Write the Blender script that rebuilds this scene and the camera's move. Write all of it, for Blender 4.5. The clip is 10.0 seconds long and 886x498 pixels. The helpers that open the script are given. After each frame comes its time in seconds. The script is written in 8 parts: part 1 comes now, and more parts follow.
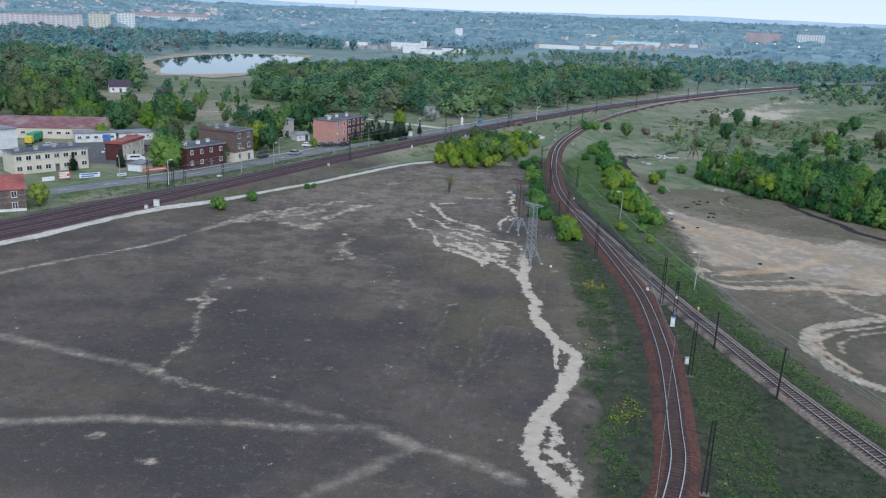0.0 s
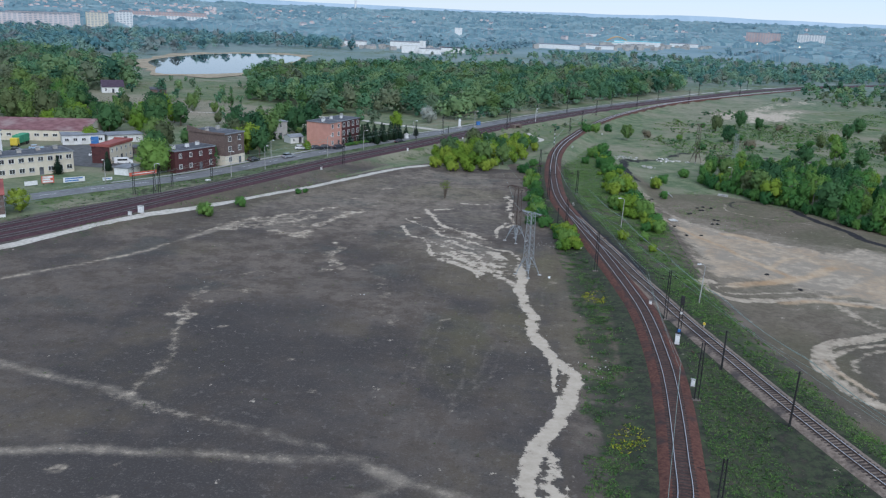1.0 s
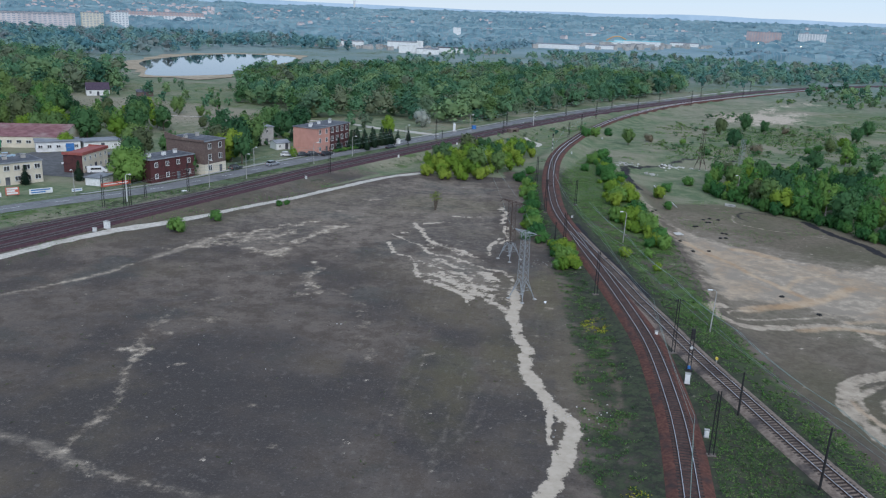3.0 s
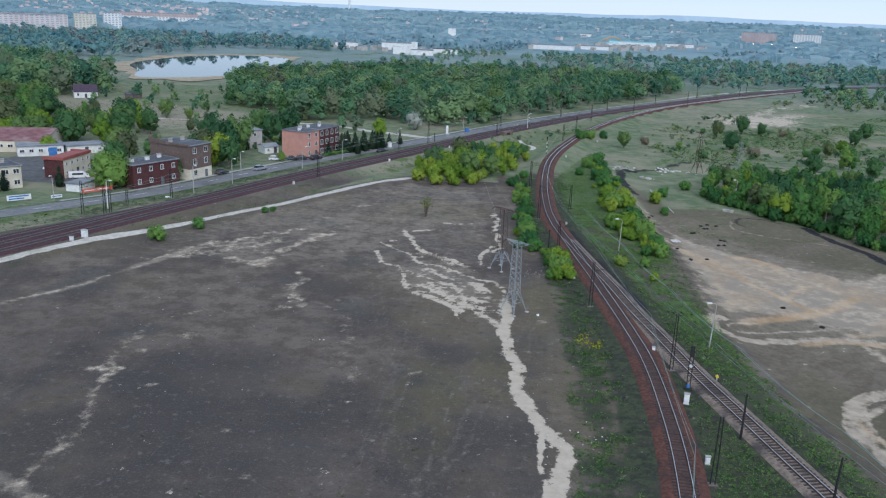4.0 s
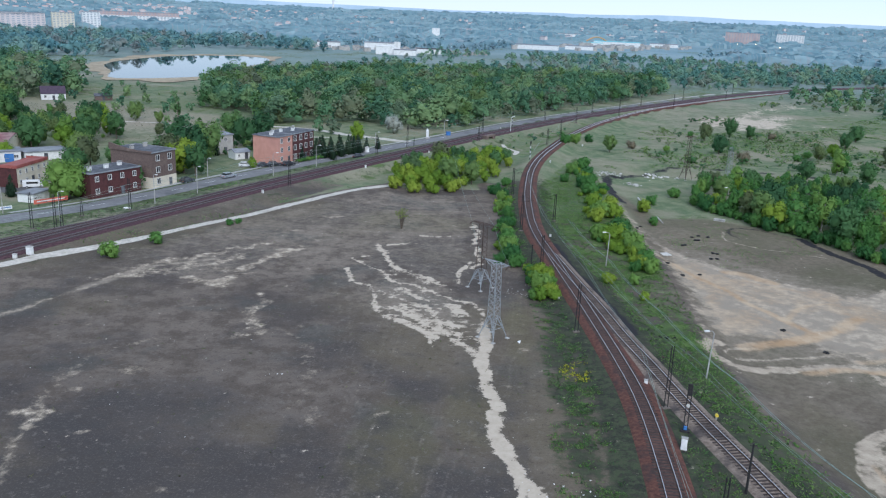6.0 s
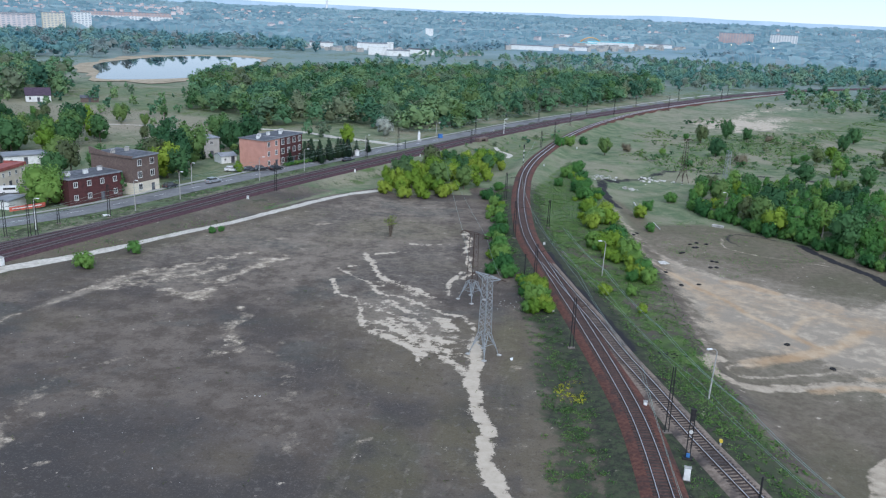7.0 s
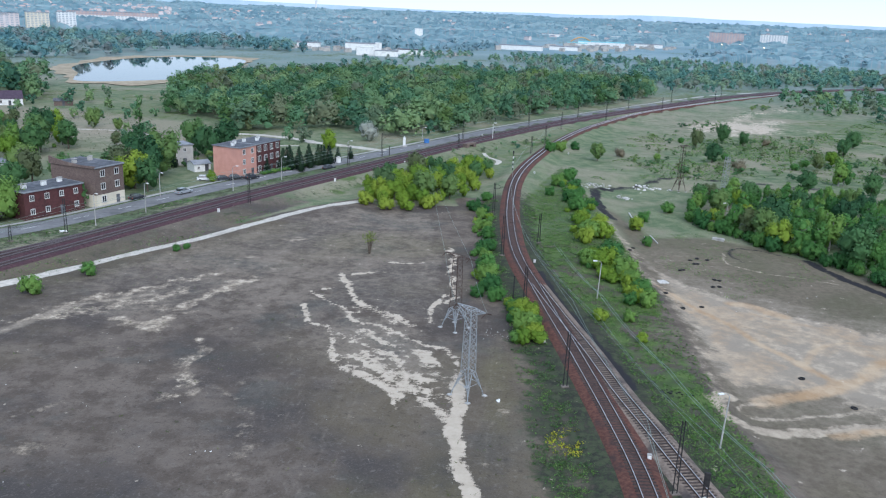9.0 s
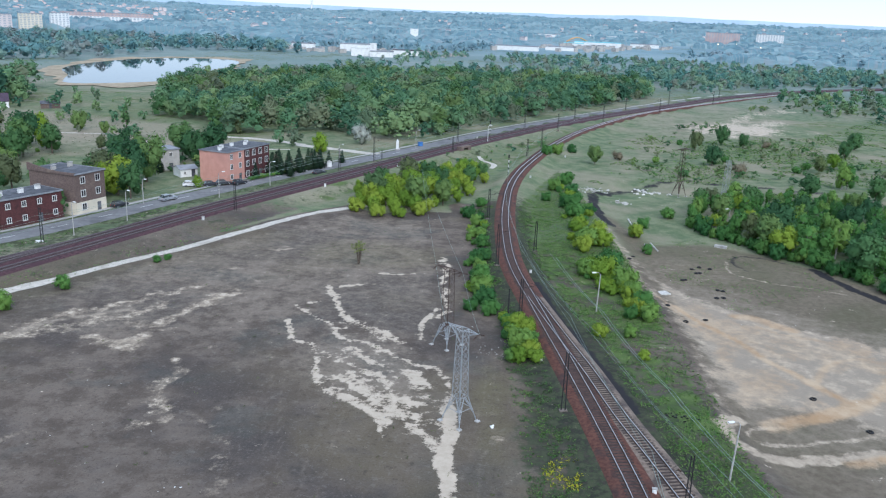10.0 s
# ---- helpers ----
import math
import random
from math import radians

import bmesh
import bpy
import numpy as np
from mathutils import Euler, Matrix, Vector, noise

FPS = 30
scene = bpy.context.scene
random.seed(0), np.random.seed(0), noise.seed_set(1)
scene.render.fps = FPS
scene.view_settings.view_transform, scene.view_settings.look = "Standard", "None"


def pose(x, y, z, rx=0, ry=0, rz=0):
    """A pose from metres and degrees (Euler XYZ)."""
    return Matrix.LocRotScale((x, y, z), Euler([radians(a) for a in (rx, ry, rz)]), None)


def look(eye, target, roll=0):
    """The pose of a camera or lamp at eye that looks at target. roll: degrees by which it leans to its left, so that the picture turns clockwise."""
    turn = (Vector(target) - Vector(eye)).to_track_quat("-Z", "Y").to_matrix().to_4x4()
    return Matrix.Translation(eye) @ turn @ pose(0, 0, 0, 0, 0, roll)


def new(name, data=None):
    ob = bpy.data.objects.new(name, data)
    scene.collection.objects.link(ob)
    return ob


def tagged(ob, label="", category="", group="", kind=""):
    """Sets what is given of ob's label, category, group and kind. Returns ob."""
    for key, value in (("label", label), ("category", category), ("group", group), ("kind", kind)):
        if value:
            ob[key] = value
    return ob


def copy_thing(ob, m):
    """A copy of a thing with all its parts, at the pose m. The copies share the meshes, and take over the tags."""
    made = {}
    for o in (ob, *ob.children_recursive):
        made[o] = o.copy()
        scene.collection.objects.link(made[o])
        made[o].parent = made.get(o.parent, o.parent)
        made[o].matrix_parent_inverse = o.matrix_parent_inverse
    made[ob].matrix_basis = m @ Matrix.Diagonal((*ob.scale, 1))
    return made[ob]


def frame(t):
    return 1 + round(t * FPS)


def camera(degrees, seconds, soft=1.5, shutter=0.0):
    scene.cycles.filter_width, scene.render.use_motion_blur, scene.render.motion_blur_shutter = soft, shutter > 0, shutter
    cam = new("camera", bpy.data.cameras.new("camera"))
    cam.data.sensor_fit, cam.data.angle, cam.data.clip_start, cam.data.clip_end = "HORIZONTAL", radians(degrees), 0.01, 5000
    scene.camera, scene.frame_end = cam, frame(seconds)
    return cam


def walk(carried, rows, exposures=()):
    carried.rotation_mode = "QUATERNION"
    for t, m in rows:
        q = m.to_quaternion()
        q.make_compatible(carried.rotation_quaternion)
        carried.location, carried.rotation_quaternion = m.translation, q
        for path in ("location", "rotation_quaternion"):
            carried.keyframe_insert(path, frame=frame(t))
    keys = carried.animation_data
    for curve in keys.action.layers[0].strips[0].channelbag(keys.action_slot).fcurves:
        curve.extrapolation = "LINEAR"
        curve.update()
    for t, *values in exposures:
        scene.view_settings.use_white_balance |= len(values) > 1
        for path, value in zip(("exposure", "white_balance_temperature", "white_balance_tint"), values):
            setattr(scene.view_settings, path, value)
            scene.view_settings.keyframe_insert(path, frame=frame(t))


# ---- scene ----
cam = camera(57.1, 10.0, soft=1.2)
PATH = [
    (0, (1.014, -7.572, 45.813), (0.796, -5.662, 45.263), 2.3),
    (0.5, (1.123, -4.057, 45.861), (0.905, -2.146, 45.31), 2.4),
    (1, (1.243, -0.573, 45.929), (1.026, 1.337, 45.378), 2.4),
    (1.5, (1.395, 2.916, 46.008), (1.178, 4.826, 45.456), 2.3),
    (2, (1.566, 6.392, 46.084), (1.348, 8.302, 45.532), 2.3),
    (2.5, (1.714, 9.735, 46.154), (1.496, 11.645, 45.601), 2.3),
    (4, (2.41, 18.765, 46.322), (2.203, 20.677, 45.772), 2.3),
    (4.5, (2.638, 21.592, 46.34), (2.441, 23.504, 45.789), 2.3),
    (5, (2.741, 24.493, 46.366), (2.554, 26.407, 45.816), 2.4),
    (5.5, (2.849, 27.534, 46.369), (2.67, 29.449, 45.819), 2.4),
    (7, (3.199, 36.953, 46.427), (3.041, 38.87, 45.879), 2.4),
    (7.5, (3.325, 40.2, 46.47), (3.173, 42.118, 45.922), 2.4),
    (8, (3.447, 43.394, 46.541), (3.3, 45.312, 45.992), 2.4),
    (8.5, (3.53, 46.601, 46.629), (3.389, 48.519, 46.081), 2.4),
    (9, (3.604, 49.85, 46.71), (3.468, 51.769, 46.162), 2.4),
    (9.5, (3.761, 53.247, 46.746), (3.629, 55.165, 46.199), 2.3),
    (10, (3.9, 56.724, 46.741), (3.772, 58.644, 46.194), 2.3),
]
EXPOSURES = [(0, 0.36, 5720, 12), (2.5, 0.20, 5720, 12), (5, 0.43, 5720, 12), (7.5, 0.58, 5720, 12), (10, 0.72, 5720, 12)]
walk(cam, [(t, look(eye, target, roll)) for t, eye, target, roll in PATH], EXPOSURES)

# ---- light ----
world = bpy.data.worlds.new("sky")
scene.world = world
world.use_nodes = True
wn = world.node_tree.nodes
sky = wn.new("ShaderNodeTexSky")
sky.sky_type = 'NISHITA'
sky.sun_disc = False
sky.sun_elevation = radians(55)
sky.sun_rotation = radians(200)
sky.air_density, sky.dust_density, sky.ozone_density = 1.0, 0.05, 2.0
sky.altitude = 250
cloud = wn.new("ShaderNodeHueSaturation")
cloud.inputs["Saturation"].default_value = 0.8
world.node_tree.links.new(sky.outputs[0], cloud.inputs["Color"])
veil = wn.new("ShaderNodeMix")
veil.data_type = 'RGBA'
veil.inputs[0].default_value = 0.65
veil.inputs[7].default_value = (5.9, 7.1, 8.2, 1)
world.node_tree.links.new(cloud.outputs[0], veil.inputs[6])
world.node_tree.links.new(veil.outputs[2], wn["Background"].inputs[0])
wn["Background"].inputs[1].default_value = 0.088
sun_data = bpy.data.lights.new("sun", 'SUN')
sun_data.energy, sun_data.angle, sun_data.color = 1.75, radians(50), (1.0, 0.95, 0.88)
sun = new("sun", sun_data)
sun.matrix_world = look((0, 0, 300), (-45, 110, 200))


# ---- materials ----
def nodes_of(name):
    m = bpy.data.materials.new(name)
    m.use_nodes = True
    nt = m.node_tree
    return m, nt, nt.nodes["Principled BSDF"]


def noise_node(nt, scale, detail=4.0, rough=0.55, coord="Position"):
    n = nt.nodes.new("ShaderNodeTexNoise")
    n.inputs["Scale"].default_value = scale
    n.inputs["Detail"].default_value = detail
    n.inputs["Roughness"].default_value = rough
    if coord == "Position":
        g = nt.nodes.new("ShaderNodeNewGeometry")
        nt.links.new(g.outputs["Position"], n.inputs["Vector"])
    else:
        g = nt.nodes.new("ShaderNodeTexCoord")
        nt.links.new(g.outputs["Object"], n.inputs["Vector"])
    return n.outputs["Fac"]


def ramp(nt, src, lo, hi):
    r = nt.nodes.new("ShaderNodeMapRange")
    r.interpolation_type = 'SMOOTHSTEP'
    r.inputs["From Min"].default_value, r.inputs["From Max"].default_value = lo, hi
    nt.links.new(src, r.inputs["Value"])
    return r.outputs["Result"]


def calc(nt, op, a, b):
    n = nt.nodes.new("ShaderNodeMath")
    n.operation = op
    for i, v in enumerate((a, b)):
        if isinstance(v, (int, float)):
            n.inputs[i].default_value = v
        else:
            nt.links.new(v, n.inputs[i])
    return n.outputs[0]


def mix(nt, fac, a, b):
    n = nt.nodes.new("ShaderNodeMix")
    n.data_type = 'RGBA'
    for i, v in ((0, fac), (6, a), (7, b)):
        if isinstance(v, tuple):
            n.inputs[i].default_value = (*v, 1)
        elif isinstance(v, (int, float)):
            n.inputs[i].default_value = v
        else:
            nt.links.new(v, n.inputs[i])
    return n.outputs[2]


def attr(nt, name):
    n = nt.nodes.new("ShaderNodeAttribute")
    n.attribute_name = name
    return n.outputs["Fac"]


def bump(nt, bsdf, src, strength, dist):
    b = nt.nodes.new("ShaderNodeBump")
    b.inputs["Strength"].default_value, b.inputs["Distance"].default_value = strength, dist
    nt.links.new(src, b.inputs["Height"])
    nt.links.new(b.outputs[0], bsdf.inputs["Normal"])


def surface(name, c1, c2, scale=3.0, rough=0.85, metal=0.0, c3=None, big=0.25, spec=0.3, relief=0.3, coord="Position", per_object=0.0):
    """Two tones mixed by fine grain, a third by broad stains."""
    m, nt, p = nodes_of(name)
    fine = noise_node(nt, scale, 5, 0.6, coord)
    col = mix(nt, ramp(nt, fine, 0.3, 0.7), c1, c2)
    if c3:
        col = mix(nt, ramp(nt, noise_node(nt, scale * big, 4, 0.6, coord), 0.48, 0.72), col, c3)
    if per_object:
        oi = nt.nodes.new("ShaderNodeObjectInfo")
        hsv = nt.nodes.new("ShaderNodeHueSaturation")
        nt.links.new(calc(nt, 'ADD', calc(nt, 'MULTIPLY', oi.outputs["Random"], per_object), 1.0 - per_object / 2), hsv.inputs["Value"])
        nt.links.new(col, hsv.inputs["Color"])
        col = hsv.outputs[0]
    nt.links.new(col, p.inputs["Base Color"])
    p.inputs["Roughness"].default_value = rough
    p.inputs["Metallic"].default_value = metal
    p.inputs["Specular IOR Level"].default_value = spec
    if relief:
        bump(nt, p, fine, relief, 0.05)
    return m


def leaf_material(name, dark, mid, light, rough=0.65, spread=1.0, brown=None):
    """Foliage, part of whose light is passed through: tone varies from tree to tree by a tint attribute and by object, and from leaf to leaf."""
    m, nt, p = nodes_of(name)
    oi = nt.nodes.new("ShaderNodeObjectInfo")
    geo = nt.nodes.new("ShaderNodeNewGeometry")
    t = calc(nt, 'FRACT', calc(nt, 'ADD', attr(nt, "tint"), oi.outputs["Random"]), 0.0)
    own = calc(nt, 'FRACT', calc(nt, 'MULTIPLY', t, 13.7), 0.0)
    t = calc(nt, 'ADD', calc(nt, 'MULTIPLY', t, 0.90 * spread), calc(nt, 'MULTIPLY', geo.outputs["Random Per Island"], 0.10))
    col = mix(nt, ramp(nt, t, 0.0, 0.5), dark, mid)
    col = mix(nt, ramp(nt, t, 0.45, 1.0), col, light)
    if brown:
        col = mix(nt, calc(nt, 'MULTIPLY', ramp(nt, own, 0.72, 0.90), 0.75), col, brown)
    nt.links.new(col, p.inputs["Base Color"])
    p.inputs["Roughness"].default_value = rough
    p.inputs["Specular IOR Level"].default_value = 0.15
    tr = nt.nodes.new("ShaderNodeBsdfTranslucent")
    nt.links.new(col, tr.inputs["Color"])
    ms = nt.nodes.new("ShaderNodeMixShader")
    ms.inputs[0].default_value = 0.35
    nt.links.new(p.outputs[0], ms.inputs[1])
    nt.links.new(tr.outputs[0], ms.inputs[2])
    nt.links.new(ms.outputs[0], nt.nodes["Material Output"].inputs["Surface"])
    return m


def ground_material():
    m, nt, p = nodes_of("ground")
    n_grain = noise_node(nt, 3.4, 8, 0.75)
    n_mid = noise_node(nt, 0.21, 9, 0.68)
    n_big = noise_node(nt, 0.037, 7, 0.62)
    n_huge = noise_node(nt, 0.0125, 5, 0.6)
    # bare cinder field
    dirt = mix(nt, ramp(nt, n_mid, 0.40, 0.60), (0.096, 0.080, 0.066), (0.174, 0.145, 0.119))
    dirt = mix(nt, calc(nt, 'MULTIPLY', ramp(nt, n_big, 0.46, 0.58), 0.72), dirt, (0.062, 0.056, 0.053))
    dirt = mix(nt, calc(nt, 'MULTIPLY', ramp(nt, noise_node(nt, 0.058, 7, 0.66), 0.53, 0.64), 0.55), dirt, (0.074, 0.083, 0.078))
    dirt = mix(nt, calc(nt, 'MULTIPLY', ramp(nt, n_huge, 0.47, 0.60), 0.70), dirt, (0.136, 0.116, 0.078))
    dirt = mix(nt, calc(nt, 'MULTIPLY', ramp(nt, calc(nt, 'ADD', attr(nt, "moss"), calc(nt, 'SUBTRACT', n_mid, 0.5)), 0.2, 0.8), 0.6), dirt, (0.118, 0.108, 0.056))
    dirt = mix(nt, calc(nt, 'MULTIPLY', ramp(nt, calc(nt, 'ADD', attr(nt, "ash"), calc(nt, 'ADD', calc(nt, 'MULTIPLY', calc(nt, 'SUBTRACT', n_mid, 0.5), 1.6), calc(nt, 'MULTIPLY', calc(nt, 'SUBTRACT', n_big, 0.5), 1.6))), 0.0, 0.75), 0.85), dirt, (0.053, 0.052, 0.053))
    dirt = mix(nt, calc(nt, 'MULTIPLY', ramp(nt, n_grain, 0.52, 0.64), 0.40), dirt, (0.172, 0.154, 0.136))
    dirt = mix(nt, calc(nt, 'MULTIPLY', ramp(nt, n_grain, 0.46, 0.36), 0.55), dirt, (0.055, 0.050, 0.042))
    n_spot = noise_node(nt, 0.9, 8, 0.72)
    dirt = mix(nt, calc(nt, 'MULTIPLY', ramp(nt, n_spot, 0.56, 0.64), 0.40), dirt, (0.205, 0.186, 0.163))
    dirt = mix(nt, calc(nt, 'MULTIPLY', ramp(nt, n_spot, 0.44, 0.36), 0.6), dirt, (0.056, 0.050, 0.044))
    dirt = mix(nt, 0.08, dirt, (0.165, 0.100, 0.066))
    # dry meadow
    mead = mix(nt, ramp(nt, n_mid, 0.38, 0.62), (0.098, 0.140, 0.074), (0.190, 0.215, 0.130))
    mead = mix(nt, ramp(nt, n_big, 0.42, 0.66), mead, (0.262, 0.238, 0.172))
    mead = mix(nt, calc(nt, 'MULTIPLY', ramp(nt, n_grain, 0.5, 0.62), 0.5), mead, (0.110, 0.150, 0.058))
    col = mix(nt, ramp(nt, calc(nt, 'ADD', attr(nt, "field"), calc(nt, 'MULTIPLY', calc(nt, 'SUBTRACT', n_mid, 0.5), 1.2)), 0.30, 0.70), mead, dirt)
    # blue-grey haze painted into the ground colour, stronger with distance
    haze_f = attr(nt, "far_haze")
    col = mix(nt, haze_f, col, mix(nt, ramp(nt, noise_node(nt, 0.004, 4), 0.4, 0.6), (0.185, 0.275, 0.310), (0.235, 0.320, 0.350)))
    # lush green
    gr = mix(nt, ramp(nt, n_mid, 0.35, 0.65), (0.044, 0.076, 0.027), (0.104, 0.152, 0.050))
    gr = mix(nt, ramp(nt, n_grain, 0.52, 0.8), gr, (0.085, 0.086, 0.052))
    g_f = ramp(nt, calc(nt, 'ADD', attr(nt, "green"), calc(nt, 'ADD', calc(nt, 'MULTIPLY', calc(nt, 'SUBTRACT', n_mid, 0.5), 1.3), calc(nt, 'MULTIPLY', calc(nt, 'SUBTRACT', n_big, 0.5), 1.1))), 0.42, 0.70)
    col = mix(nt, g_f, col, gr)
    # dark humus and creeping weeds on the banks
    weed = mix(nt, ramp(nt, n_spot, 0.40, 0.60), (0.030, 0.031, 0.026), (0.066, 0.074, 0.044))
    weed = mix(nt, calc(nt, 'MULTIPLY', ramp(nt, n_grain, 0.52, 0.62), 0.7), weed, (0.036, 0.068, 0.026))
    w_f = ramp(nt, calc(nt, 'ADD', attr(nt, "weed"), calc(nt, 'ADD', calc(nt, 'MULTIPLY', calc(nt, 'SUBTRACT', n_spot, 0.5), 1.5), calc(nt, 'MULTIPLY', calc(nt, 'SUBTRACT', n_mid, 0.5), 1.0))), 0.25, 0.62)
    col = mix(nt, w_f, col, weed)
    # loam of the pit
    loam = mix(nt, ramp(nt, n_spot, 0.40, 0.60), (0.138, 0.114, 0.082), (0.178, 0.150, 0.108))
    loam = mix(nt, calc(nt, 'MULTIPLY', ramp(nt, n_big, 0.46, 0.62), 0.6), loam, (0.104, 0.102, 0.058))
    col = mix(nt, calc(nt, 'MULTIPLY', attr(nt, "loam"), 0.85), col, loam)
    # trodden paths and dusty spots
    n_small = noise_node(nt, 0.62, 9, 0.70)
    ragged = calc(nt, 'ADD', calc(nt, 'MULTIPLY', calc(nt, 'SUBTRACT', n_grain, 0.5), 0.40), calc(nt, 'ADD', calc(nt, 'MULTIPLY', calc(nt, 'SUBTRACT', n_small, 0.5), 1.5), calc(nt, 'MULTIPLY', calc(nt, 'SUBTRACT', n_mid, 0.5), 0.8)))
    dust = mix(nt, n_grain, (0.265, 0.223, 0.174), (0.38, 0.322, 0.254))
    d_f = ramp(nt, calc(nt, 'ADD', attr(nt, "dust"), calc(nt, 'MULTIPLY', ragged, 0.6)), 0.22, 0.95)
    col = mix(nt, calc(nt, 'MULTIPLY', d_f, 0.85), col, dust)
    pale = mix(nt, ramp(nt, n_small, 0.3, 0.7), (0.30, 0.247, 0.188), (0.47, 0.392, 0.298))
    p_f = ramp(nt, calc(nt, 'ADD', attr(nt, "pale"), calc(nt, 'MULTIPLY', ragged, 0.95)), 0.28, 0.86)
    col = mix(nt, p_f, col, pale)
    # orange and buff sand
    tan = mix(nt, ramp(nt, n_mid, 0.35, 0.65), (0.370, 0.245, 0.140), (0.49, 0.375, 0.255))
    t_f = ramp(nt, calc(nt, 'ADD', attr(nt, "tan"), calc(nt, 'MULTIPLY', ragged, 0.7)), 0.2, 0.9)
    col = mix(nt, t_f, col, tan)
    # pale washed sand
    sand = mix(nt, ramp(nt, n_small, 0.2, 0.8), (0.41, 0.340, 0.262), (0.56, 0.480, 0.380))
    s_f = ramp(nt, calc(nt, 'ADD', attr(nt, "sand"), calc(nt, 'MULTIPLY', ragged, 1.75)), 0.44, 0.70)
    col = mix(nt, s_f, col, sand)
    # coal dust
    k_f = ramp(nt, calc(nt, 'ADD', attr(nt, "coal"), ragged), 0.35, 0.75)
    col = mix(nt, k_f, col, (0.030, 0.029, 0.032))
    nt.links.new(col, p.inputs["Base Color"])
    p.inputs["Roughness"].default_value = 0.95
    p.inputs["Specular IOR Level"].default_value = 0.12
    bump(nt, p, calc(nt, 'ADD', n_grain, calc(nt, 'MULTIPLY', n_mid, 1.5)), 0.5, 0.05)
    return m


M_GROUND = ground_material()
M_BALLAST_RED = surface("rusty_ballast", (0.070, 0.029, 0.022), (0.148, 0.064, 0.045), 2.2, 0.95, c3=(0.045, 0.032, 0.030), big=0.12, relief=0.8)
M_BALLAST_PURPLE = surface("dark_ballast", (0.044, 0.022, 0.028), (0.100, 0.052, 0.058), 2.2, 0.95, c3=(0.062, 0.032, 0.040), big=0.1, relief=0.8)
M_BALLAST_GREY = surface("grey_brown_ballast", (0.135, 0.102, 0.082), (0.27, 0.212, 0.168), 2.2, 0.95, c3=(0.06, 0.05, 0.048), big=0.12, relief=0.8)
M_RAIL = surface("worn_rail_steel", (0.46, 0.45, 0.47), (0.60, 0.59, 0.61), 4, 0.45, 0.4, relief=0.0)
M_RAIL_DULL = surface("dull_rail_steel", (0.11, 0.095, 0.10), (0.19, 0.165, 0.17), 4, 0.6, 0.3, relief=0.0)
M_RUST = surface("rusted_steel", (0.055, 0.035, 0.028), (0.11, 0.065, 0.045), 5, 0.85, 0.2)
M_SLEEPER = surface("weathered_sleeper", (0.028, 0.022, 0.021), (0.075, 0.055, 0.048), 6, 0.9, per_object=0.5)
M_SLEEPER_PALE = surface("concrete_sleeper", (0.12, 0.10, 0.085), (0.20, 0.17, 0.145), 6, 0.9, per_object=0.4)
M_ASPHALT = surface("road_asphalt", (0.155, 0.155, 0.160), (0.215, 0.213, 0.215), 0.9, 0.85, c3=(0.12, 0.12, 0.125), big=0.2, relief=0.15)
M_YARD = surface("dark_yard_asphalt", (0.085, 0.085, 0.088), (0.135, 0.133, 0.133), 0.7, 0.85, c3=(0.07, 0.068, 0.068), big=0.3, relief=0.15)
M_TRACKWAY = surface("mud_road", (0.06, 0.058, 0.06), (0.13, 0.12, 0.11), 0.7, 0.75, c3=(0.20, 0.18, 0.155), big=0.35)
M_PATH = surface("pale_gravel_path", (0.42, 0.385, 0.33), (0.60, 0.555, 0.49), 1.5, 0.95, c3=(0.36, 0.32, 0.265), big=0.15)
M_GALV = surface("galvanised_steel", (0.28, 0.30, 0.31), (0.42, 0.44, 0.45), 3, 0.55, 0.35, relief=0.1)
M_DARKSTEEL = surface("dark_painted_steel", (0.020, 0.020, 0.022), (0.045, 0.042, 0.042), 4, 0.7, 0.2, relief=0.1)
M_BROWNSTEEL = surface("brown_rusty_lattice", (0.060, 0.040, 0.035), (0.12, 0.085, 0.07), 3, 0.85, 0.2, relief=0.1)
M_CONC = surface("concrete", (0.33, 0.32, 0.30), (0.48, 0.465, 0.44), 3, 0.9, c3=(0.26, 0.25, 0.235))
M_WHITE = surface("white_paint", (0.66, 0.66, 0.64), (0.80, 0.80, 0.78), 1.5, 0.6, c3=(0.58, 0.57, 0.54), relief=0.05)
M_PINK = surface("salmon_render", (0.50, 0.255, 0.200), (0.58, 0.310, 0.245), 0.8, 0.9, c3=(0.45, 0.235, 0.19), relief=0.1)
M_MAROON = surface("dark_red_brick", (0.070, 0.028, 0.029), (0.115, 0.045, 0.043), 3.5, 0.9, c3=(0.055, 0.025, 0.027), relief=0.3)
M_BROWN = surface("soot_brown_brick", (0.105, 0.075, 0.066), (0.175, 0.128, 0.110), 3.5, 0.9, c3=(0.22, 0.17, 0.14), big=0.08, relief=0.3)
M_CREAM = surface("cream_render", (0.60, 0.54, 0.42), (0.70, 0.64, 0.52), 0.7, 0.9, c3=(0.50, 0.45, 0.36), relief=0.1)
M_GREYR = surface("grey_render", (0.36, 0.34, 0.31), (0.48, 0.455, 0.42), 0.7, 0.9, c3=(0.30, 0.285, 0.26), relief=0.1)
M_ROOFRED = surface("red_sheet_roof", (0.26, 0.075, 0.065), (0.36, 0.115, 0.095), 1.2, 0.7, c3=(0.20, 0.065, 0.06))
M_ROOFMAR = surface("maroon_sheet_roof", (0.165, 0.070, 0.075), (0.27, 0.135, 0.135), 0.5, 0.75, c3=(0.30, 0.215, 0.20), big=0.25)
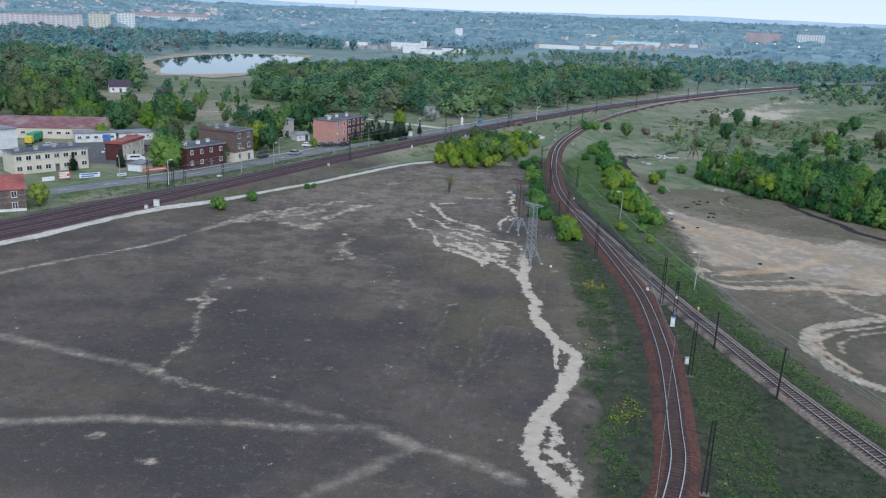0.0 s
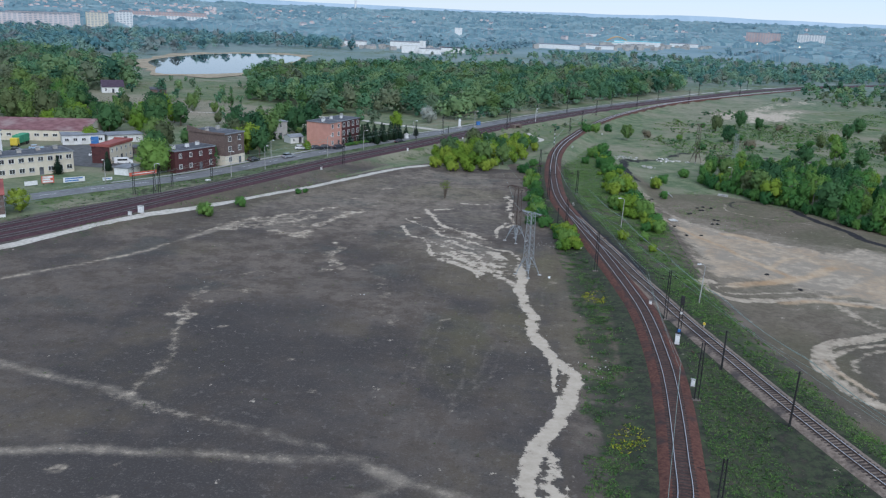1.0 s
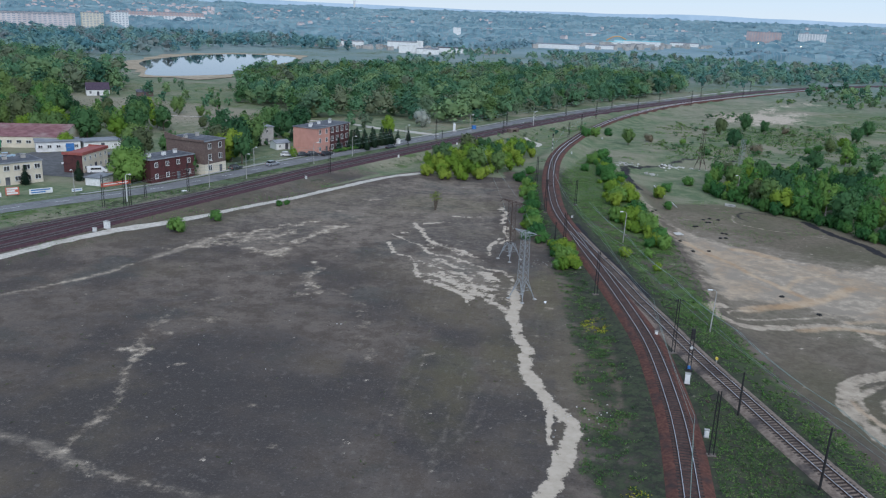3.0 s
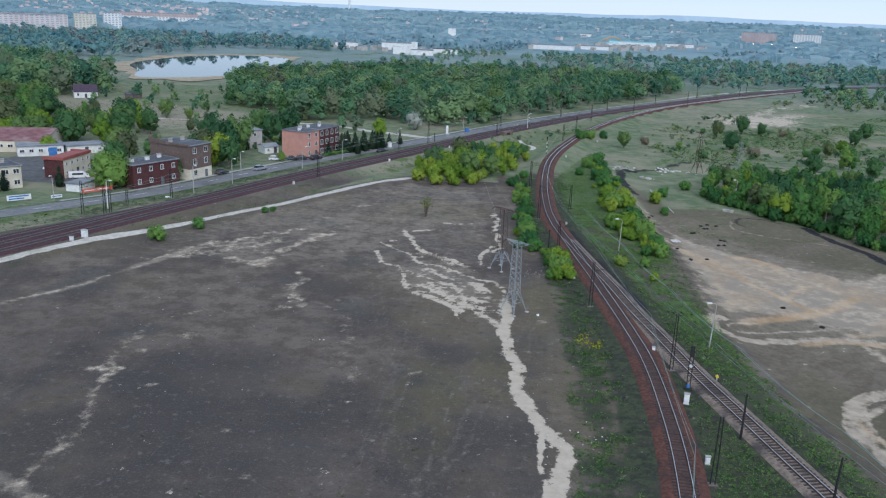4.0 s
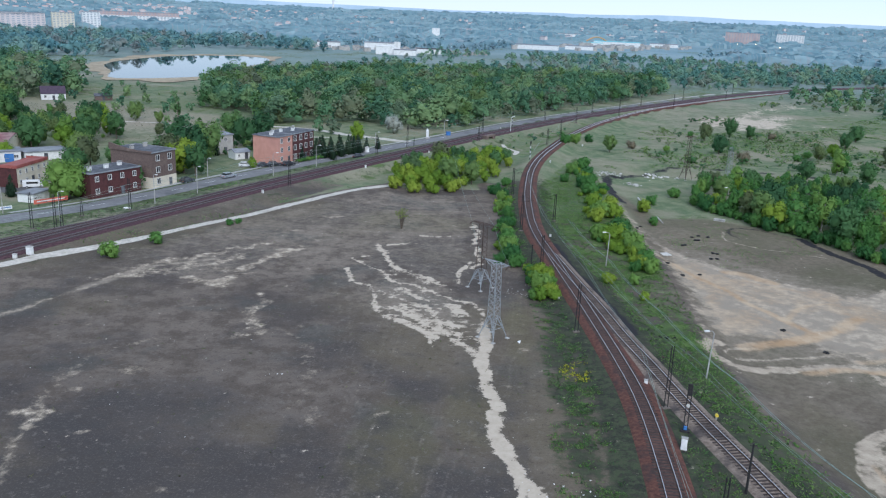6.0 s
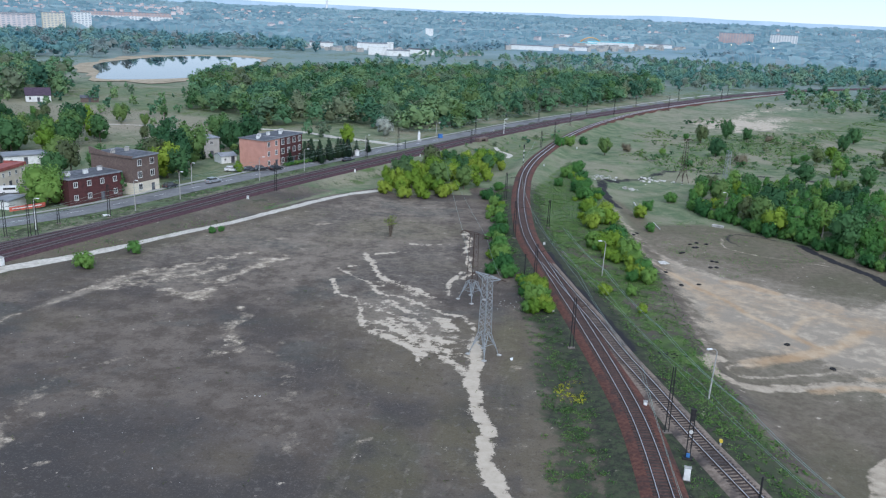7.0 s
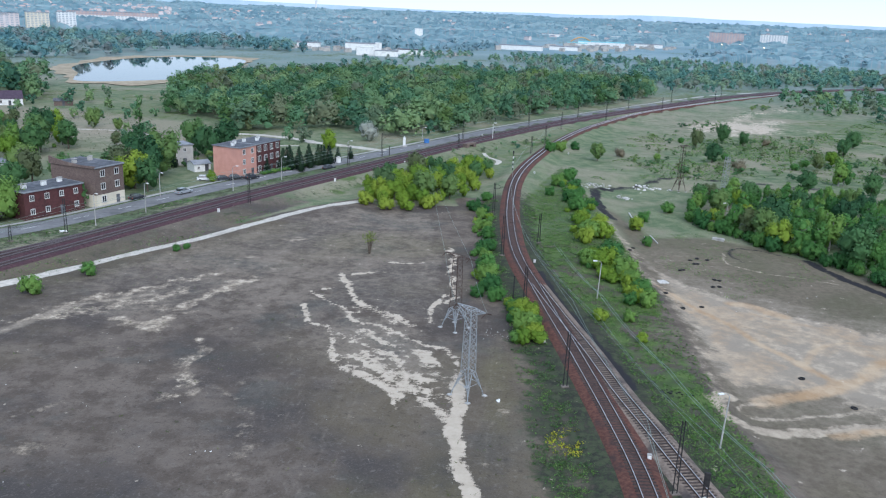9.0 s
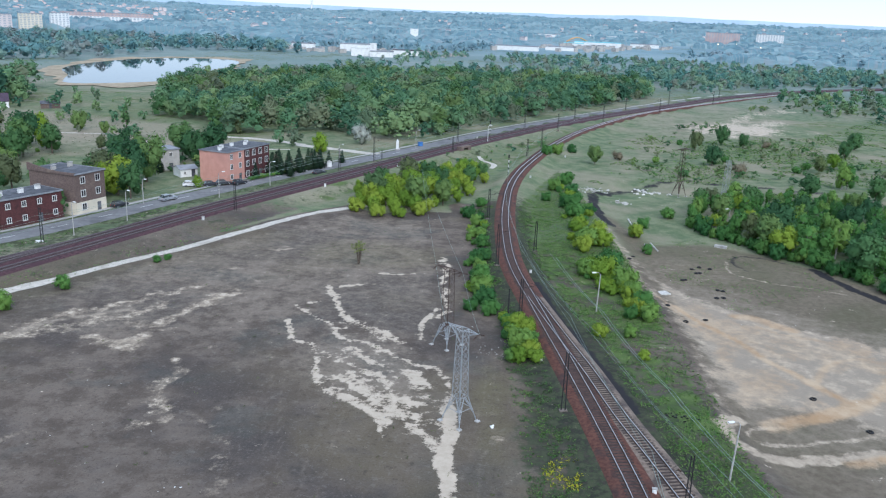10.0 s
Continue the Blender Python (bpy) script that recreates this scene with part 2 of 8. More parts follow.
M_ROOFDARK = surface("tar_paper_roof", (0.055, 0.058, 0.068), (0.115, 0.120, 0.135), 0.9, 0.8, c3=(0.16, 0.165, 0.18))
M_ROOFPURPLE = surface("dark_purple_tiles", (0.050, 0.035, 0.055), (0.085, 0.060, 0.085), 1.5, 0.8)
M_ROOFGREY = surface("grey_felt_roof", (0.20, 0.215, 0.235), (0.30, 0.31, 0.33), 0.6, 0.8, c3=(0.15, 0.16, 0.18))
M_RUBBER = surface("black_rubber", (0.015, 0.015, 0.016), (0.03, 0.03, 0.03), 8, 0.8, relief=0.1)
M_BARK = surface("bark", (0.07, 0.055, 0.042), (0.16, 0.13, 0.10), 4, 0.95)
M_BIRCH = surface("pale_bark", (0.22, 0.21, 0.19), (0.34, 0.33, 0.30), 3, 0.9, c3=(0.10, 0.09, 0.08), big=1.2)
M_WIRE = surface("copper_green_wire", (0.22, 0.30, 0.26), (0.32, 0.39, 0.35), 2, 0.6, 0.2, relief=0)
M_STONE = surface("pale_rubble", (0.42, 0.40, 0.37), (0.62, 0.60, 0.56), 2.5, 0.9, per_object=0.4)
M_REDSIGN = surface("faded_red_banner", (0.48, 0.10, 0.065), (0.58, 0.15, 0.10), 1.0, 0.7, relief=0)
M_GREENSIGN = surface("green_tarp", (0.05, 0.26, 0.14), (0.09, 0.34, 0.19), 1.0, 0.7, relief=0)
M_BLUE = surface("blue_paint", (0.04, 0.14, 0.38), (0.07, 0.20, 0.46), 1.0, 0.6, relief=0)
M_TEAL = surface("turquoise_roof", (0.16, 0.50, 0.56), (0.24, 0.60, 0.66), 0.1, 0.6, relief=0)
M_ORANGE = surface("orange_frame", (0.55, 0.30, 0.12), (0.65, 0.40, 0.18), 0.5, 0.7, relief=0)
M_CARSILVER = surface("silver_car_paint", (0.38, 0.40, 0.43), (0.44, 0.46, 0.49), 1, 0.3, 0.4, relief=0, spec=0.5)
M_CARWHITE = surface("white_car_paint", (0.70, 0.70, 0.70), (0.76, 0.76, 0.76), 1, 0.3, relief=0, spec=0.5)
M_CARDARK = surface("dark_car_paint", (0.02, 0.022, 0.028), (0.035, 0.038, 0.045), 1, 0.3, relief=0, spec=0.5)
M_CARBLUE = surface("pale_blue_car_paint", (0.30, 0.42, 0.52), (0.35, 0.47, 0.57), 1, 0.3, relief=0, spec=0.5)
M_YELLOW = surface("yellow_paint", (0.65, 0.48, 0.05), (0.72, 0.55, 0.08), 1, 0.5, relief=0)
M_BLOCKPINK = surface("panel_block_buff", (0.56, 0.48, 0.46), (0.64, 0.57, 0.55), 0.05, 0.9, relief=0)
M_BLOCKRED = surface("panel_block_red", (0.44, 0.33, 0.31), (0.52, 0.41, 0.38), 0.05, 0.9, relief=0)
# grey-blue instead of dark glass: haze is put into the pane colour
M_FARPANE = surface("hazy_far_windows", (0.26, 0.30, 0.34), (0.33, 0.37, 0.41), 0.05, 0.4, relief=0)
M_REED = surface("dry_reeds", (0.30, 0.24, 0.165), (0.42, 0.35, 0.25), 0.25, 0.95, c3=(0.20, 0.18, 0.11), big=0.2)
mg, ng, pg = nodes_of("window_glass")
pg.inputs["Base Color"].default_value = (0.03, 0.035, 0.045, 1)
pg.inputs["Roughness"].default_value = 0.06
pg.inputs["Specular IOR Level"].default_value = 0.6
ng.links.new(mix(ng, ramp(ng, noise_node(ng, 0.6, 2), 0.35, 0.65), (0.018, 0.020, 0.026), (0.085, 0.085, 0.085)), pg.inputs["Base Color"])
M_GLASS = mg
mw, nw, pw = nodes_of("pond_water")
pw.inputs["Base Color"].default_value = (0.02, 0.03, 0.035, 1)
pw.inputs["Roughness"].default_value = 0.03
pw.inputs["IOR"].default_value = 1.33
pw.inputs["Specular IOR Level"].default_value = 0.5
bump(nw, pw, noise_node(nw, 0.5, 3), 0.02, 0.1)
M_WATER = mw
ml, nl, pl = nodes_of("lit_lamp")
pl.inputs["Base Color"].default_value = (0.8, 0.7, 0.5, 1)
pl.inputs["Emission Color"].default_value = (1.0, 0.75, 0.4, 1)
pl.inputs["Emission Strength"].default_value = 3.0
M_LIT = ml
M_LEAF = leaf_material("spring_leaves", (0.050, 0.130, 0.058), (0.105, 0.220, 0.080), (0.205, 0.300, 0.092), brown=(0.160, 0.175, 0.092))
M_LEAF_YEL = leaf_material("fresh_yellow_green_leaves", (0.150, 0.270, 0.036), (0.235, 0.360, 0.045), (0.330, 0.420, 0.062))
M_LEAF_LUSH = leaf_material("deep_green_leaves", (0.048, 0.150, 0.048), (0.110, 0.260, 0.066), (0.220, 0.360, 0.085))
# greens bluer than M_LEAF: a little distance haze is mixed into them
M_LEAF_WOODS = leaf_material("mixed_wood_leaves", (0.072, 0.178, 0.112), (0.146, 0.292, 0.150), (0.275, 0.390, 0.170), brown=(0.215, 0.235, 0.155))
# next three: leaf colours paled and blued to paint in distance haze
M_LEAF_HAZE_BLUE = leaf_material("haze_blue_leaves", (0.140, 0.300, 0.330), (0.205, 0.375, 0.370), (0.295, 0.435, 0.360), brown=(0.31, 0.33, 0.32))
M_LEAF_HAZE_MID = leaf_material("haze_tinted_leaves", (0.115, 0.265, 0.235), (0.190, 0.355, 0.265), (0.300, 0.425, 0.275), brown=(0.29, 0.31, 0.25))
M_LEAF_HAZE_FAR = leaf_material("haze_pale_foliage", (0.170, 0.305, 0.365), (0.255, 0.405, 0.455), (0.360, 0.500, 0.535), brown=(0.36, 0.42, 0.45))
M_NEEDLE = leaf_material("dark_spruce_needles", (0.019, 0.042, 0.027), (0.030, 0.061, 0.034), (0.049, 0.085, 0.046))
M_BLOSSOM = leaf_material("white_blossom", (0.260, 0.312, 0.234), (0.468, 0.494, 0.429), (0.650, 0.650, 0.598))
M_FLOWER = leaf_material("yellow_broom_flowers", (0.26, 0.32, 0.030), (0.42, 0.42, 0.030), (0.58, 0.54, 0.040))
M_TWIG = leaf_material("bare_reddish_twigs", (0.170, 0.140, 0.105), (0.225, 0.185, 0.130), (0.270, 0.245, 0.160))
M_WEED = leaf_material("dark_bank_weeds", (0.034, 0.080, 0.030), (0.070, 0.160, 0.044), (0.150, 0.260, 0.066))
M_SPARSE = leaf_material("sparse_new_leaves", (0.160, 0.220, 0.050), (0.240, 0.290, 0.070), (0.300, 0.330, 0.100))
M_CINDER = surface("black_cinder", (0.046, 0.027, 0.023), (0.105, 0.058, 0.047), 2.5, 0.95, c3=(0.120, 0.060, 0.046), big=0.1, relief=0.8)
M_GRASSB = leaf_material("grass_blades", (0.052, 0.125, 0.032), (0.115, 0.232, 0.048), (0.190, 0.270, 0.085))
M_DRYTUFT = leaf_material("dull_tufts", (0.057, 0.085, 0.030), (0.085, 0.114, 0.038), (0.142, 0.142, 0.067))
# hill backdrop glows by itself; the blue of the haze is its emission
mb, nb, pb = nodes_of("haze_glow_hills")
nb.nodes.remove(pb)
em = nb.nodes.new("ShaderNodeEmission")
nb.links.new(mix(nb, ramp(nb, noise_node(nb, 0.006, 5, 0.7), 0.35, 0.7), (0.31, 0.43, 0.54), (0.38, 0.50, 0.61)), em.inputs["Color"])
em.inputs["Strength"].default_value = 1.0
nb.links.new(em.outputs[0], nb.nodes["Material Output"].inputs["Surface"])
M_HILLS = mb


# ---- numbers and plan ----
def lattice(seed):
    return np.random.RandomState(seed).rand(257, 257)


LAT = [lattice(s) for s in (3, 5, 9, 14)]


def vnoise(x, y, size, k=0):
    """Smooth value noise, 0 to 1, with lumps of the given size in metres."""
    u, v = np.asarray(x, float) / size + 1000.3, np.asarray(y, float) / size + 1000.7
    i, j = np.floor(u).astype(int), np.floor(v).astype(int)
    fu, fv = u - i, v - j
    fu, fv = fu * fu * (3 - 2 * fu), fv * fv * (3 - 2 * fv)
    i, j = i % 256, j % 256
    L = LAT[k % 4]
    return (L[i, j] * (1 - fu) + L[i + 1, j] * fu) * (1 - fv) + (L[i, j + 1] * (1 - fu) + L[i + 1, j + 1] * fu) * fv


def fnoise(x, y, size, k=0):
    return 0.5 * vnoise(x, y, size, k) + 0.3 * vnoise(x, y, size / 2.3, k + 1) + 0.2 * vnoise(x, y, size / 5.1, k + 2)


def sstep(a, b, x):
    t = np.clip((np.asarray(x, float) - a) / (b - a), 0, 1)
    return t * t * (3 - 2 * t)


def smooth_line(pts, step):
    """A Catmull-Rom curve through plan points, sampled evenly."""
    P = np.array([pts[0], *pts, pts[-1]], float)
    P[0], P[-1] = 2 * P[1] - P[2], 2 * P[-2] - P[-3]
    out = []
    for a, b, c, d in zip(P[:-3], P[1:-2], P[2:-1], P[3:]):
        n = max(2, int(np.linalg.norm(c - b) / 2.0))
        t = np.linspace(0, 1, n, endpoint=False)[:, None]
        out.append(0.5 * (2 * b + (c - a) * t + (2 * a - 5 * b + 4 * c - d) * t ** 2 + (3 * b - a - 3 * c + d) * t ** 3))
    Q = np.vstack([*out, P[-2][None]])
    s = np.concatenate([[0], np.cumsum(np.linalg.norm(np.diff(Q, axis=0), axis=1))])
    g = np.linspace(0, s[-1], max(2, int(s[-1] / step) + 1))
    return np.stack([np.interp(g, s, Q[:, k]) for k in range(Q.shape[1])], 1)


def line_dist(x, y, pts):
    """Distance from plan points to a broken line."""
    x, y = np.asarray(x, float), np.asarray(y, float)
    best = np.full(x.shape, 1e9)
    P = np.asarray(pts, float)
    for a, b in zip(P[:-1], P[1:]):
        d = b - a
        t = np.clip(((x - a[0]) * d[0] + (y - a[1]) * d[1]) / max(d @ d, 1e-9), 0, 1)
        best = np.minimum(best, (x - a[0] - t * d[0]) ** 2 + (y - a[1] - t * d[1]) ** 2)
    return np.sqrt(best)


def inside(x, y, poly):
    x, y = np.asarray(x, float), np.asarray(y, float)
    odd = np.zeros(x.shape, bool)
    for (ax, ay), (bx, by) in zip(poly, poly[1:] + poly[:1]):
        if ay != by:
            odd ^= ((ay > y) != (by > y)) & (x < (bx - ax) * (y - ay) / (by - ay) + ax)
    return odd


def depth_in(x, y, poly):
    """How deep a plan point lies inside a polygon (outside: minus)."""
    d = line_dist(x, y, poly + poly[:1])
    return np.where(inside(x, y, poly), d, -d)


TRACK_A = [(3, 20), (10, 45), (17.2, 68.6), (18.9, 81), (20.3, 98), (20.6, 110), (20.2, 125.4), (18.7, 138.8), (15.3, 161), (13.1, 174), (10.3, 191), (8.1, 204),
           (6.7, 217.5), (5.9, 237), (5.8, 250), (6.0, 261), (6.9, 281), (9.5, 303), (14.3, 328), (24.3, 369.5), (43.5, 426), (80.5, 503), (138.5, 588), (215, 690)]
TRACK_B = [(60, 28), (49, 56), (40.4, 78.0), (36.6, 88.8), (33.1, 99.8), (29.9, 111), (25.9, 125), (22.6, 138.5), (20.2, 148), (17.5, 161), (14.4, 174), (10.7, 190.5)]
MAIN = [(-150, 50), (-124, 100), (-104.6, 139), (-98.5, 152), (-92.5, 167.5), (-86.8, 182.5), (-81.0, 197.5), (-72.0, 220), (-62.6, 242.5), (-48.4, 272.5), (-34.3, 302.5), (-14, 348.5),
        (8.2, 394), (31, 438), (65, 494), (108, 560), (149, 622), (225, 712), (330, 800)]
ROAD = [(-160, 115), (-136, 150), (-120.5, 173.6), (-107, 192.5), (-97.5, 205.5), (-88, 224), (-80.5, 242), (-71.5, 262), (-60.5, 286), (-46.5, 313), (-30, 345), (0, 407), (34, 467), (69, 523),
        (115, 594), (160, 655), (240, 740)]
LINE_A, LINE_B, LINE_M, LINE_R = smooth_line(TRACK_A, 4), smooth_line(TRACK_B, 4), smooth_line(MAIN, 4), smooth_line(ROAD, 4)
PIT = [(60, 40), (46, 80), (40.5, 106), (36.5, 126), (33.5, 144), (33.5, 168), (33, 195), (30.5, 237), (28, 285), (40, 310), (80, 300), (200, 260), (260, 120), (200, 40)]
FIELD = [(9, 20), (8, 65), (8.8, 77), (8.5, 104), (7.3, 123), (6.5, 142), (4.5, 167), (-1.5, 222), (-6, 255), (-27, 250), (-33, 258), (-45, 243), (-54, 227), (-69, 201), (-82, 175), (-90, 163), (-104, 131),
         (-118, 100), (-150, 40), (-150, 0), (-20, -40)]


def bed(y):
    """Height of the trackbed."""
    return 0.7 + 0.9 * sstep(190, 320, y)


def ground_z(x, y):
    x, y = np.asarray(x, float), np.asarray(y, float)
    z = 0.35 * (fnoise(x, y, 38) - 0.5) + 0.10 * (fnoise(x, y, 7, 1) - 0.5)
    pit = sstep(-3, 6, depth_in(x, y, PIT))
    z = z - 1.3 * pit + 0.5 * pit * (fnoise(x, y, 22, 2) - 0.5)
    mound = sstep(60, 130, x) * sstep(200, 330, y) * sstep(900, 600, y)
    z = z + 5.0 * mound * np.maximum(fnoise(x, y, 70, 3) - 0.42, 0)
    for line, half in ((LINE_A, 2.6), (LINE_B, 2.6), (LINE_M, 6.0)):
        near = line_dist(x, y, line[::3])
        k = 1 - sstep(half, half + 5.5, near)
        z = z * (1 - k) + bed(y) * k
    k = 1 - sstep(3.5, 8, line_dist(x, y, LINE_R[::3]))
    z = z * (1 - k) + 0.25 * k
    far = sstep(2400, 4800, np.hypot(x, y))
    return z + 66 * far + 30 * far * (fnoise(x, y, 1300, 1) - 0.5)


def gz(x, y):
    return float(ground_z(np.array([x]), np.array([y]))[0])


# ---- mesh helpers ----
def mesh_np(name, V, F, mat, tint=None, smooth=False, normals=None):
    """A mesh object from arrays of corners and of four-sided or three-sided faces."""
    V, F = np.asarray(V, np.float32), np.asarray(F, np.int32)
    me = bpy.data.meshes.new(name)
    k = F.shape[1]
    me.vertices.add(len(V))
    me.vertices.foreach_set("co", V.ravel())
    me.loops.add(F.size)
    me.loops.foreach_set("vertex_index", F.ravel())
    me.polygons.add(len(F))
    me.polygons.foreach_set("loop_start", np.arange(0, F.size, k, dtype=np.int32))
    if smooth:
        me.polygons.foreach_set("use_smooth", np.ones(len(F), bool))
    if tint is not None:
        me.attributes.new("tint", 'FLOAT', 'POINT').data.foreach_set("value", np.asarray(tint, np.float32))
    me.materials.append(mat)
    me.update(calc_edges=True)
    if normals is not None:
        me.polygons.foreach_set("use_smooth", np.ones(len(F), bool))
        me.normals_split_custom_set_from_vertices(np.asarray(normals, np.float32))
    return me


def link(name, me, parent=None, label=""):
    ob = new(name, me)
    ob.parent = parent
    if label:
        ob["label"] = label
    return ob


def root(name, x, y, z, rz=0.0):
    ob = new(name)
    ob.empty_display_size = 0.5
    ob.matrix_world = pose(x, y, z, 0, 0, rz)
    return ob


def part(name, bm, mat, parent=None, label="", smooth=False):
    me = bpy.data.meshes.new(name)
    bm.to_mesh(me)
    bm.free()
    if smooth:
        me.polygons.foreach_set("use_smooth", [True] * len(me.polygons))
    me.materials.append(mat)
    return link(name, me, parent, label)


def add_box(bm, x0, x1, y0, y1, z0, z1, bevel=0.0):
    r = bmesh.ops.create_cube(bm, size=1.0, matrix=Matrix.LocRotScale(((x0 + x1) / 2, (y0 + y1) / 2, (z0 + z1) / 2), None, (abs(x1 - x0), abs(y1 - y0), abs(z1 - z0))))
    if bevel:
        es = {e for v in r["verts"] for e in v.link_edges}
        bmesh.ops.bevel(bm, geom=list(es), offset=bevel, segments=1, affect='EDGES')
    return r["verts"]


def box(name, x0, x1, y0, y1, z0, z1, mat, parent=None, label="", bevel=0.0):
    bm = bmesh.new()
    add_box(bm, x0, x1, y0, y1, z0, z1, bevel)
    return part(name, bm, mat, parent, label)


def add_bar(bm, a, b, r, sides=4, r2=None):
    """A straight bar from a to b."""
    a, b = Vector(a), Vector(b)
    m = Matrix.Translation((a + b) / 2) @ (b - a).to_track_quat("Z", "Y").to_matrix().to_4x4()
    bmesh.ops.create_cone(bm, cap_ends=True, segments=sides, radius1=r, radius2=r if r2 is None else r2, depth=(b - a).length, matrix=m)


def sweep(name, line, zs, profile, mat):
    """A body with a constant section (sideways, up) along a plan line. Negative is to the left."""
    L = np.asarray(line, float)
    t = np.gradient(L, axis=0)
    t /= np.linalg.norm(t, axis=1)[:, None]
    n = np.stack([t[:, 1], -t[:, 0]], 1)
    k = len(profile)
    V = np.zeros((len(L), k, 3))
    for i, (u, w) in enumerate(profile):
        V[:, i, :2] = L + n * u
        V[:, i, 2] = zs + w
    a = (np.arange(len(L) - 1)[:, None] * k + np.arange(k - 1)[None]).ravel()
    return mesh_np(name, V.reshape(-1, 3), np.stack([a, a + 1, a + k + 1, a + k], 1), mat)


def offset_line(L, u):
    t = np.gradient(L, axis=0)
    t /= np.linalg.norm(t, axis=1)[:, None]
    return L + np.stack([t[:, 1], -t[:, 0]], 1) * u


# ---- the ground, one sheet to the horizon ----
def axis(lo, hi, fine_lo, fine_hi, step, grow):
    a = list(np.arange(fine_lo, fine_hi + 1e-6, step))
    d, v = step, fine_hi
    while v < hi:
        d *= grow
        v += d
        a.append(min(v, hi))
    d, v, b = step, fine_lo, []
    while v > lo:
        d *= grow
        v -= d
        b.append(max(v, lo))
    return np.array(b[::-1] + a)


XS, YS = axis(-4900, 4900, -108, 88, 0.6, 1.12), axis(-400, 4880, 62, 255, 0.6, 1.07)
GX, GY = [a.ravel() for a in np.meshgrid(XS, YS)]
GZ = ground_z(GX, GY)
nx, ny = len(XS), len(YS)
q = (np.arange(ny - 1)[:, None] * nx + np.arange(nx - 1)[None]).ravel()
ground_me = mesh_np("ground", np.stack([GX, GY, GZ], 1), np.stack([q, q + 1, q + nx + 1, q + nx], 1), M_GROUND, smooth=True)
WX = GX + 5.0 * (fnoise(GX, GY, 9, 1) - 0.5) + 1.3 * (vnoise(GX, GY, 2.6, 2) - 0.5)
WY = GY + 5.0 * (fnoise(GX, GY, 9, 3) - 0.5) + 1.3 * (vnoise(GX, GY, 2.6, 0) - 0.5)
FX = GX + 2.4 * (fnoise(GX, GY, 12, 1) - 0.5)
FY = GY + 2.4 * (fnoise(GX, GY, 12, 3) - 0.5)


def streak(pts, width, soft, rough=True, power=1.0):
    """1 along a line, falling to 0 at the edge."""
    P = np.array(pts, float)
    x, y = (WX, WY) if rough else (FX, FY)
    pad = width + soft + 6
    sel = (GX > P[:, 0].min() - pad) & (GX < P[:, 0].max() + pad) & (GY > P[:, 1].min() - pad) & (GY < P[:, 1].max() + pad)
    out = np.zeros(len(GX))
    d = line_dist(x[sel], y[sel], smooth_line(pts, 2.0) if len(pts) > 2 else P)
    out[sel] = power * (1 - sstep(max(width - soft, 0), width + soft, d))
    return out


def blotch(cx, cy, rx, ry, turn=0.0, power=1.0):
    a = radians(turn)
    u, v = (WX - cx) * math.cos(a) + (WY - cy) * math.sin(a), -(WX - cx) * math.sin(a) + (WY - cy) * math.cos(a)
    return power * (1 - sstep(0.35, 1.1, np.hypot(u / rx, v / ry)))


field = sstep(-1.5, 2.0, depth_in(FX, FY, FIELD))
pit_sand = depth_in(FX, FY, [(52, 85), (45.5, 92), (40.5, 108), (36.5, 126.7), (33.8, 144), (33.5, 168), (33.2, 195), (31, 237), (29, 272), (36, 262), (40, 240), (52, 244), (66, 236), (78, 220), (92, 206), (140, 180), (140, 85)])
field = np.maximum(field, (0.55 + 0.3 * sstep(225, 190, GY)) * sstep(-1.5, 3.0, pit_sand))

sand = streak([(-1.0, 148), (-0.6, 142.5), (0.0, 134.5), (0.9, 127), (1.7, 120.5), (2.7, 115.4), (4.5, 109.5), (6.7, 104.6), (7.7, 100.2), (6.7, 94.4), (5.8, 89.9), (4.4, 85.6), (3.2, 81.6), (2.5, 78), (2.0, 74), (2.6, 71.6), (4.0, 69.2), (6.0, 65.5), (8, 58)], 1.0, 0.75, False, 1.1)
sand = np.maximum(sand, streak([(4.2, 109), (4.9, 105), (4.8, 100.8), (5.4, 95), (6.0, 90)], 0.35, 0.3, False))
sand = np.maximum.reduce([sand, streak([(5.6, 87.5), (4.8, 82), (4.2, 77.5), (3.4, 74)], 0.55, 0.7, True, 0.85), streak([(3.4, 73.6), (5.2, 71.8), (6.6, 69)], 0.8, 0.8, True, 0.85), streak([(6.2, 76.5), (5.8, 72), (6.8, 67)], 0.3, 0.6, True, 0.7)])
patchy = fnoise(GX, GY, 4.5, 2)
fan_u, fan_v = 0.5 * GX - 0.87 * GY, 0.87 * GX + 0.5 * GY
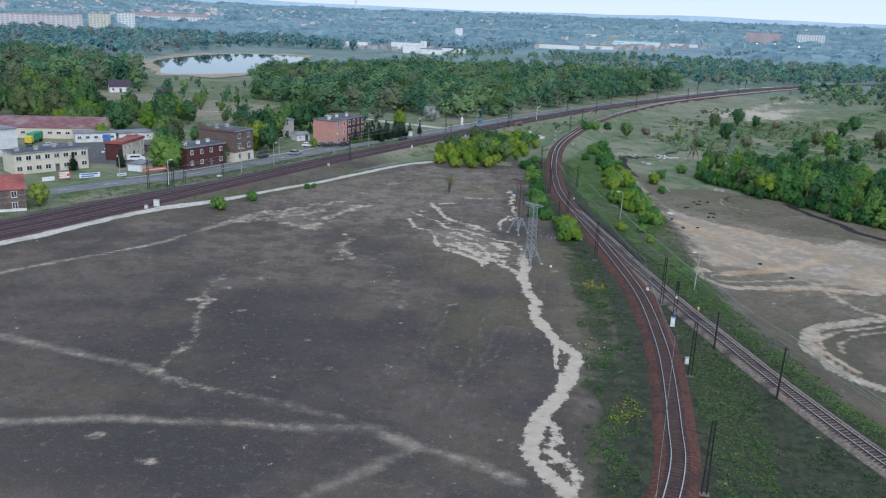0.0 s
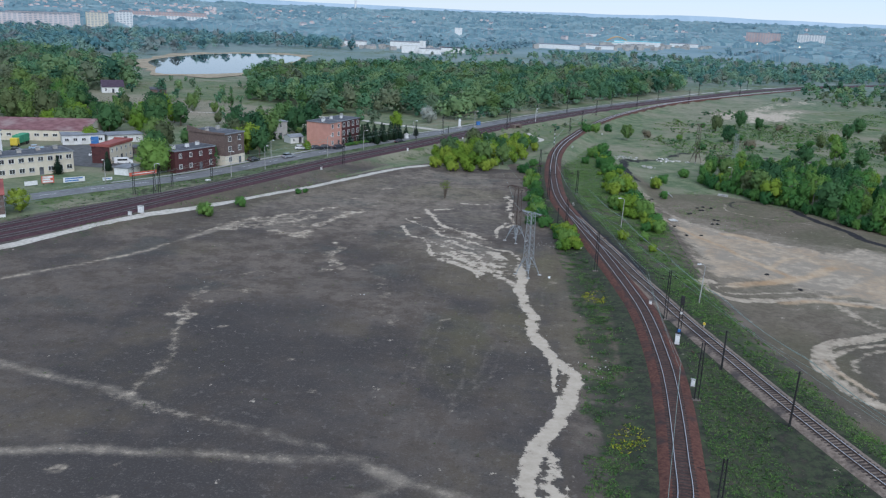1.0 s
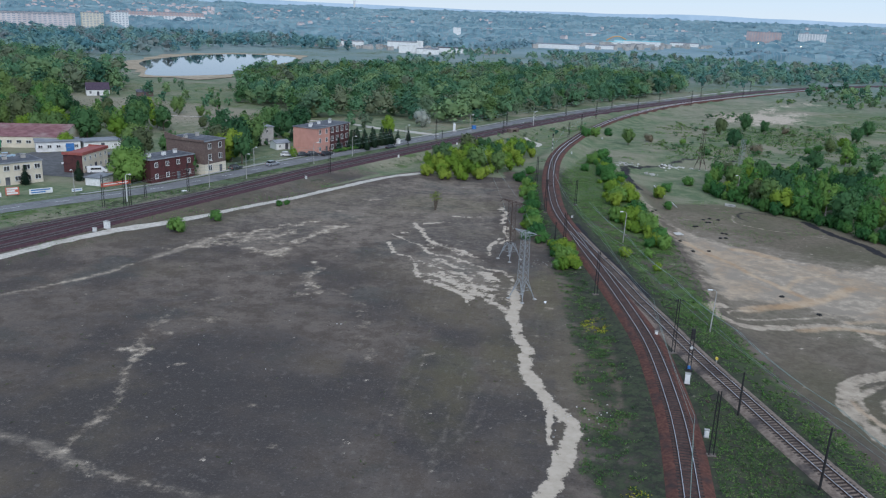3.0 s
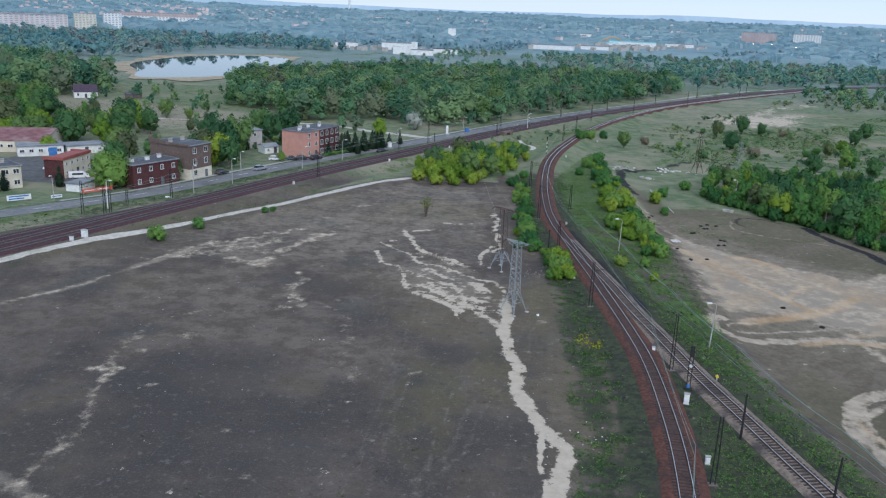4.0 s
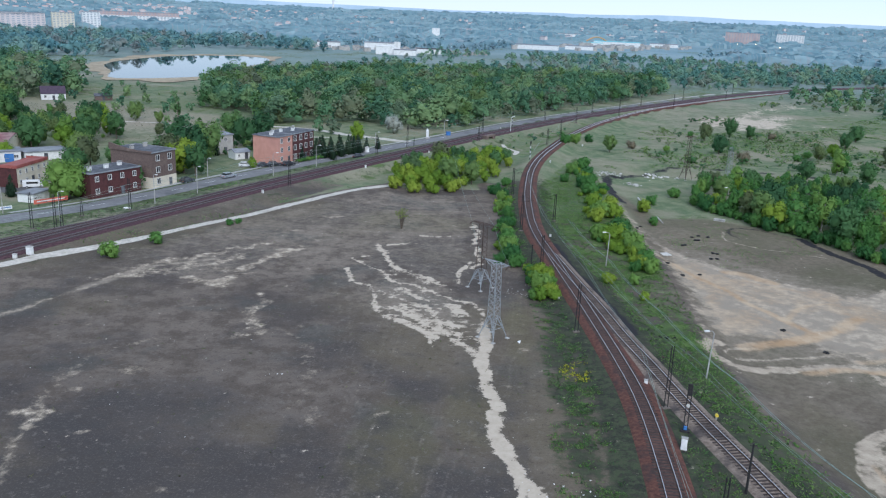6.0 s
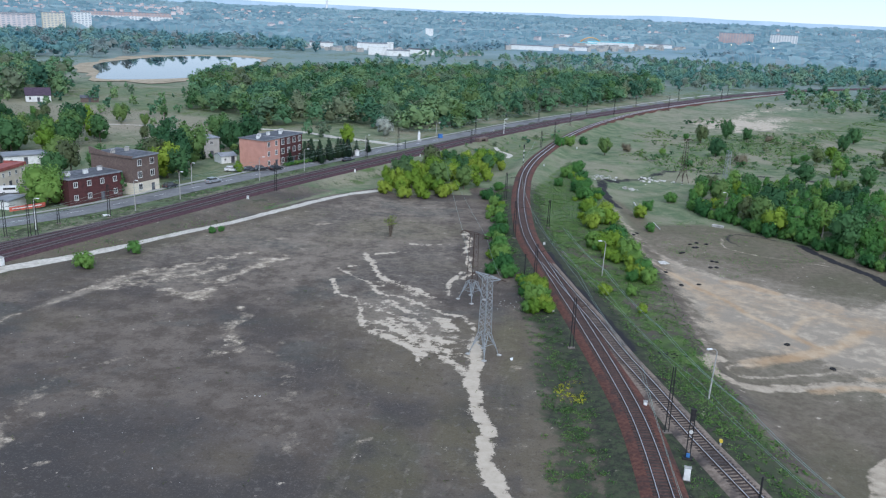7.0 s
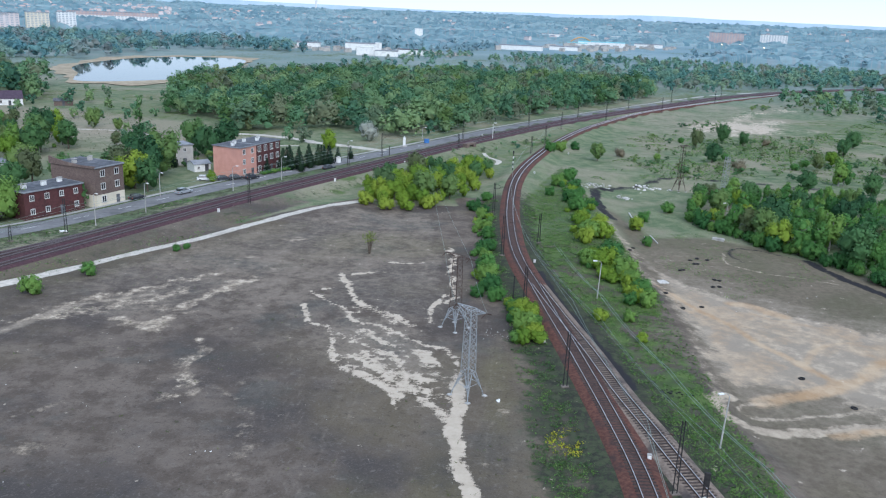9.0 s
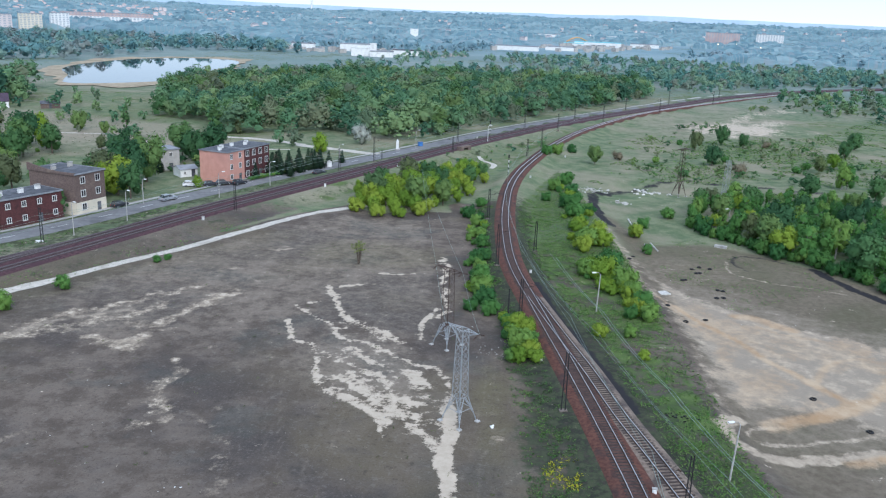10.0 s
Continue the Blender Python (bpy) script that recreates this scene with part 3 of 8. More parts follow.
for pts, w in (
        ([(-25.3, 192.9), (-23.5, 188.8), (-22.2, 186.4), (-21.0, 182.0), (-19.2, 176.5), (-17.3, 175.5), (-15.2, 173.7), (-12.9, 171.8), (-10.8, 169.9), (-9.2, 168.4)], .75),
        ([(-20.5, 180), (-17.0, 176.3), (-13, 172.8), (-10.4, 170.6)], .6),
        ([(-27.9, 182.2), (-25.0, 179.1), (-22.2, 175.4), (-20.6, 173.8), (-19.1, 173.5)], .5),
        ([(-20.6, 173.8), (-19.4, 169.3), (-18.2, 168.8), (-16.4, 168.9), (-14.3, 167.8), (-12.4, 165.9), (-10.2, 164.0), (-8.1, 162.1), (-5.8, 160.6), (-3.2, 159.5), (-2.0, 157.7), (-1.3, 155.2), (-0.9, 151.5), (-1.0, 146.5)], .62),
        ([(-24.5, 166.9), (-22.9, 166.4), (-21.3, 163.9), (-20.3, 160.2), (-20.0, 157.1), (-18.5, 153.3), (-17.3, 151.6), (-15.5, 150.0), (-13.7, 148.2), (-11.8, 146.7), (-9.5, 145.4), (-7.7, 143.7)], .8),
        ([(-15.5, 150.0), (-12.7, 148.8), (-10.5, 147.6), (-8.5, 146.2)], .7),
        ([(-17.8, 153.4), (-16.1, 155.3), (-14.3, 154.0), (-12.7, 151.4), (-10.2, 150.0), (-8.3, 149.0)], .55),
        ([(-17.7, 165.9), (-15.7, 164.9), (-14.4, 161.9), (-12.5, 160.5), (-10.7, 159.5)], .55),
        ([(-11.2, 157.3), (-9.9, 154.7), (-8.7, 152.1), (-7.9, 149.5), (-7.1, 146.1)], .5),
        ([(-6.2, 147.1), (-4.4, 145.2), (-2.5, 144.6), (-1.3, 143.5)], .6),
        ([(-8.8, 145.8), (-6.5, 144.6), (-4.8, 142.4), (-3.3, 141.6), (-1.2, 138.9)], .75),
        ([(-7.3, 176.5), (-6.6, 173.5), (-6.3, 170.2)], .5), ([(-7.3, 176.5), (-6.2, 180.1), (-5.0, 183.6)], .28), ([(-17.5, 201.5), (-14.1, 201.1), (-11.4, 202.4)], .45),
        ([(-26.4, 183.4), (-24.4, 185.0)], .35), ([(-23.1, 192.6), (-20.6, 193.8), (-19.1, 194.5)], .45), ([(-27.4, 175.0), (-26.3, 171.1), (-25.7, 167.9)], .4),
        ([(-8.9, 144.2), (-8.0, 142.4), (-8.1, 140.5)], .5), ([(-15.7, 159.5), (-13.2, 157.2), (-11.8, 156.0)], .35)):
    sand = np.maximum(sand, streak(pts, w * 0.55, 0.85, False, 1.0) * (0.38 + 0.78 * patchy))
fan = sstep(-1, 4, depth_in(FX, FY, [(-24, 188), (-20, 168), (-22, 162), (-18, 150), (-8, 142.5), (-2, 141), (-2, 157), (-8, 168)]))
sand = np.maximum(sand, fan * (0.26 + 0.62 * sstep(0.50, 0.68, fnoise(fan_u * 0.55, fan_v * 1.5, 4.2, 1))))
sand = np.maximum(sand, streak([(-5.7, 214), (-4.6, 202), (-3.6, 192.4), (-3.1, 181)], 0.8, 0.8, True, 0.8))
field_spots = []
for cx, cy, rx, ry, tn, pw in ((-49.7, 109.3, 2.4, 1.2, 20, .75), (-47.5, 90, 2.2, 1.0, 60, .5), (-43.6, 109.2, 1.0, .8, 0, .45), (-45.5, 124.5, 2.2, 1.4, 40, .55), (-48.8, 163, 3.0, 1.6, 30, .75),
                               (-45, 168, 3.2, 1.2, 40, .6), (-36.6, 151, 1.2, 4.0, 10, .55), (-33.8, 141.5, 1.8, 2.4, 0, .5), (-40.5, 213.5, 4, 1.0, 8, .6), (-45.1, 200.5, 1.2, 3, -20, .45),
                               (-37.4, 63.2, 1.6, 1.2, 0, .65), (-45.6, 66.9, 1.4, 1.0, 0, .5), (-38.9, 68.8, .8, .8, 0, .4), (5.6, 142, 1.8, 1.0, 0, .6), (-21, 128.5, .9, 3.5, -8, .42), (-20.9, 116.6, .9, 3.0, -8, .42),
                               (-16, 195, 3, .9, 0, .5), (-10, 200, 1.5, .6, 0, .45)):
    field_spots.append(blotch(cx, cy, rx * 1.2, ry * 1.2, tn, pw * 0.95))
for pts, w, pw in (([(-68, 159), (-65.2, 163.2), (-61.8, 171.2), (-57, 177), (-52, 182), (-47, 187)], 1.5, .66), ([(-66, 161), (-60, 166), (-55, 172), (-50, 178)], 1.8, .58), ([(-54.5, 163.8), (-51, 162.6), (-48.4, 162.8), (-46.9, 171.6), (-43.6, 180.1), (-40.5, 186.4)], .8, .72),
                   ([(-52, 163), (-50, 160), (-47.5, 161.5)], 1.3, .8), ([(-38.4, 157), (-36.7, 149.0), (-34.3, 142.5), (-35.5, 139.0)], .9, .6), ([(-58, 172), (-52, 171), (-48, 168)], 1.0, .55),
                   ([(-47.0, 84), (-47.2, 90.8), (-47.7, 97.3), (-49.4, 103.3), (-50.6, 110.4)], .6, .52), ([(-50.6, 110.4), (-52.7, 118), (-52.7, 124.2), (-51.7, 130.7), (-47.3, 136.3)], .35, .46), ([(-53.4, 111.4), (-51, 112.4), (-50.1, 112.0)], 1.2, .75), ([(-37.1, 146.2), (-34.1, 144.2), (-28.7, 142.7), (-24.4, 136.4), (-21.7, 128.3), (-22.3, 122.5), (-23.2, 118.8)], .4, .42)):
    field_spots.append(streak(pts, w, 1.6, True, pw * 0.95) * (0.55 + 0.8 * patchy))
    if pw > 0.56:
        sand = np.maximum(sand, streak(pts, w * 0.7, 1.5, True, pw * 0.62) * (0.4 + 1.1 * patchy))
for cx, cy in ((-61.4, 115.5), (-50.4, 117.7), (-46.3, 125.5), (-48.9, 152.4), (-35.3, 162.3), (-40.1, 215.7), (-47.3, 197.8), (-37.8, 191.0), (-5.5, 171.2), (-30, 100), (-25, 90), (-12, 118), (-60, 140), (-29, 146), (-14, 100), (6.0, 120), (4.5, 130)):
    field_spots.append(blotch(cx, cy, 1.8, 1.2, 30, .42))
# worn loops and tracks in the sand pit
bright = sstep(-1.5, 6, depth_in(WX, WY, [(31.5, 232), (33, 205), (34.5, 190), (33.8, 160), (38, 154.5), (48, 154), (62, 145), (100, 128), (100, 168), (85, 184), (75, 191), (66, 186), (55, 193), (45, 201), (38, 214), (34, 228)]))
drift = fnoise(0.22 * (0.7 * GX - 0.7 * GY), 0.8 * (0.7 * GX + 0.7 * GY), 5, 3)
pale = bright * (0.22 + 0.52 * sstep(0.34, 0.64, drift))
WHEEL = (
        ([(30.4, 250), (30.4, 238.2), (32.1, 226.2), (32.3, 211.3), (33.9, 200.6), (35.6, 192.8), (37.8, 184.4), (40.7, 176.5), (43.8, 171.6), (46.5, 166.6), (49.1, 162.0), (52.0, 155.1), (54.4, 149.0), (58, 142)], 1.1, .52),
        ([(35.7, 190), (35.9, 177.4), (35.4, 169.0), (35.2, 162.6), (34.5, 155.0), (33.4, 149.5)], 1.1, .42),
        ([(56.6, 154.2), (50.3, 150.7), (41.8, 147.6), (37.4, 147.3), (36.4, 149.0), (37.4, 151.0), (40.2, 152.0), (44.3, 153.8)], .5, .7),
        ([(36.2, 152.6), (34.5, 152.6), (33.6, 148.8), (34.2, 145.6), (36.5, 143.9), (40.8, 143.9), (45.4, 145.2), (53.7, 147.4), (66, 146)], .75, .95),
        ([(50.4, 168.3), (53.4, 172.1), (57.6, 176.3), (61.9, 178.3), (67.7, 179.8), (76, 188)], .8, .75), ([(51.5, 165), (53.5, 169), (58, 172.5), (64, 174)], .5, .6),
        ([(29.9, 219.0), (35.7, 218.1), (41.0, 215.1), (48, 214)], .6, .45), ([(53.6, 228.6), (52.1, 222.5), (53.4, 218.6), (58.4, 215.5), (65.3, 212.3), (71.0, 209.8)], .45, .6),
        ([(39.8, 184.7), (46.0, 190.2), (49.9, 186.6), (55.6, 183.5), (60.5, 181.8), (64.3, 180.0)], 1.0, .55),
        ([(63.7, 156.0), (57.9, 157.5), (54.3, 161.0), (51.9, 168), (47.8, 174.1), (43.9, 180.6), (39.7, 187.6), (35.1, 195.3)], .9, .75),
        ([(67.3, 165.4), (61.6, 162.6), (55.8, 159.9)], .8, .75), ([(55.4, 150.2), (57, 143.2), (60, 136), (70, 128)], .8, .65), ([(80, 158), (68, 157), (60, 158)], 1.4, .7), ([(90, 150), (70, 151), (57, 153)], 1.0, .6),
        ([(66, 132), (58, 130.5), (52.5, 127.6), (49.4, 126.5), (46.3, 122.5), (44.6, 118.1), (43.9, 114.2), (44.6, 109), (48, 104), (56, 100)], .9, .95), ([(60, 128), (52, 124.6), (47.6, 120.6), (46.3, 116.5), (46.4, 111), (49, 107)], .55, .85), ([(70, 126), (58, 125), (51, 120), (49, 114)], .6, .6))
for pts, w, pw in WHEEL:
    pale = np.maximum(pale, streak(pts, w, 0.55, False, pw * 0.98))
    if w > 0.7:
        for side in (-0.55, 0.55):
            pale = np.maximum(pale, streak([tuple(p) for p in offset_line(smooth_line(pts, 3.0), side * w * 2.2)], 0.22, 0.35, False, pw * 0.9))
sand = np.maximum(sand, blotch(114, 455, 30, 24, 10, .95))
sand = np.maximum(sand, streak([(96, 440), (112, 462), (135, 480), (150, 505)], 5, 4, True, .8))
sand = np.maximum(sand, streak([(108, 470), (125, 490), (140, 525), (175, 560)], 4.5, 3, True, .7))
sand = np.maximum(sand, streak([(105, 425), (125, 440), (150, 450)], 3.5, 2.5, True, .75))
pale = np.maximum.reduce([pale, *field_spots])
tan = np.maximum(streak([(40.1, 152.2), (44.3, 154.2), (49.4, 156.9), (53.7, 160.4), (59.0, 165.6), (64, 170)], 1.3, 1.7, False, 1.0) * (0.45 + 0.8 * fnoise(0.35 * (GX * 0.77 + GY * 0.64), 1.4 * (GY * 0.77 - GX * 0.64), 3.5, 1)), streak([(36.5, 196), (40, 188), (43.0, 181.5), (45.2, 173.3), (48.9, 167.6), (52.7, 161.3)], 0.9, 0.9, False, .85))
for pts, w, pw in (([(46.8, 193.4), (50, 192.5), (54, 188.5)], 1.6, .7), ([(48.7, 189.2), (52, 186), (58, 183)], .8, .6), ([(46.3, 144.1), (53.4, 146.6), (62, 146)], 1.0, .7), ([(50.5, 167), (53, 172), (58, 176), (63, 178)], .6, .65), ([(45.4, 118), (46.2, 112), (48.6, 106.5)], .5, .6),
                   ([(34, 200), (36.4, 191), (38.6, 184)], .6, .55), ([(56, 150), (64, 152), (76, 153)], 1.1, .5)):
    tan = np.maximum(tan, streak(pts, w, 0.8, False, pw))
tan = np.maximum(tan, blotch(50, 182, 10, 13, -20, .42))
tan = np.maximum(tan, 0.50 * bright * sstep(0.30, 0.62, fnoise(GX * 0.55 + GY * 0.45, GY * 0.5 - GX * 0.7, 9, 1)))
dust = np.where(pit_sand > 0, 0.30 * sstep(0, 5, pit_sand) + 0.4 * (fnoise(GX, GY, 17, 2) - 0.5), 0)
dust = np.maximum(dust, 0.66 * sstep(-4, 10, depth_in(WX, WY, [(-195, 325), (-140, 318), (-104, 296), (-92, 330), (-118, 388), (-170, 402), (-250, 425), (-235, 360)])))
dust = np.maximum(dust, 0.5 * (GX > 40) * sstep(300, 330, GY) * sstep(700, 600, GY) * sstep(0.52, 0.62, fnoise(GX, GY, 55, 1)))
dust = np.maximum(dust, 1.0 * bright)
dust = np.maximum(dust, 0.5 * sstep(0, 6, depth_in(WX, WY, [(34, 150), (34, 200), (33, 235), (42, 215), (60, 200), (85, 185), (85, 120), (60, 112), (48, 140)])))
for pts, w, pw in (
        ([(-90.2, 116.5), (-84.8, 124.7), (-78.5, 133.1), (-72.3, 143.9), (-66.6, 159.9), (-62.8, 167.4), (-54, 175)], 1.3, 1.25),
        ([(-73.0, 91.4), (-62.7, 88.5), (-49.8, 85.2), (-44.2, 83.2), (-36.0, 81.2), (-28.1, 79.2), (-20.6, 77.1), (-14.6, 74.2), (-10.4, 71.8), (-4.6, 69.9), (1, 67.0)], 1.5, 1.0),
        ([(-95, 99), (-84, 95), (-73.0, 91.4)], 1.5, 1.1),
        ([(-57.1, 68.2), (-51.4, 69.9), (-42.6, 72.4), (-33.0, 73.5), (-25.0, 73.7), (-16.6, 74.4)], 1.1, .95),
        ([(-10.4, 71.8), (-14, 67), (-19, 61), (-25, 52)], 1.2, .75),
        ([(-62.8, 167.4), (-57, 172), (-51.0, 177.3), (-44, 186)], 2.2, .5),
        ([(-49, 108), (-46, 122), (-45, 138), (-47, 155), (-50, 166)], 1.4, .30),
        ([(4.5, 160), (3.5, 140), (5.5, 120), (9.0, 104), (8.5, 90)], 1.2, .2)):
    dust = np.maximum(dust, streak(pts, w * 0.65, 1.6, False, min(pw, 1.0) * 0.62) * (0.45 + 1.0 * fnoise(GX, GY, 13, 2)))
    if pw > 0.9:
        pale = np.maximum(pale, streak(pts, w * 0.35, 0.9, False, 0.44 * pw) * (0.25 + 1.2 * fnoise(GX, GY, 9, 0)))
for rx0 in (-15.5, -13.4, 1.6, 3.3):
    dust = np.maximum(dust, streak([(rx0 - 2.5, 205), (rx0 - 1.0, 170), (rx0, 140), (rx0 + 1.5, 110), (rx0 + 2, 84)] if rx0 < 0 else [(rx0 + 1, 175), (rx0 + 1.5, 150), (rx0, 130), (rx0 - 6, 105), (rx0 - 12, 80)], 0.3, 0.6, False, .36))
dust = np.maximum(dust, blotch(-13, 160, 13, 20, 25, .55))
dust = np.maximum(dust, blotch(-54, 172, 11, 14, -35, .5))
dust = np.maximum(dust, streak([(5, 150), (6.5, 128), (8.5, 108), (9, 92)], 2.0, 1.8, True, .25))
green = np.zeros(len(GX))
for pts in ([(-10.5, 94.8), (-17.9, 125.2), (-28.3, 166.9)], [(-8.9, 94.8), (-16.3, 125.2), (-26.7, 166.9)], [(-25.7, 143.4), (-36.9, 174.3), (-38.9, 179.9)], [(-6.7, 90), (-7.5, 109.7), (-4.5, 125)], [(-5.0, 90), (-5.9, 109.7), (-2.9, 125)]):
    dust = np.maximum(dust, streak(pts, 0.25, 0.5, False, .38))
dust = np.maximum(dust, 0.46 * sstep(135, 190, GY) * sstep(4, 10, depth_in(WX, WY, FIELD)))
loam = sstep(-1, 4, pit_sand) * (1 - 0.55 * sstep(150, 118, GY))
dust = np.where(pit_sand > 0, dust * (1 - 0.6 * sstep(150, 118, GY)), dust)
ash = np.maximum.reduce([blotch(-48, 64, 26, 13, 0, .75), blotch(-14, 62, 16, 9, 0, .45), 0.40 * sstep(170, 90, GY) * (GX < 6), blotch(-39, 112, 19, 17, 20, .62), blotch(-30, 98, 24, 17, 0, .6), blotch(-55, 92, 18, 16, 0, .5), blotch(-24, 84, 20, 14, 0, .55), blotch(-62, 118, 12, 10, 0, .4)])
moss = np.maximum.reduce([blotch(-9, 108, 7, 22, 6, .8), blotch(-1, 120, 5, 16, 0, .6), blotch(4, 150, 4, 20, 3, .6), blotch(-20, 214, 24, 16, 0, .6), blotch(-70, 185, 8, 26, -32, .5), blotch(44, 120, 8, 22, 8, .7), blotch(50, 218, 16, 12, 0, .7)])
moss *= 1 - 0.8 * bright
midgreen0 = depth_in(FX, FY, [(20, 50), (22, 90), (23, 108), (21, 135), (24, 122), (31, 100), (38, 78), (46, 55)])
slope = depth_in(FX, FY, [(7.6, 58), (8.4, 77), (9.2, 104), (8.6, 123), (8.0, 142), (6, 167), (0, 222), (-5, 262), (3, 262), (3.5, 238), (5, 216), (8, 190), (12, 160), (15.5, 130), (16, 108), (15.5, 85), (13, 60)])
green = np.maximum(green, 0.60 * sstep(0.0, 5.0, slope + 5.0 * (fnoise(GX, GY, 7, 2) - 0.5)))
rag = 6.0 * (fnoise(GX, GY, 6, 1) - 0.5) + 2.5 * (vnoise(GX, GY, 1.7, 3) - 0.5)
weed = np.maximum(0.60 * sstep(-2.5, 3.5, slope + rag), 0.64 * sstep(-1.0, 1.5, midgreen0))
near_a, near_b = line_dist(GX, GY, LINE_A), line_dist(GX, GY, LINE_B)
weed = np.maximum(weed, 0.66 * (1 - sstep(4.5, 8.5, np.minimum(near_a, near_b) + rag * 0.5)) * sstep(300, 240, GY))
weed = np.maximum(weed, 0.50 * sstep(-1, 3, depth_in(FX, FY, [(54, 52), (47, 80), (41, 104), (37, 124), (34, 142), (24.5, 146), (26, 128), (34, 102), (44, 70)])))
field = np.maximum(field, 0.95 * sstep(-5.5, -1.5, slope))
field = np.maximum(field, 0.6 * sstep(-1.0, 2.0, midgreen0))
midgreen = depth_in(FX, FY, [(21, 60), (22.8, 90), (23.5, 108), (22, 128), (20.5, 140), (24, 122), (31, 100), (38, 78), (46, 60), (54, 52), (47, 80), (41, 104), (37, 124), (34, 144), (33.5, 168), (33, 195), (30.5, 237), (27, 290), (24, 330), (16, 300), (9, 265), (9, 240), (12, 212), (16, 190), (20, 172), (24.5, 145), (26, 128), (34, 102), (30, 88), (28, 66)])
field = np.maximum(field, 0.9 * sstep(-7, -2, midgreen) * sstep(240, 215, GY))
green = np.maximum(green, (0.60 - 0.28 * sstep(-2.0, 1.0, midgreen0)) * sstep(-1.0, 2.0, midgreen))
green = np.maximum(green, (0.20 + 0.3 * sstep(225, 275, GY)) * np.exp(-((line_dist(GX, GY, LINE_M) - 12) / 6.0) ** 2))
field = np.maximum(field, 0.75 * sstep(16, 12, line_dist(GX, GY, LINE_M)) * (line_dist(GX, GY, LINE_R) > 14) * sstep(275, 235, GY))
green = np.maximum(green, 0.6 * np.exp(-(line_dist(GX, GY, LINE_R) / 14) ** 2))
green = np.maximum(green, 0.5 * sstep(-4, 6, depth_in(FX, FY, [(-40, 262), (-5, 256), (4, 300), (20, 350), (60, 440), (40, 430), (0, 365), (-25, 315)])))
green = np.maximum(green, 0.48 * (GY > 255) * sstep(0.42, 0.62, fnoise(GX, GY, 90, 2)))
green = np.maximum(green, 0.30 * sstep(900, 1300, np.hypot(GX, GY)))
green = np.maximum(green, blotch(43, 197, 5, 3.5, 0, .75))
green = np.maximum(green, np.where(pit_sand > 0, 0.45 * sstep(0.5, 0.75, fnoise(GX, GY, 24, 3)) * (1 - sstep(0, 14, pit_sand - 4)), 0))
verge = (line_dist(GX, GY, LINE_R) < 13) & (line_dist(GX, GY, LINE_M) < 15)
weed = np.maximum(weed, 0.42 * verge)
weed = np.maximum(weed, 0.30 * np.exp(-((line_dist(GX, GY, LINE_M) - 9) / 4.0) ** 2))
weed = np.maximum(weed, 0.34 * np.exp(-(line_dist(GX, GY, LINE_R) / 12) ** 2))
coal = streak([(11.0, 199), (14.2, 184), (17.6, 168.5), (20.4, 156), (21.8, 150)], 1.0, 0.6, False, .95)
coal = np.maximum(coal, streak([(25.5, 147), (27.5, 151), (30, 146.5)], 0.8, 0.8, True, .55))
coal = np.maximum(coal, streak([(31, 288), (30.2, 276), (30.4, 262), (32, 254)], 1.6, 0.7, False, .8))
coal = np.maximum(coal, streak([(31, 290), (45, 301), (61, 314), (80, 306), (100, 303)], 1.8, 0.9, False, .75))
coal = np.maximum(coal, streak([(56, 223), (54.8, 229), (58, 234), (64, 233), (69, 228)], 0.7, 0.5, False, .6))
coal = np.maximum(coal, streak([(71, 226), (74, 213), (78, 203), (79, 196), (90, 186), (110, 180)], 1.3, 0.6, False, .85))
coal = np.maximum(coal, streak([(38.5, 96), (36, 103), (33.5, 110)], 1.0, 0.8, True, .5))
for name, arr in (("field", field), ("sand", sand), ("tan", tan), ("far_haze", 0.55 * sstep(480, 900, np.hypot(GX, GY)) + 0.45 * sstep(900, 1500, np.hypot(GX, GY))), ("dust", dust), ("pale", pale), ("green", green), ("coal", coal), ("weed", weed), ("ash", ash), ("loam", loam), ("moss", moss)):
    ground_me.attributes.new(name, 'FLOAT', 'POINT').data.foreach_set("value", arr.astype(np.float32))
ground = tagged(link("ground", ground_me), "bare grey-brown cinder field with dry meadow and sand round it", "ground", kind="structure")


def ribbon_ground(name, pts, w, lift, mat, label, cat, ragged=0.0, step=2.0):
    """A strip that follows the ground."""
    L = smooth_line(pts, step)
    k = 5
    us = np.linspace(-w / 2, w / 2, k)
    t = np.gradient(L, axis=0)
    t /= np.linalg.norm(t, axis=1)[:, None]
    n = np.stack([t[:, 1], -t[:, 0]], 1)
    V = np.zeros((len(L), k, 3))
    for i, u in enumerate(us):
        edge = ragged * (np.random.RandomState(i + 7).rand(len(L)) - 0.5) if i in (0, k - 1) else 0
        P = L + n * (u + edge)[:, None] if np.ndim(edge) else L + n * u
        V[:, i, :2] = P
        V[:, i, 2] = ground_z(P[:, 0], P[:, 1]) + (lift if 0 < i < k - 1 else lift - 0.05)
    a = (np.arange(len(L) - 1)[:, None] * k + np.arange(k - 1)[None]).ravel()
    return tagged(link(name, mesh_np(name, V.reshape(-1, 3), np.stack([a, a + 1, a + k + 1, a + k], 1), mat)), label, cat, kind="structure")


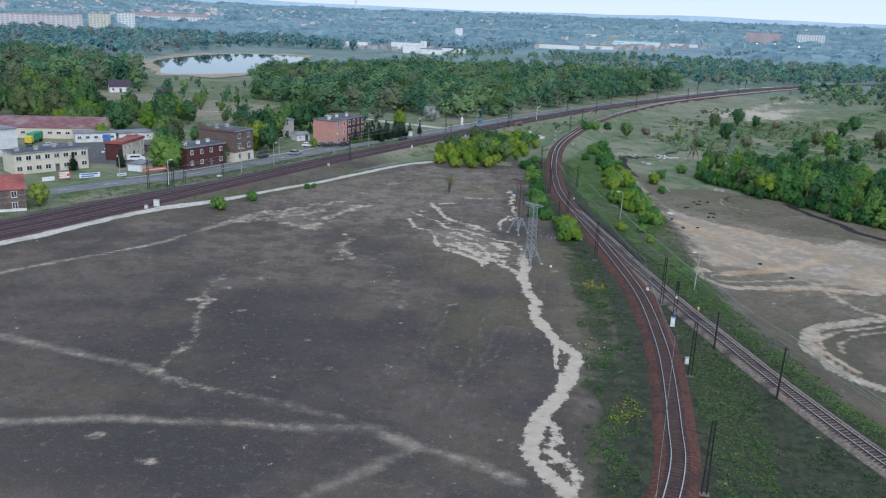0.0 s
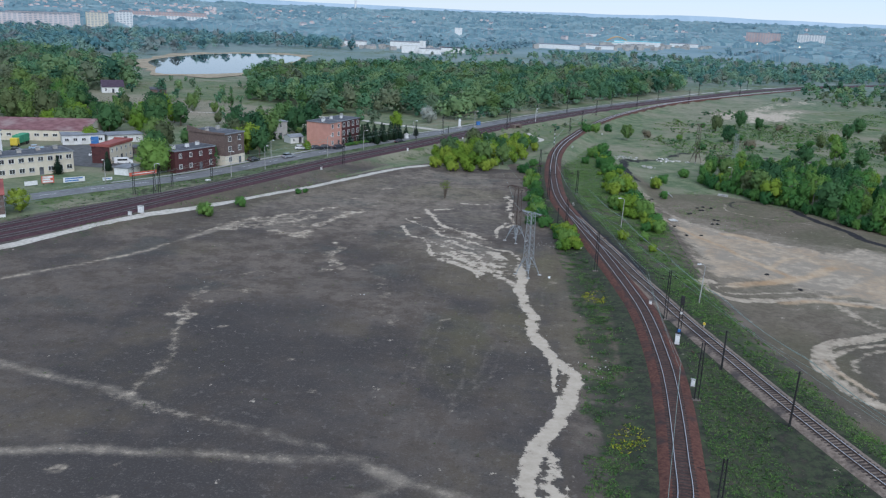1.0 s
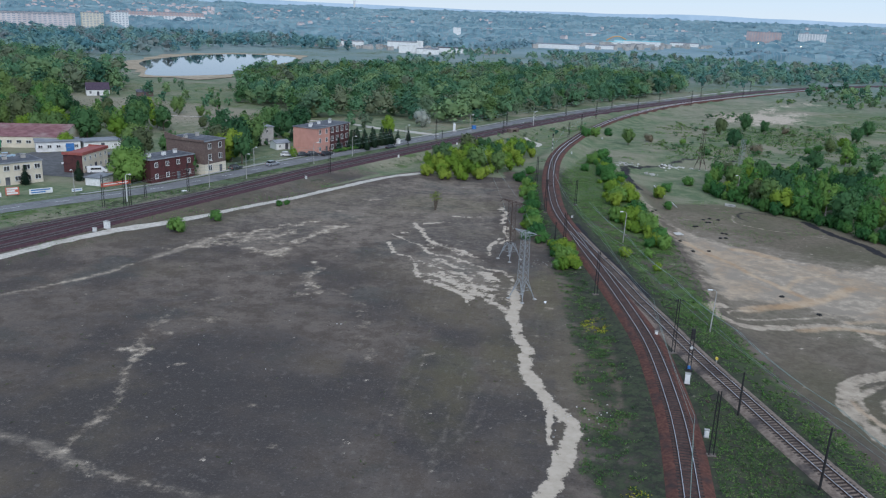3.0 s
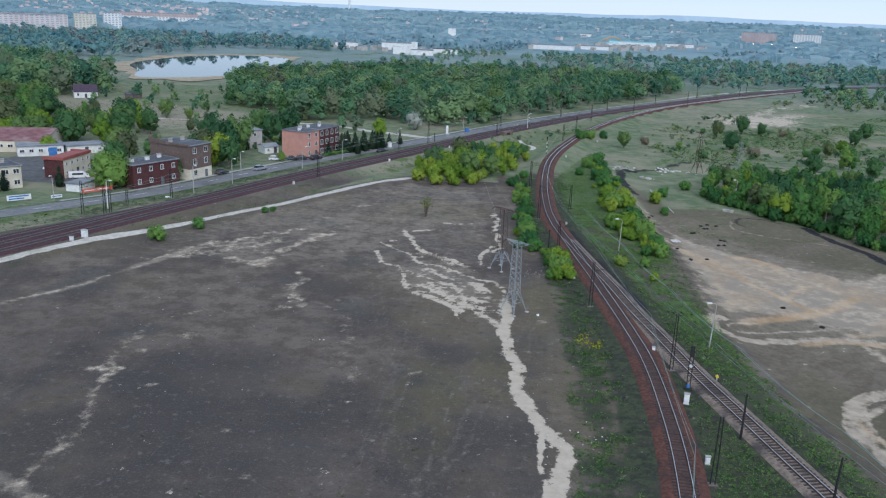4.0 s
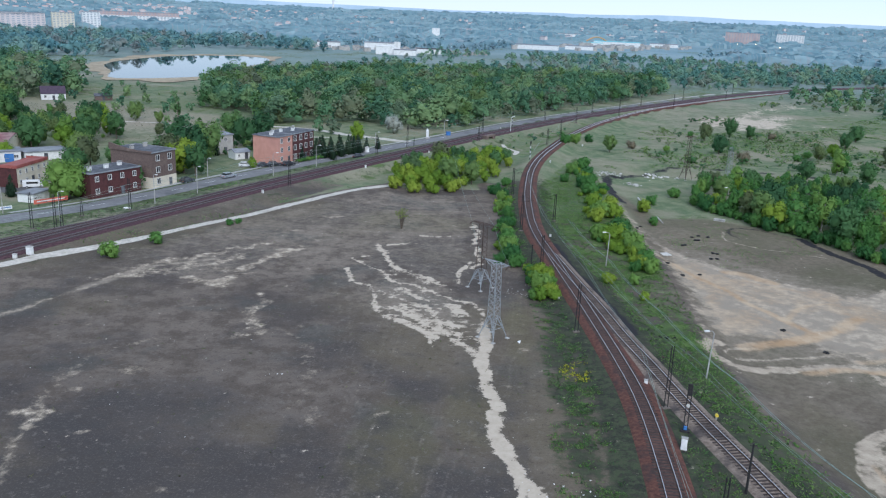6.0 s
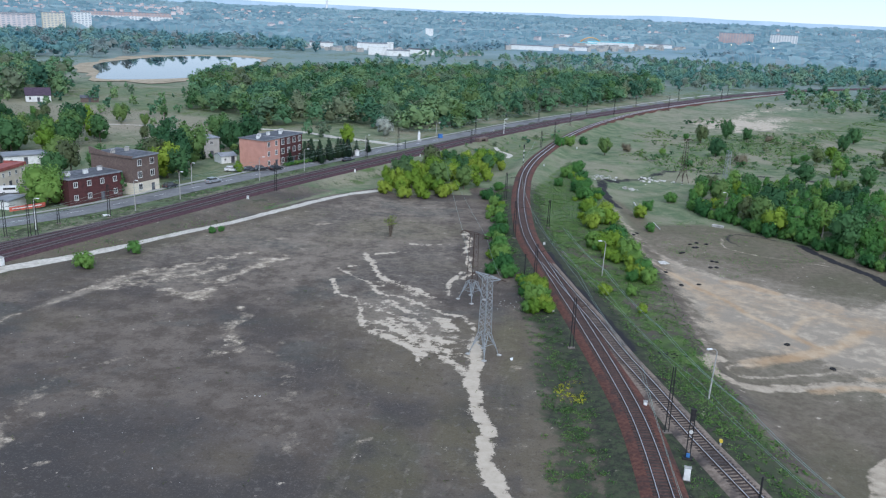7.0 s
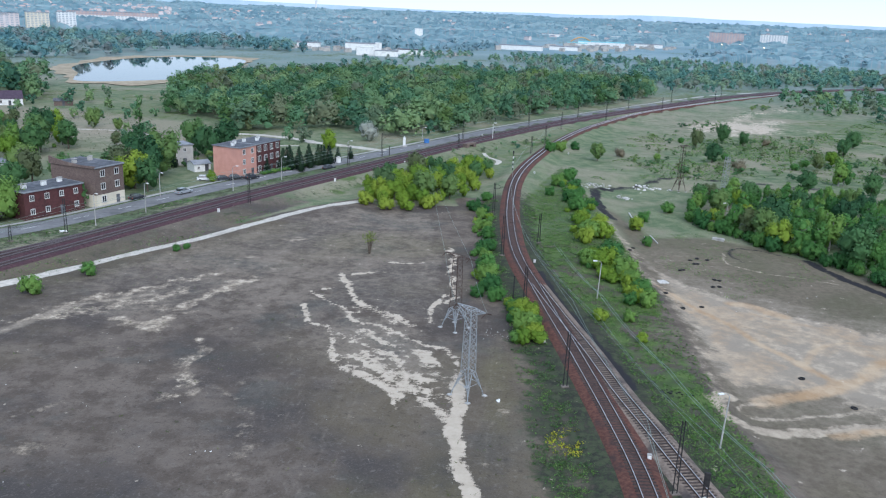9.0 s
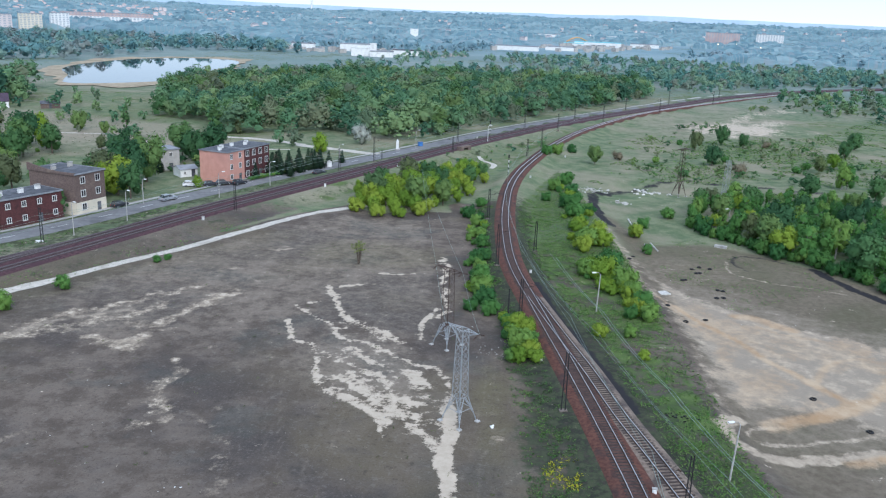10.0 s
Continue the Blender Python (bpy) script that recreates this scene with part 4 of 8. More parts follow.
ribbon_ground("gravel_path", [(-140, 55), (-117, 100), (-100.3, 131.5), (-95.3, 142.5), (-87.5, 161.5), (-81.8, 171.5), (-75.0, 182.5), (-66.0, 199), (-59, 210), (-50.8, 226.5), (-42.8, 241.8), (-35.7, 250.5), (-28.5, 257)], 2.3, 0.06, M_PATH,
              "pale gravel path along the edge of the field", "path", 0.5)
ribbon_ground("underpass_path", [(-4, 342), (-2, 334), (2, 327), (1, 320)], 1.6, 0.06, M_PATH, "pale dirt path out of the railway underpass", "path", 0.6)
ribbon_ground("dirt_lane", [(-106, 358), (-90, 357), (-77, 353), (-66, 346), (-55, 342), (-44, 338), (-35, 333)], 4.2, 0.07, M_PATH, "worn dirt lane joining the road", "lane", 1.2)
ribbon_ground("meadow_path", [(-170, 345), (-140, 350), (-118, 335), (-100, 330), (-70, 337)], 1.8, 0.06, M_PATH, "thin sandy path across the dry meadow", "path", 0.8)
road = ribbon_ground("road", ROAD, 7.0, 0.10, M_ASPHALT, "grey asphalt road beside the railway", "road", 0.25)
ribbon_ground("pavement", [tuple(p) for p in offset_line(LINE_R, -5.2)[::6]][4:34], 1.8, 0.16, M_CONC, "narrow concrete pavement along the road", "pavement", 0.1)
for u in (-0.06,):
    L = LINE_R[4:70]
    bmk = bmesh.new()
    for i in range(0, len(L) - 1, 3):
        a, b = Vector((*L[i], 0)), Vector((*L[i + 1], 0))
        nrm = Vector(((b - a).y, -(b - a).x, 0)).normalized() * 0.08
        vs = [bmk.verts.new((p.x, p.y, gz(p.x, p.y) + 0.115)) for p in (a - nrm, a + nrm, b + nrm, b - nrm)]
        bmk.faces.new(vs)
    part("lane_marking", bmk, M_WHITE, road, "worn white dashes")

yard = bmesh.new()
cells = {}
for i in range(19):
    for j in range(19):
        x, y = -166 + 48 * i / 18, 206 + 48 * j / 18
        cells[i, j] = yard.verts.new((x, y, gz(x, y) + 0.05)) if depth_in(np.array([x]), np.array([y]), [(-166, 222), (-156, 206), (-136, 214), (-122, 219), (-120, 243), (-140, 254), (-158, 246)])[0] > -2 else None
for i in range(18):
    for j in range(18):
        c = [cells[i, j], cells[i + 1, j], cells[i + 1, j + 1], cells[i, j + 1]]
        if all(c):
            yard.faces.new(c)
tagged(part("yard", yard, M_YARD), "grey asphalt works yard between the halls", "yard", kind="structure")


# ---- railway ----
def rail_profile():
    return [(-0.075, 0.0), (-0.02, 0.03), (-0.035, 0.12), (-0.035, 0.16), (0.035, 0.16), (0.035, 0.12), (0.02, 0.03), (0.075, 0.0)]


sleeper_bm = bmesh.new()
add_box(sleeper_bm, -1.3, 1.3, -0.125, 0.125, -0.10, 0.06, 0.02)
sleeper_me = bpy.data.meshes.new("sleeper")
sleeper_bm.to_mesh(sleeper_me)
sleeper_bm.free()
sleeper_me.materials.append(M_SLEEPER)


def railway_track(line, label, ballast_mat, sleeper_mesh, near, width=3.9, lift=0.0, rail_mat=None, fill=False):
    """Ballast body with two rails and its sleepers; those of the near stretch are single pieces."""
    L = smooth_line([tuple(p) for p in line], 1.5)
    zs = bed(L[:, 1]) + lift
    w = width / 2
    track = link("railway_track", sweep("railway_track", L, zs, [(-w - .7, -0.45), (-w, 0.10), (-w * .72, 0.30), (-1.32, 0.33), (0, 0.31), (1.32, 0.33), (w * .72, 0.30), (w, 0.10), (w + .7, -0.45)], ballast_mat))
    tagged(track, label, "railway track", kind="structure")
    if fill:
        link("cinder_fill", sweep("cinder_fill", L, zs, [(-1.25, 0.325), (-0.9, 0.352), (0, 0.36), (0.9, 0.352), (1.25, 0.325)], M_CINDER), track, "dark oily cinders between the rails")
    for side in (-0.7525, 0.7525):
        R = offset_line(L, side)
        rail = link("rail", sweep("rail", R, zs + 0.37, rail_profile(), rail_mat or M_RAIL), track, "steel rail")
        foot = sweep("rail_foot", R, zs + 0.355, [(-0.10, 0.0), (-0.09, 0.03), (-0.04, 0.06), (-0.04, 0.12)], M_RUST)
        link("rail_web", foot, rail)
    S = smooth_line([tuple(p) for p in line], 0.62)
    t = np.gradient(S, axis=0)
    ang = np.arctan2(t[:, 1], t[:, 0]) - math.pi / 2
    rest_v, rest_f, count = [], [], 0
    corners = np.array([(-1.3, -.125, -.1), (1.3, -.125, -.1), (1.3, .125, -.1), (-1.3, .125, -.1), (-1.3, -.125, .06), (1.3, -.125, .06), (1.3, .125, .06), (-1.3, .125, .06)])
    faces = np.array([(4, 5, 6, 7), (0, 1, 5, 4), (1, 2, 6, 5), (2, 3, 7, 6), (3, 0, 4, 7)])
    for i in range(len(S)):
        x, y, a = S[i, 0], S[i, 1], ang[i] + random.uniform(-.02, .02)
        z = float(bed(y)) + lift + 0.31
        if near[0] < y < near[1] and count < 290:
            ob = link("sleeper", sleeper_mesh, track)
            ob.matrix_world = pose(x, y, z, 0, 0, math.degrees(a))
            count += 1
        elif 40 < y < 420:
            c, s = math.cos(a), math.sin(a)
            rest_f.append(faces + 8 * len(rest_v))
            rest_v.append(np.stack([corners[:, 0] * c - corners[:, 1] * s + x, corners[:, 0] * s + corners[:, 1] * c + y, corners[:, 2] + z], 1))
    if rest_v:
        tagged(link("sleepers", mesh_np("sleepers", np.vstack(rest_v), np.vstack(rest_f), sleeper_mesh.materials[0]), track), kind="stuff")
    return track


railway_track(TRACK_A, "single curved railway track on rust-red ballast", M_BALLAST_RED, sleeper_me, (62, 205), 4.7, fill=True)
railway_track(TRACK_B, "branch railway track on grey-brown ballast joining the curve", M_BALLAST_GREY, sleeper_me, (60, 186), 4.2, -0.02)
main_line = smooth_line(MAIN, 6)
railway_track(offset_line(main_line, 2.2), "main line railway track on dark purple-brown ballast", M_BALLAST_PURPLE, sleeper_me, (150, 235), 4.4, 0.01, M_RAIL_DULL)
railway_track(offset_line(main_line, -2.2), "second main line track on dark purple-brown ballast", M_BALLAST_PURPLE, sleeper_me, (150, 235), 4.4, 0.0, M_RAIL_DULL)
siding = np.array([p + np.array([-0.9, 0.42]) * (2.2 + 4.6 * float(1 - sstep(150, 215, p[1]))) for p in main_line if 60 < p[1] < 222])
railway_track(siding, "old siding track beside the main line", M_BALLAST_PURPLE, sleeper_me, (150, 200), 4.0, -0.03, M_RAIL_DULL)

# ---- pond ----
POND = [(-286, 588), (-318, 640), (-332, 700), (-327, 790), (-288, 834), (-249, 822), (-228, 760), (-222, 683), (-215, 600), (-218, 570), (-242, 540), (-262, 538)]
PL = smooth_line(POND + POND[:1], 8)
bmw = bmesh.new()
bmw.faces.new([bmw.verts.new((x, y, 0.35)) for x, y in PL[:-1]])
tagged(part("water", bmw, M_WATER), "still pond reflecting the pale sky", "pond", kind="structure")
bmr = bmesh.new()
centre = PL.mean(axis=0)
rim = []
for i, (x, y) in enumerate(PL[:-1]):
    d = np.array([x, y]) - centre
    w = 1.12 + 0.10 * math.sin(i * 0.37) + 0.05 * math.sin(i * 1.3) + (0.12 if y > 640 and x < -300 else 0.0)
    rim.append((bmr.verts.new((x - d[0] * .01, y - d[1] * .01, 0.30)), bmr.verts.new((*(centre + d * 1.03), 0.75)), bmr.verts.new((*(centre + d * w), 0.35))))
for a, b in zip(rim, rim[1:] + rim[:1]):
    for k in (0, 1):
        bmr.faces.new((a[k], b[k], b[k + 1], a[k + 1]))
tagged(part("reed_bank", bmr, M_REED), "belt of dry beige reeds round the pond", "reed bank", kind="structure")

# ---- glowing hill backdrop ----
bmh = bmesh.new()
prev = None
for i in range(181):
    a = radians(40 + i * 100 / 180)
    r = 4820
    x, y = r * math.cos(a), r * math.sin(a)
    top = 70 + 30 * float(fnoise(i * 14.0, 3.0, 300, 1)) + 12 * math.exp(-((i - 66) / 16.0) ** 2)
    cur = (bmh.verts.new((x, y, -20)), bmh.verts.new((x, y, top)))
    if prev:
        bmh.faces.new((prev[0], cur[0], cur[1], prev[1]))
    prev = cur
tagged(part("backdrop", bmh, M_HILLS), "glowing backdrop strip of far hills in painted haze blue", "hills", kind="structure")


# ---- trees ----
G5 = (1 + 5 ** 0.5) / 2
ICO = np.array([(-1, G5, 0), (1, G5, 0), (-1, -G5, 0), (1, -G5, 0), (0, -1, G5), (0, 1, G5), (0, -1, -G5), (0, 1, -G5), (G5, 0, -1), (G5, 0, 1), (-G5, 0, -1), (-G5, 0, 1)]) / math.sqrt(1 + G5 * G5)
ICO_FACES = np.array([f for f in ((a, b, c) for a in range(12) for b in range(a) for c in range(b)) if all(np.linalg.norm(ICO[a] - ICO[b]) < 1.1 for a, b in ((f[0], f[1]), (f[1], f[2]), (f[0], f[2])))])
ICO_FACES = np.array([f if np.dot(np.cross(ICO[f[1]] - ICO[f[0]], ICO[f[2]] - ICO[f[0]]), ICO[f[0]]) > 0 else f[::-1] for f in ICO_FACES])


def crown_arrays(n, height, radius, leaf, seed, base=0.25, blobs=7, tall=False, cone=False, lobe=1.0, cores=1):
    """A crown of rounded lobes that fill an egg-shaped outline: leaf clumps on the skin of each lobe over its shaded inner mass. Corners, three-sided faces, normals."""
    r = np.random.RandomState(seed)
    zc = height * (base + (1 - base) * 0.46)
    half = height * (1 - base) / 2
    egg = np.array([radius, radius, half])
    C = []
    for i in range(blobs):
        u = (i + r.rand()) / blobs * 1.86 - 0.93
        a = i * 2.39996 + r.rand() * 0.9
        if cone:
            f, size = 0.05 * r.rand(), 1.0 - 0.44 * (u + 1)
        else:
            f = math.sqrt(max(0.0, 1 - u * u)) * (0.42 + 0.42 * r.rand())
            size = (0.26 + 0.26 * r.rand()) * lobe
        C.append((math.cos(a) * f * radius, math.sin(a) * f * radius, zc + u * half * (0.92 if cone else 0.74), max(0.14, size) * radius))
    if not cone:
        C.append((0, 0, zc, radius * 0.62))
    C = np.array(C)
    squat = np.array([1, 1, 1.5 if tall else 1.15])
    share = C[:, 3] ** 2
    pick = r.choice(len(C), n, p=share / share.sum())
    d = r.normal(size=(n, 3))
    d /= np.linalg.norm(d, axis=1)[:, None]
    d[:, 2] = np.where(d[:, 2] < -0.35, -d[:, 2], d[:, 2])
    rad = C[pick, 3] * (0.60 + 0.46 * r.rand(n) + 0.35 * (r.rand(n) > 0.85) * r.rand(n))
    P = C[pick, :3] + d * rad[:, None] * squat
    nrm = d + 0.55 * r.normal(size=(n, 3))
    nrm /= np.linalg.norm(nrm, axis=1)[:, None]
    u = np.cross(nrm, r.normal(size=(n, 3)))
    u /= np.linalg.norm(u, axis=1)[:, None]
    v = np.cross(nrm, u)
    s = (leaf * (0.55 + 0.9 * r.rand(n)))[:, None]
    k = (0.55 + 0.4 * r.rand(n))[:, None]
    V = np.stack([P - u * s - v * s * k * .6, P + u * s * .9 - v * s * k * .6 + nrm * s * .2, P + v * s * (k + .3) - nrm * s * .15], 1).reshape(-1, 3)
    V[:, 2] = np.maximum(V[:, 2], 0.05)
    out = 0.30 * d + 0.75 * (P - np.array([0, 0, zc])) / egg + np.array([0, 0, 0.25]) + 0.18 * r.normal(size=(n, 3))
    out /= np.linalg.norm(out, axis=1)[:, None]
    N = np.repeat(out, 3, axis=0)
    T = ICO_FACES.ravel()
    for cx, cy, cz, cr in C[::cores]:
        lump = 0.50 + 0.28 * r.rand(12)
        K = ICO * (cr * lump)[:, None] * squat + np.array([cx, cy, cz])
        V = np.vstack([V, np.maximum(K[T], [-1e3, -1e3, 0.02])])
        out = 0.3 * ICO + 0.75 * (K - np.array([0, 0, zc])) / egg + np.array([0, 0, 0.1])
        out /= np.linalg.norm(out, axis=1)[:, None]
        N = np.vstack([N, out[T]])
    F = np.arange(len(V)).reshape(-1, 3)
    return V, F, N


def trunk_bm(height, r0, seed, lean=0.03):
    rr = random.Random(seed)
    bm = bmesh.new()
    top = Vector((lean * height * rr.uniform(-1, 1), lean * height * rr.uniform(-1, 1), height * 0.72))
    add_bar(bm, (0, 0, -0.3), top, r0, 6, r0 * 0.35)
    for i in range(5):
        f = rr.uniform(0.35, 0.9)
        p = top * f
        a = rr.uniform(0, 6.283)
        ln = height * rr.uniform(0.16, 0.28)
        add_bar(bm, p, p + Vector((math.cos(a) * ln * .8, math.sin(a) * ln * .8, ln * .75)), r0 * .35, 5, r0 * .1)
    return bm


def tree_proto(name, label, cat, group, height, radius, leaf, n, seed, leaf_mat, bark, base=0.25, blobs=7, tall=False, cone=False, lobe=1.0):
    ob = root(name, 0, 0, 0)
    tagged(ob, label, cat, group)
    part("trunk", trunk_bm(height, height * 0.022 + 0.03, seed), bark, ob)
    V, F, N = crown_arrays(n, height, radius, leaf, seed, base, blobs, tall, cone, lobe)
    link("crown", mesh_np("crown", V, F, leaf_mat, np.zeros(len(V)), normals=N), ob)
    return ob


used = set()


def plant(proto, x, y, size=1.0, turn=None, squash=1.0):
    """Places a tree or shrub; the first call moves the original."""
    m = pose(x, y, gz(x, y) - 0.05, 0, 0, random.uniform(0, 360) if turn is None else turn)
    if proto.name in used:
        ob = copy_thing(proto, m)
    else:
        used.add(proto.name)
        ob = proto
        ob.matrix_world = m
    ob.scale = (size, size, size * squash)
    return ob


ROUND = [tree_proto("deciduous_tree", "leafy green deciduous tree in spring leaf", "tree", "trees", 10, (3.9, 4.4, 3.5)[i], 0.29, 1350, 11 + i, M_LEAF, M_BARK, (0.10, 0.04, 0.14)[i], (13, 15, 11)[i], i == 2) for i in range(3)]
BIRCH = [tree_proto("young_birch", "slender pale-barked birch with fresh green leaves", "tree", "trees in the thicket", 9, (2.5, 3.0, 2.2)[i], 0.215, 1200, 31 + i, M_LEAF_LUSH, M_BIRCH, (0.06, 0.0, 0.12)[i], 12, i != 1) for i in range(3)]
YELL = [tree_proto("yellow_green_tree", "tree with bright yellow-green fresh leaves", "tree", "fresh leaved trees", 7, (3.0, 2.7, 3.3)[i], 0.19, 1500, 51 + i, M_LEAF_YEL, M_BARK, 0.02, 13) for i in range(3)]
SPRUCE = tree_proto("dark_conifer", "dark green conifer in a garden", "tree", "garden conifers", 7, 1.8, 0.17, 1000, 71, M_NEEDLE, M_BARK, 0.0, 8, cone=True)
SHRUB = [tree_proto("green_shrub", "low dense green shrub", "shrub", "shrubs", 2.9, 1.8, 0.125, 1100, 81 + i, M_LEAF_LUSH, M_BARK, 0.0, 12) for i in range(2)]
SHRUBY = [tree_proto("yellow_green_shrub", "low yellow-green shrub in fresh leaf", "shrub", "shrubs", 2.7, 1.8, 0.12, 1100, 91 + i, M_LEAF_YEL, M_BARK, 0.0, 12) for i in range(2)]
TWIG = tree_proto("bare_thicket", "reddish-brown thicket of bare twigs", "shrub", "bare thickets", 4.0, 3.0, 0.15, 1000, 97, M_TWIG, M_BARK, 0.0, 9)
BROAD = tree_proto("broad_tree", "broad rounded dense green tree beside the brick house", "tree", "trees", 9.6, 6.0, 0.26, 4400, 95, M_LEAF_LUSH, M_BARK, 0.02, 30, lobe=0.8)
POPLAR = tree_proto("narrow_poplar", "tall narrow dark green poplar", "tree", "trees", 11, 1.7, 0.18, 1100, 99, M_LEAF, M_BARK, 0.06, 10, True)
BLOSSOM = tree_proto("blossoming_tree", "rounded tree in white blossom", "tree", "trees", 6, 3.2, 0.17, 1300, 101, M_BLOSSOM, M_BARK, 0.03, 11)


def scatter(poly, n, gap, seed, keep=None):
    """Random plan points in a polygon, no two nearer than gap."""
    r = np.random.RandomState(seed)
    P = np.array(poly, float)
    X, Y = [r.uniform(P[:, k].min(), P[:, k].max(), n * 8) for k in (0, 1)]
    ok = inside(X, Y, poly)
    X, Y = X[ok], Y[ok]
    if keep:
        ok = keep(X, Y)
        X, Y = X[ok], Y[ok]
    cell, out = {}, []
    for x, y in zip(X.tolist(), Y.tolist()):
        i, j = int(x // gap), int(y // gap)
        if any((x - a) ** 2 + (y - b) ** 2 < gap * gap for di in (-1, 0, 1) for dj in (-1, 0, 1) for a, b in cell.get((i + di, j + dj), ())):
            continue
        cell.setdefault((i, j), []).append((x, y))
        out.append((x, y))
        if len(out) == n:
            break
    return out


# thicket beside the sand pit
THICKET = [(52, 262), (55, 251), (63, 238), (71, 229), (77, 219), (83, 208), (96, 197), (114, 190), (135, 215), (120, 262), (106, 282), (92, 296), (72, 290), (58, 282)]
for i, (x, y) in enumerate(scatter(THICKET, 185, 2.9, 5)):
    edge = x * 0.62 + y * 0.78
    p = random.choice(BIRCH + BIRCH + ROUND[:1] + YELL[:1])
    plant(p, x, y, random.uniform(0.75, 1.15) * (0.72 if y > 250 else 1.0))
# low skirt of shrubs along the front of the thicket
for x, y in smooth_line([(52, 259), (56, 249), (64, 236.5), (72, 227), (78, 217), (84, 206), (97, 195), (112, 188)], 2.6):
    plant(random.choice(SHRUB), x + random.uniform(-.8, .8), y + random.uniform(-.4, 2.0), random.uniform(.7, 1.5))
# yellow-green clump at the head of the field
for x, y in scatter([(-29, 248), (-20, 245), (-12, 252), (-4, 272), (1, 300), (-6, 312), (-20, 300), (-30, 280), (-33, 262)], 62, 3.0, 6):
    plant(random.choice(YELL + YELL + ROUND[:1]), x, y, random.uniform(0.6, 0.95) * (1.0 if x < -14 else 0.8))
for x, y in ((-31, 250), (-25, 246), (-19.5, 246.5), (-15, 250)):
    plant(random.choice(SHRUBY), x, y, random.uniform(0.9, 1.3))
# shrubs on the bank beside the curve
for x, y, s in ((2.8, 187.6, 1.2), (1.8, 193, 1.3), (1.5, 200, 1.2), (3.6, 183, 1.0), (0.6, 212, 1.1), (1.2, 206, .9), (1.0, 223, 1.0), (-1.1, 242, 1.0), (-2.8, 250, 1.1), (-0.4, 262, .9), (-.5, 232, .8)):
    plant(random.choice(SHRUB), x, y, s)
for x, y, s in ((8.2, 168.8, 1.3), (9.6, 175.8, 1.2), (9.2, 165.5, 1.0), (7.0, 164.8, 1.1), (7.4, 173, 1.4), (10.2, 171, 1.0), (6.2, 178, 1.0)):
    plant(random.choice(SHRUBY[:1] + SHRUB), x, y, s * random.uniform(.6, 1.0))
# shrubs right of the junction
for x, y, s in ((28, 201.5, 1.5), (29.5, 190.5, 1.2), (29.8, 185, 1.1), (27, 185.5, .8), (28.6, 196, 1.2), (25.6, 177, .7)):
    plant(random.choice(SHRUB), x, y, s)
for x, y, s in ((26.7, 211.8, 1.6), (23.6, 207, 1.4), (21.6, 208, 1.3), (25.2, 208.5, 1.5), (24.0, 230, 1.5), (27.2, 230.6, 1.4), (22.6, 226, 1.3), (26.7, 238, 1.4), (23.5, 245, 1.2), (20.8, 176, .8), (26.2, 168, .6)):
    plant(random.choice(SHRUBY + SHRUB[:1]), x, y, s)
for x, y, s in ((23.1, 256, 1.4), (23.3, 266, 1.5), (23.9, 280, 1.5), (27, 262, 1.0), (20, 290, 1.3), (24, 300, 1.4), (17, 275, .9), (37, 231, .8), (36.2, 246, .9), (40, 255, 1.0), (48, 266, 1.1)):
    plant(random.choice(SHRUB), x, y, s)
plant(random.choice(YELL), 36.6, 244.5, 0.55)
# the ragged thicket filling up between the larger shrubs
for x, y in scatter([(20.5, 214), (24, 216), (28, 213), (30.5, 190), (30.8, 183), (28, 184), (26, 196), (22, 203)], 26, 1.5, 61):
    plant(random.choice(SHRUB[:1] + SHRUBY + SHRUBY), x, y, random.uniform(.45, 1.0), squash=random.uniform(.75, 1.1))
for x, y in scatter([(21, 222), (28, 222), (27.5, 246), (26, 300), (21, 300), (20, 250)], 26, 2.2, 62):
    plant(random.choice(SHRUB + SHRUBY), x, y, random.uniform(.5, 1.15), squash=random.uniform(.75, 1.1))
for x, y in scatter([(5.6, 181), (10.6, 176), (10.4, 163), (7, 162.5), (5.4, 172)], 14, 1.2, 63):
    plant(random.choice(SHRUB[:1] + SHRUBY), x, y, random.uniform(.5, .95), squash=random.uniform(.8, 1.15))
for x, y in scatter([(-.5, 185), (3.6, 181), (3.0, 215), (.5, 252), (-4.5, 255), (-2, 225)], 22, 1.6, 64):
    plant(random.choice(SHRUB + SHRUBY[:1]), x, y, random.uniform(.4, .9), squash=random.uniform(.8, 1.1))
# lone tree and low shrubs on the field
sapling = tagged(root("young_tree", 0, 0, 0), "thin young tree, nearly bare, with sparse yellow-green leaves", "tree")
stems = bmesh.new()
rs = random.Random(8)
for k in range(9):
    a, ln = rs.uniform(0, 6.28), rs.uniform(2.6, 4.3)
    top = Vector((math.cos(a) * ln * .22, math.sin(a) * ln * .22, ln))
    add_bar(stems, (math.cos(a) * .12, math.sin(a) * .12, -.2), top, .09, 5, .02)
    for m in range(3):
        p, b = top * rs.uniform(.4, .8), rs.uniform(0, 6.28)
        add_bar(stems, p, p + Vector((math.cos(b) * .6, math.sin(b) * .6, .9)), .03, 4, .012)
part("trunk", stems, M_BARK, sapling, "several dark bare stems")
V, F, N = crown_arrays(420, 4.9, 1.7, 0.11, 203, 0.38, 9)
link("crown", mesh_np("crown", V[:1260], F[:420], M_SPARSE, np.zeros(1260), normals=N[:1260]), sapling)
plant(sapling, -22.4, 206.5)
for x, y, s in ((-72.8, 171.2, 1.15), (-68.8, 182.5, .9), (-59.8, 200, .55), (-58.6, 202, .45)):
    plant(SHRUB[0], x, y, s)
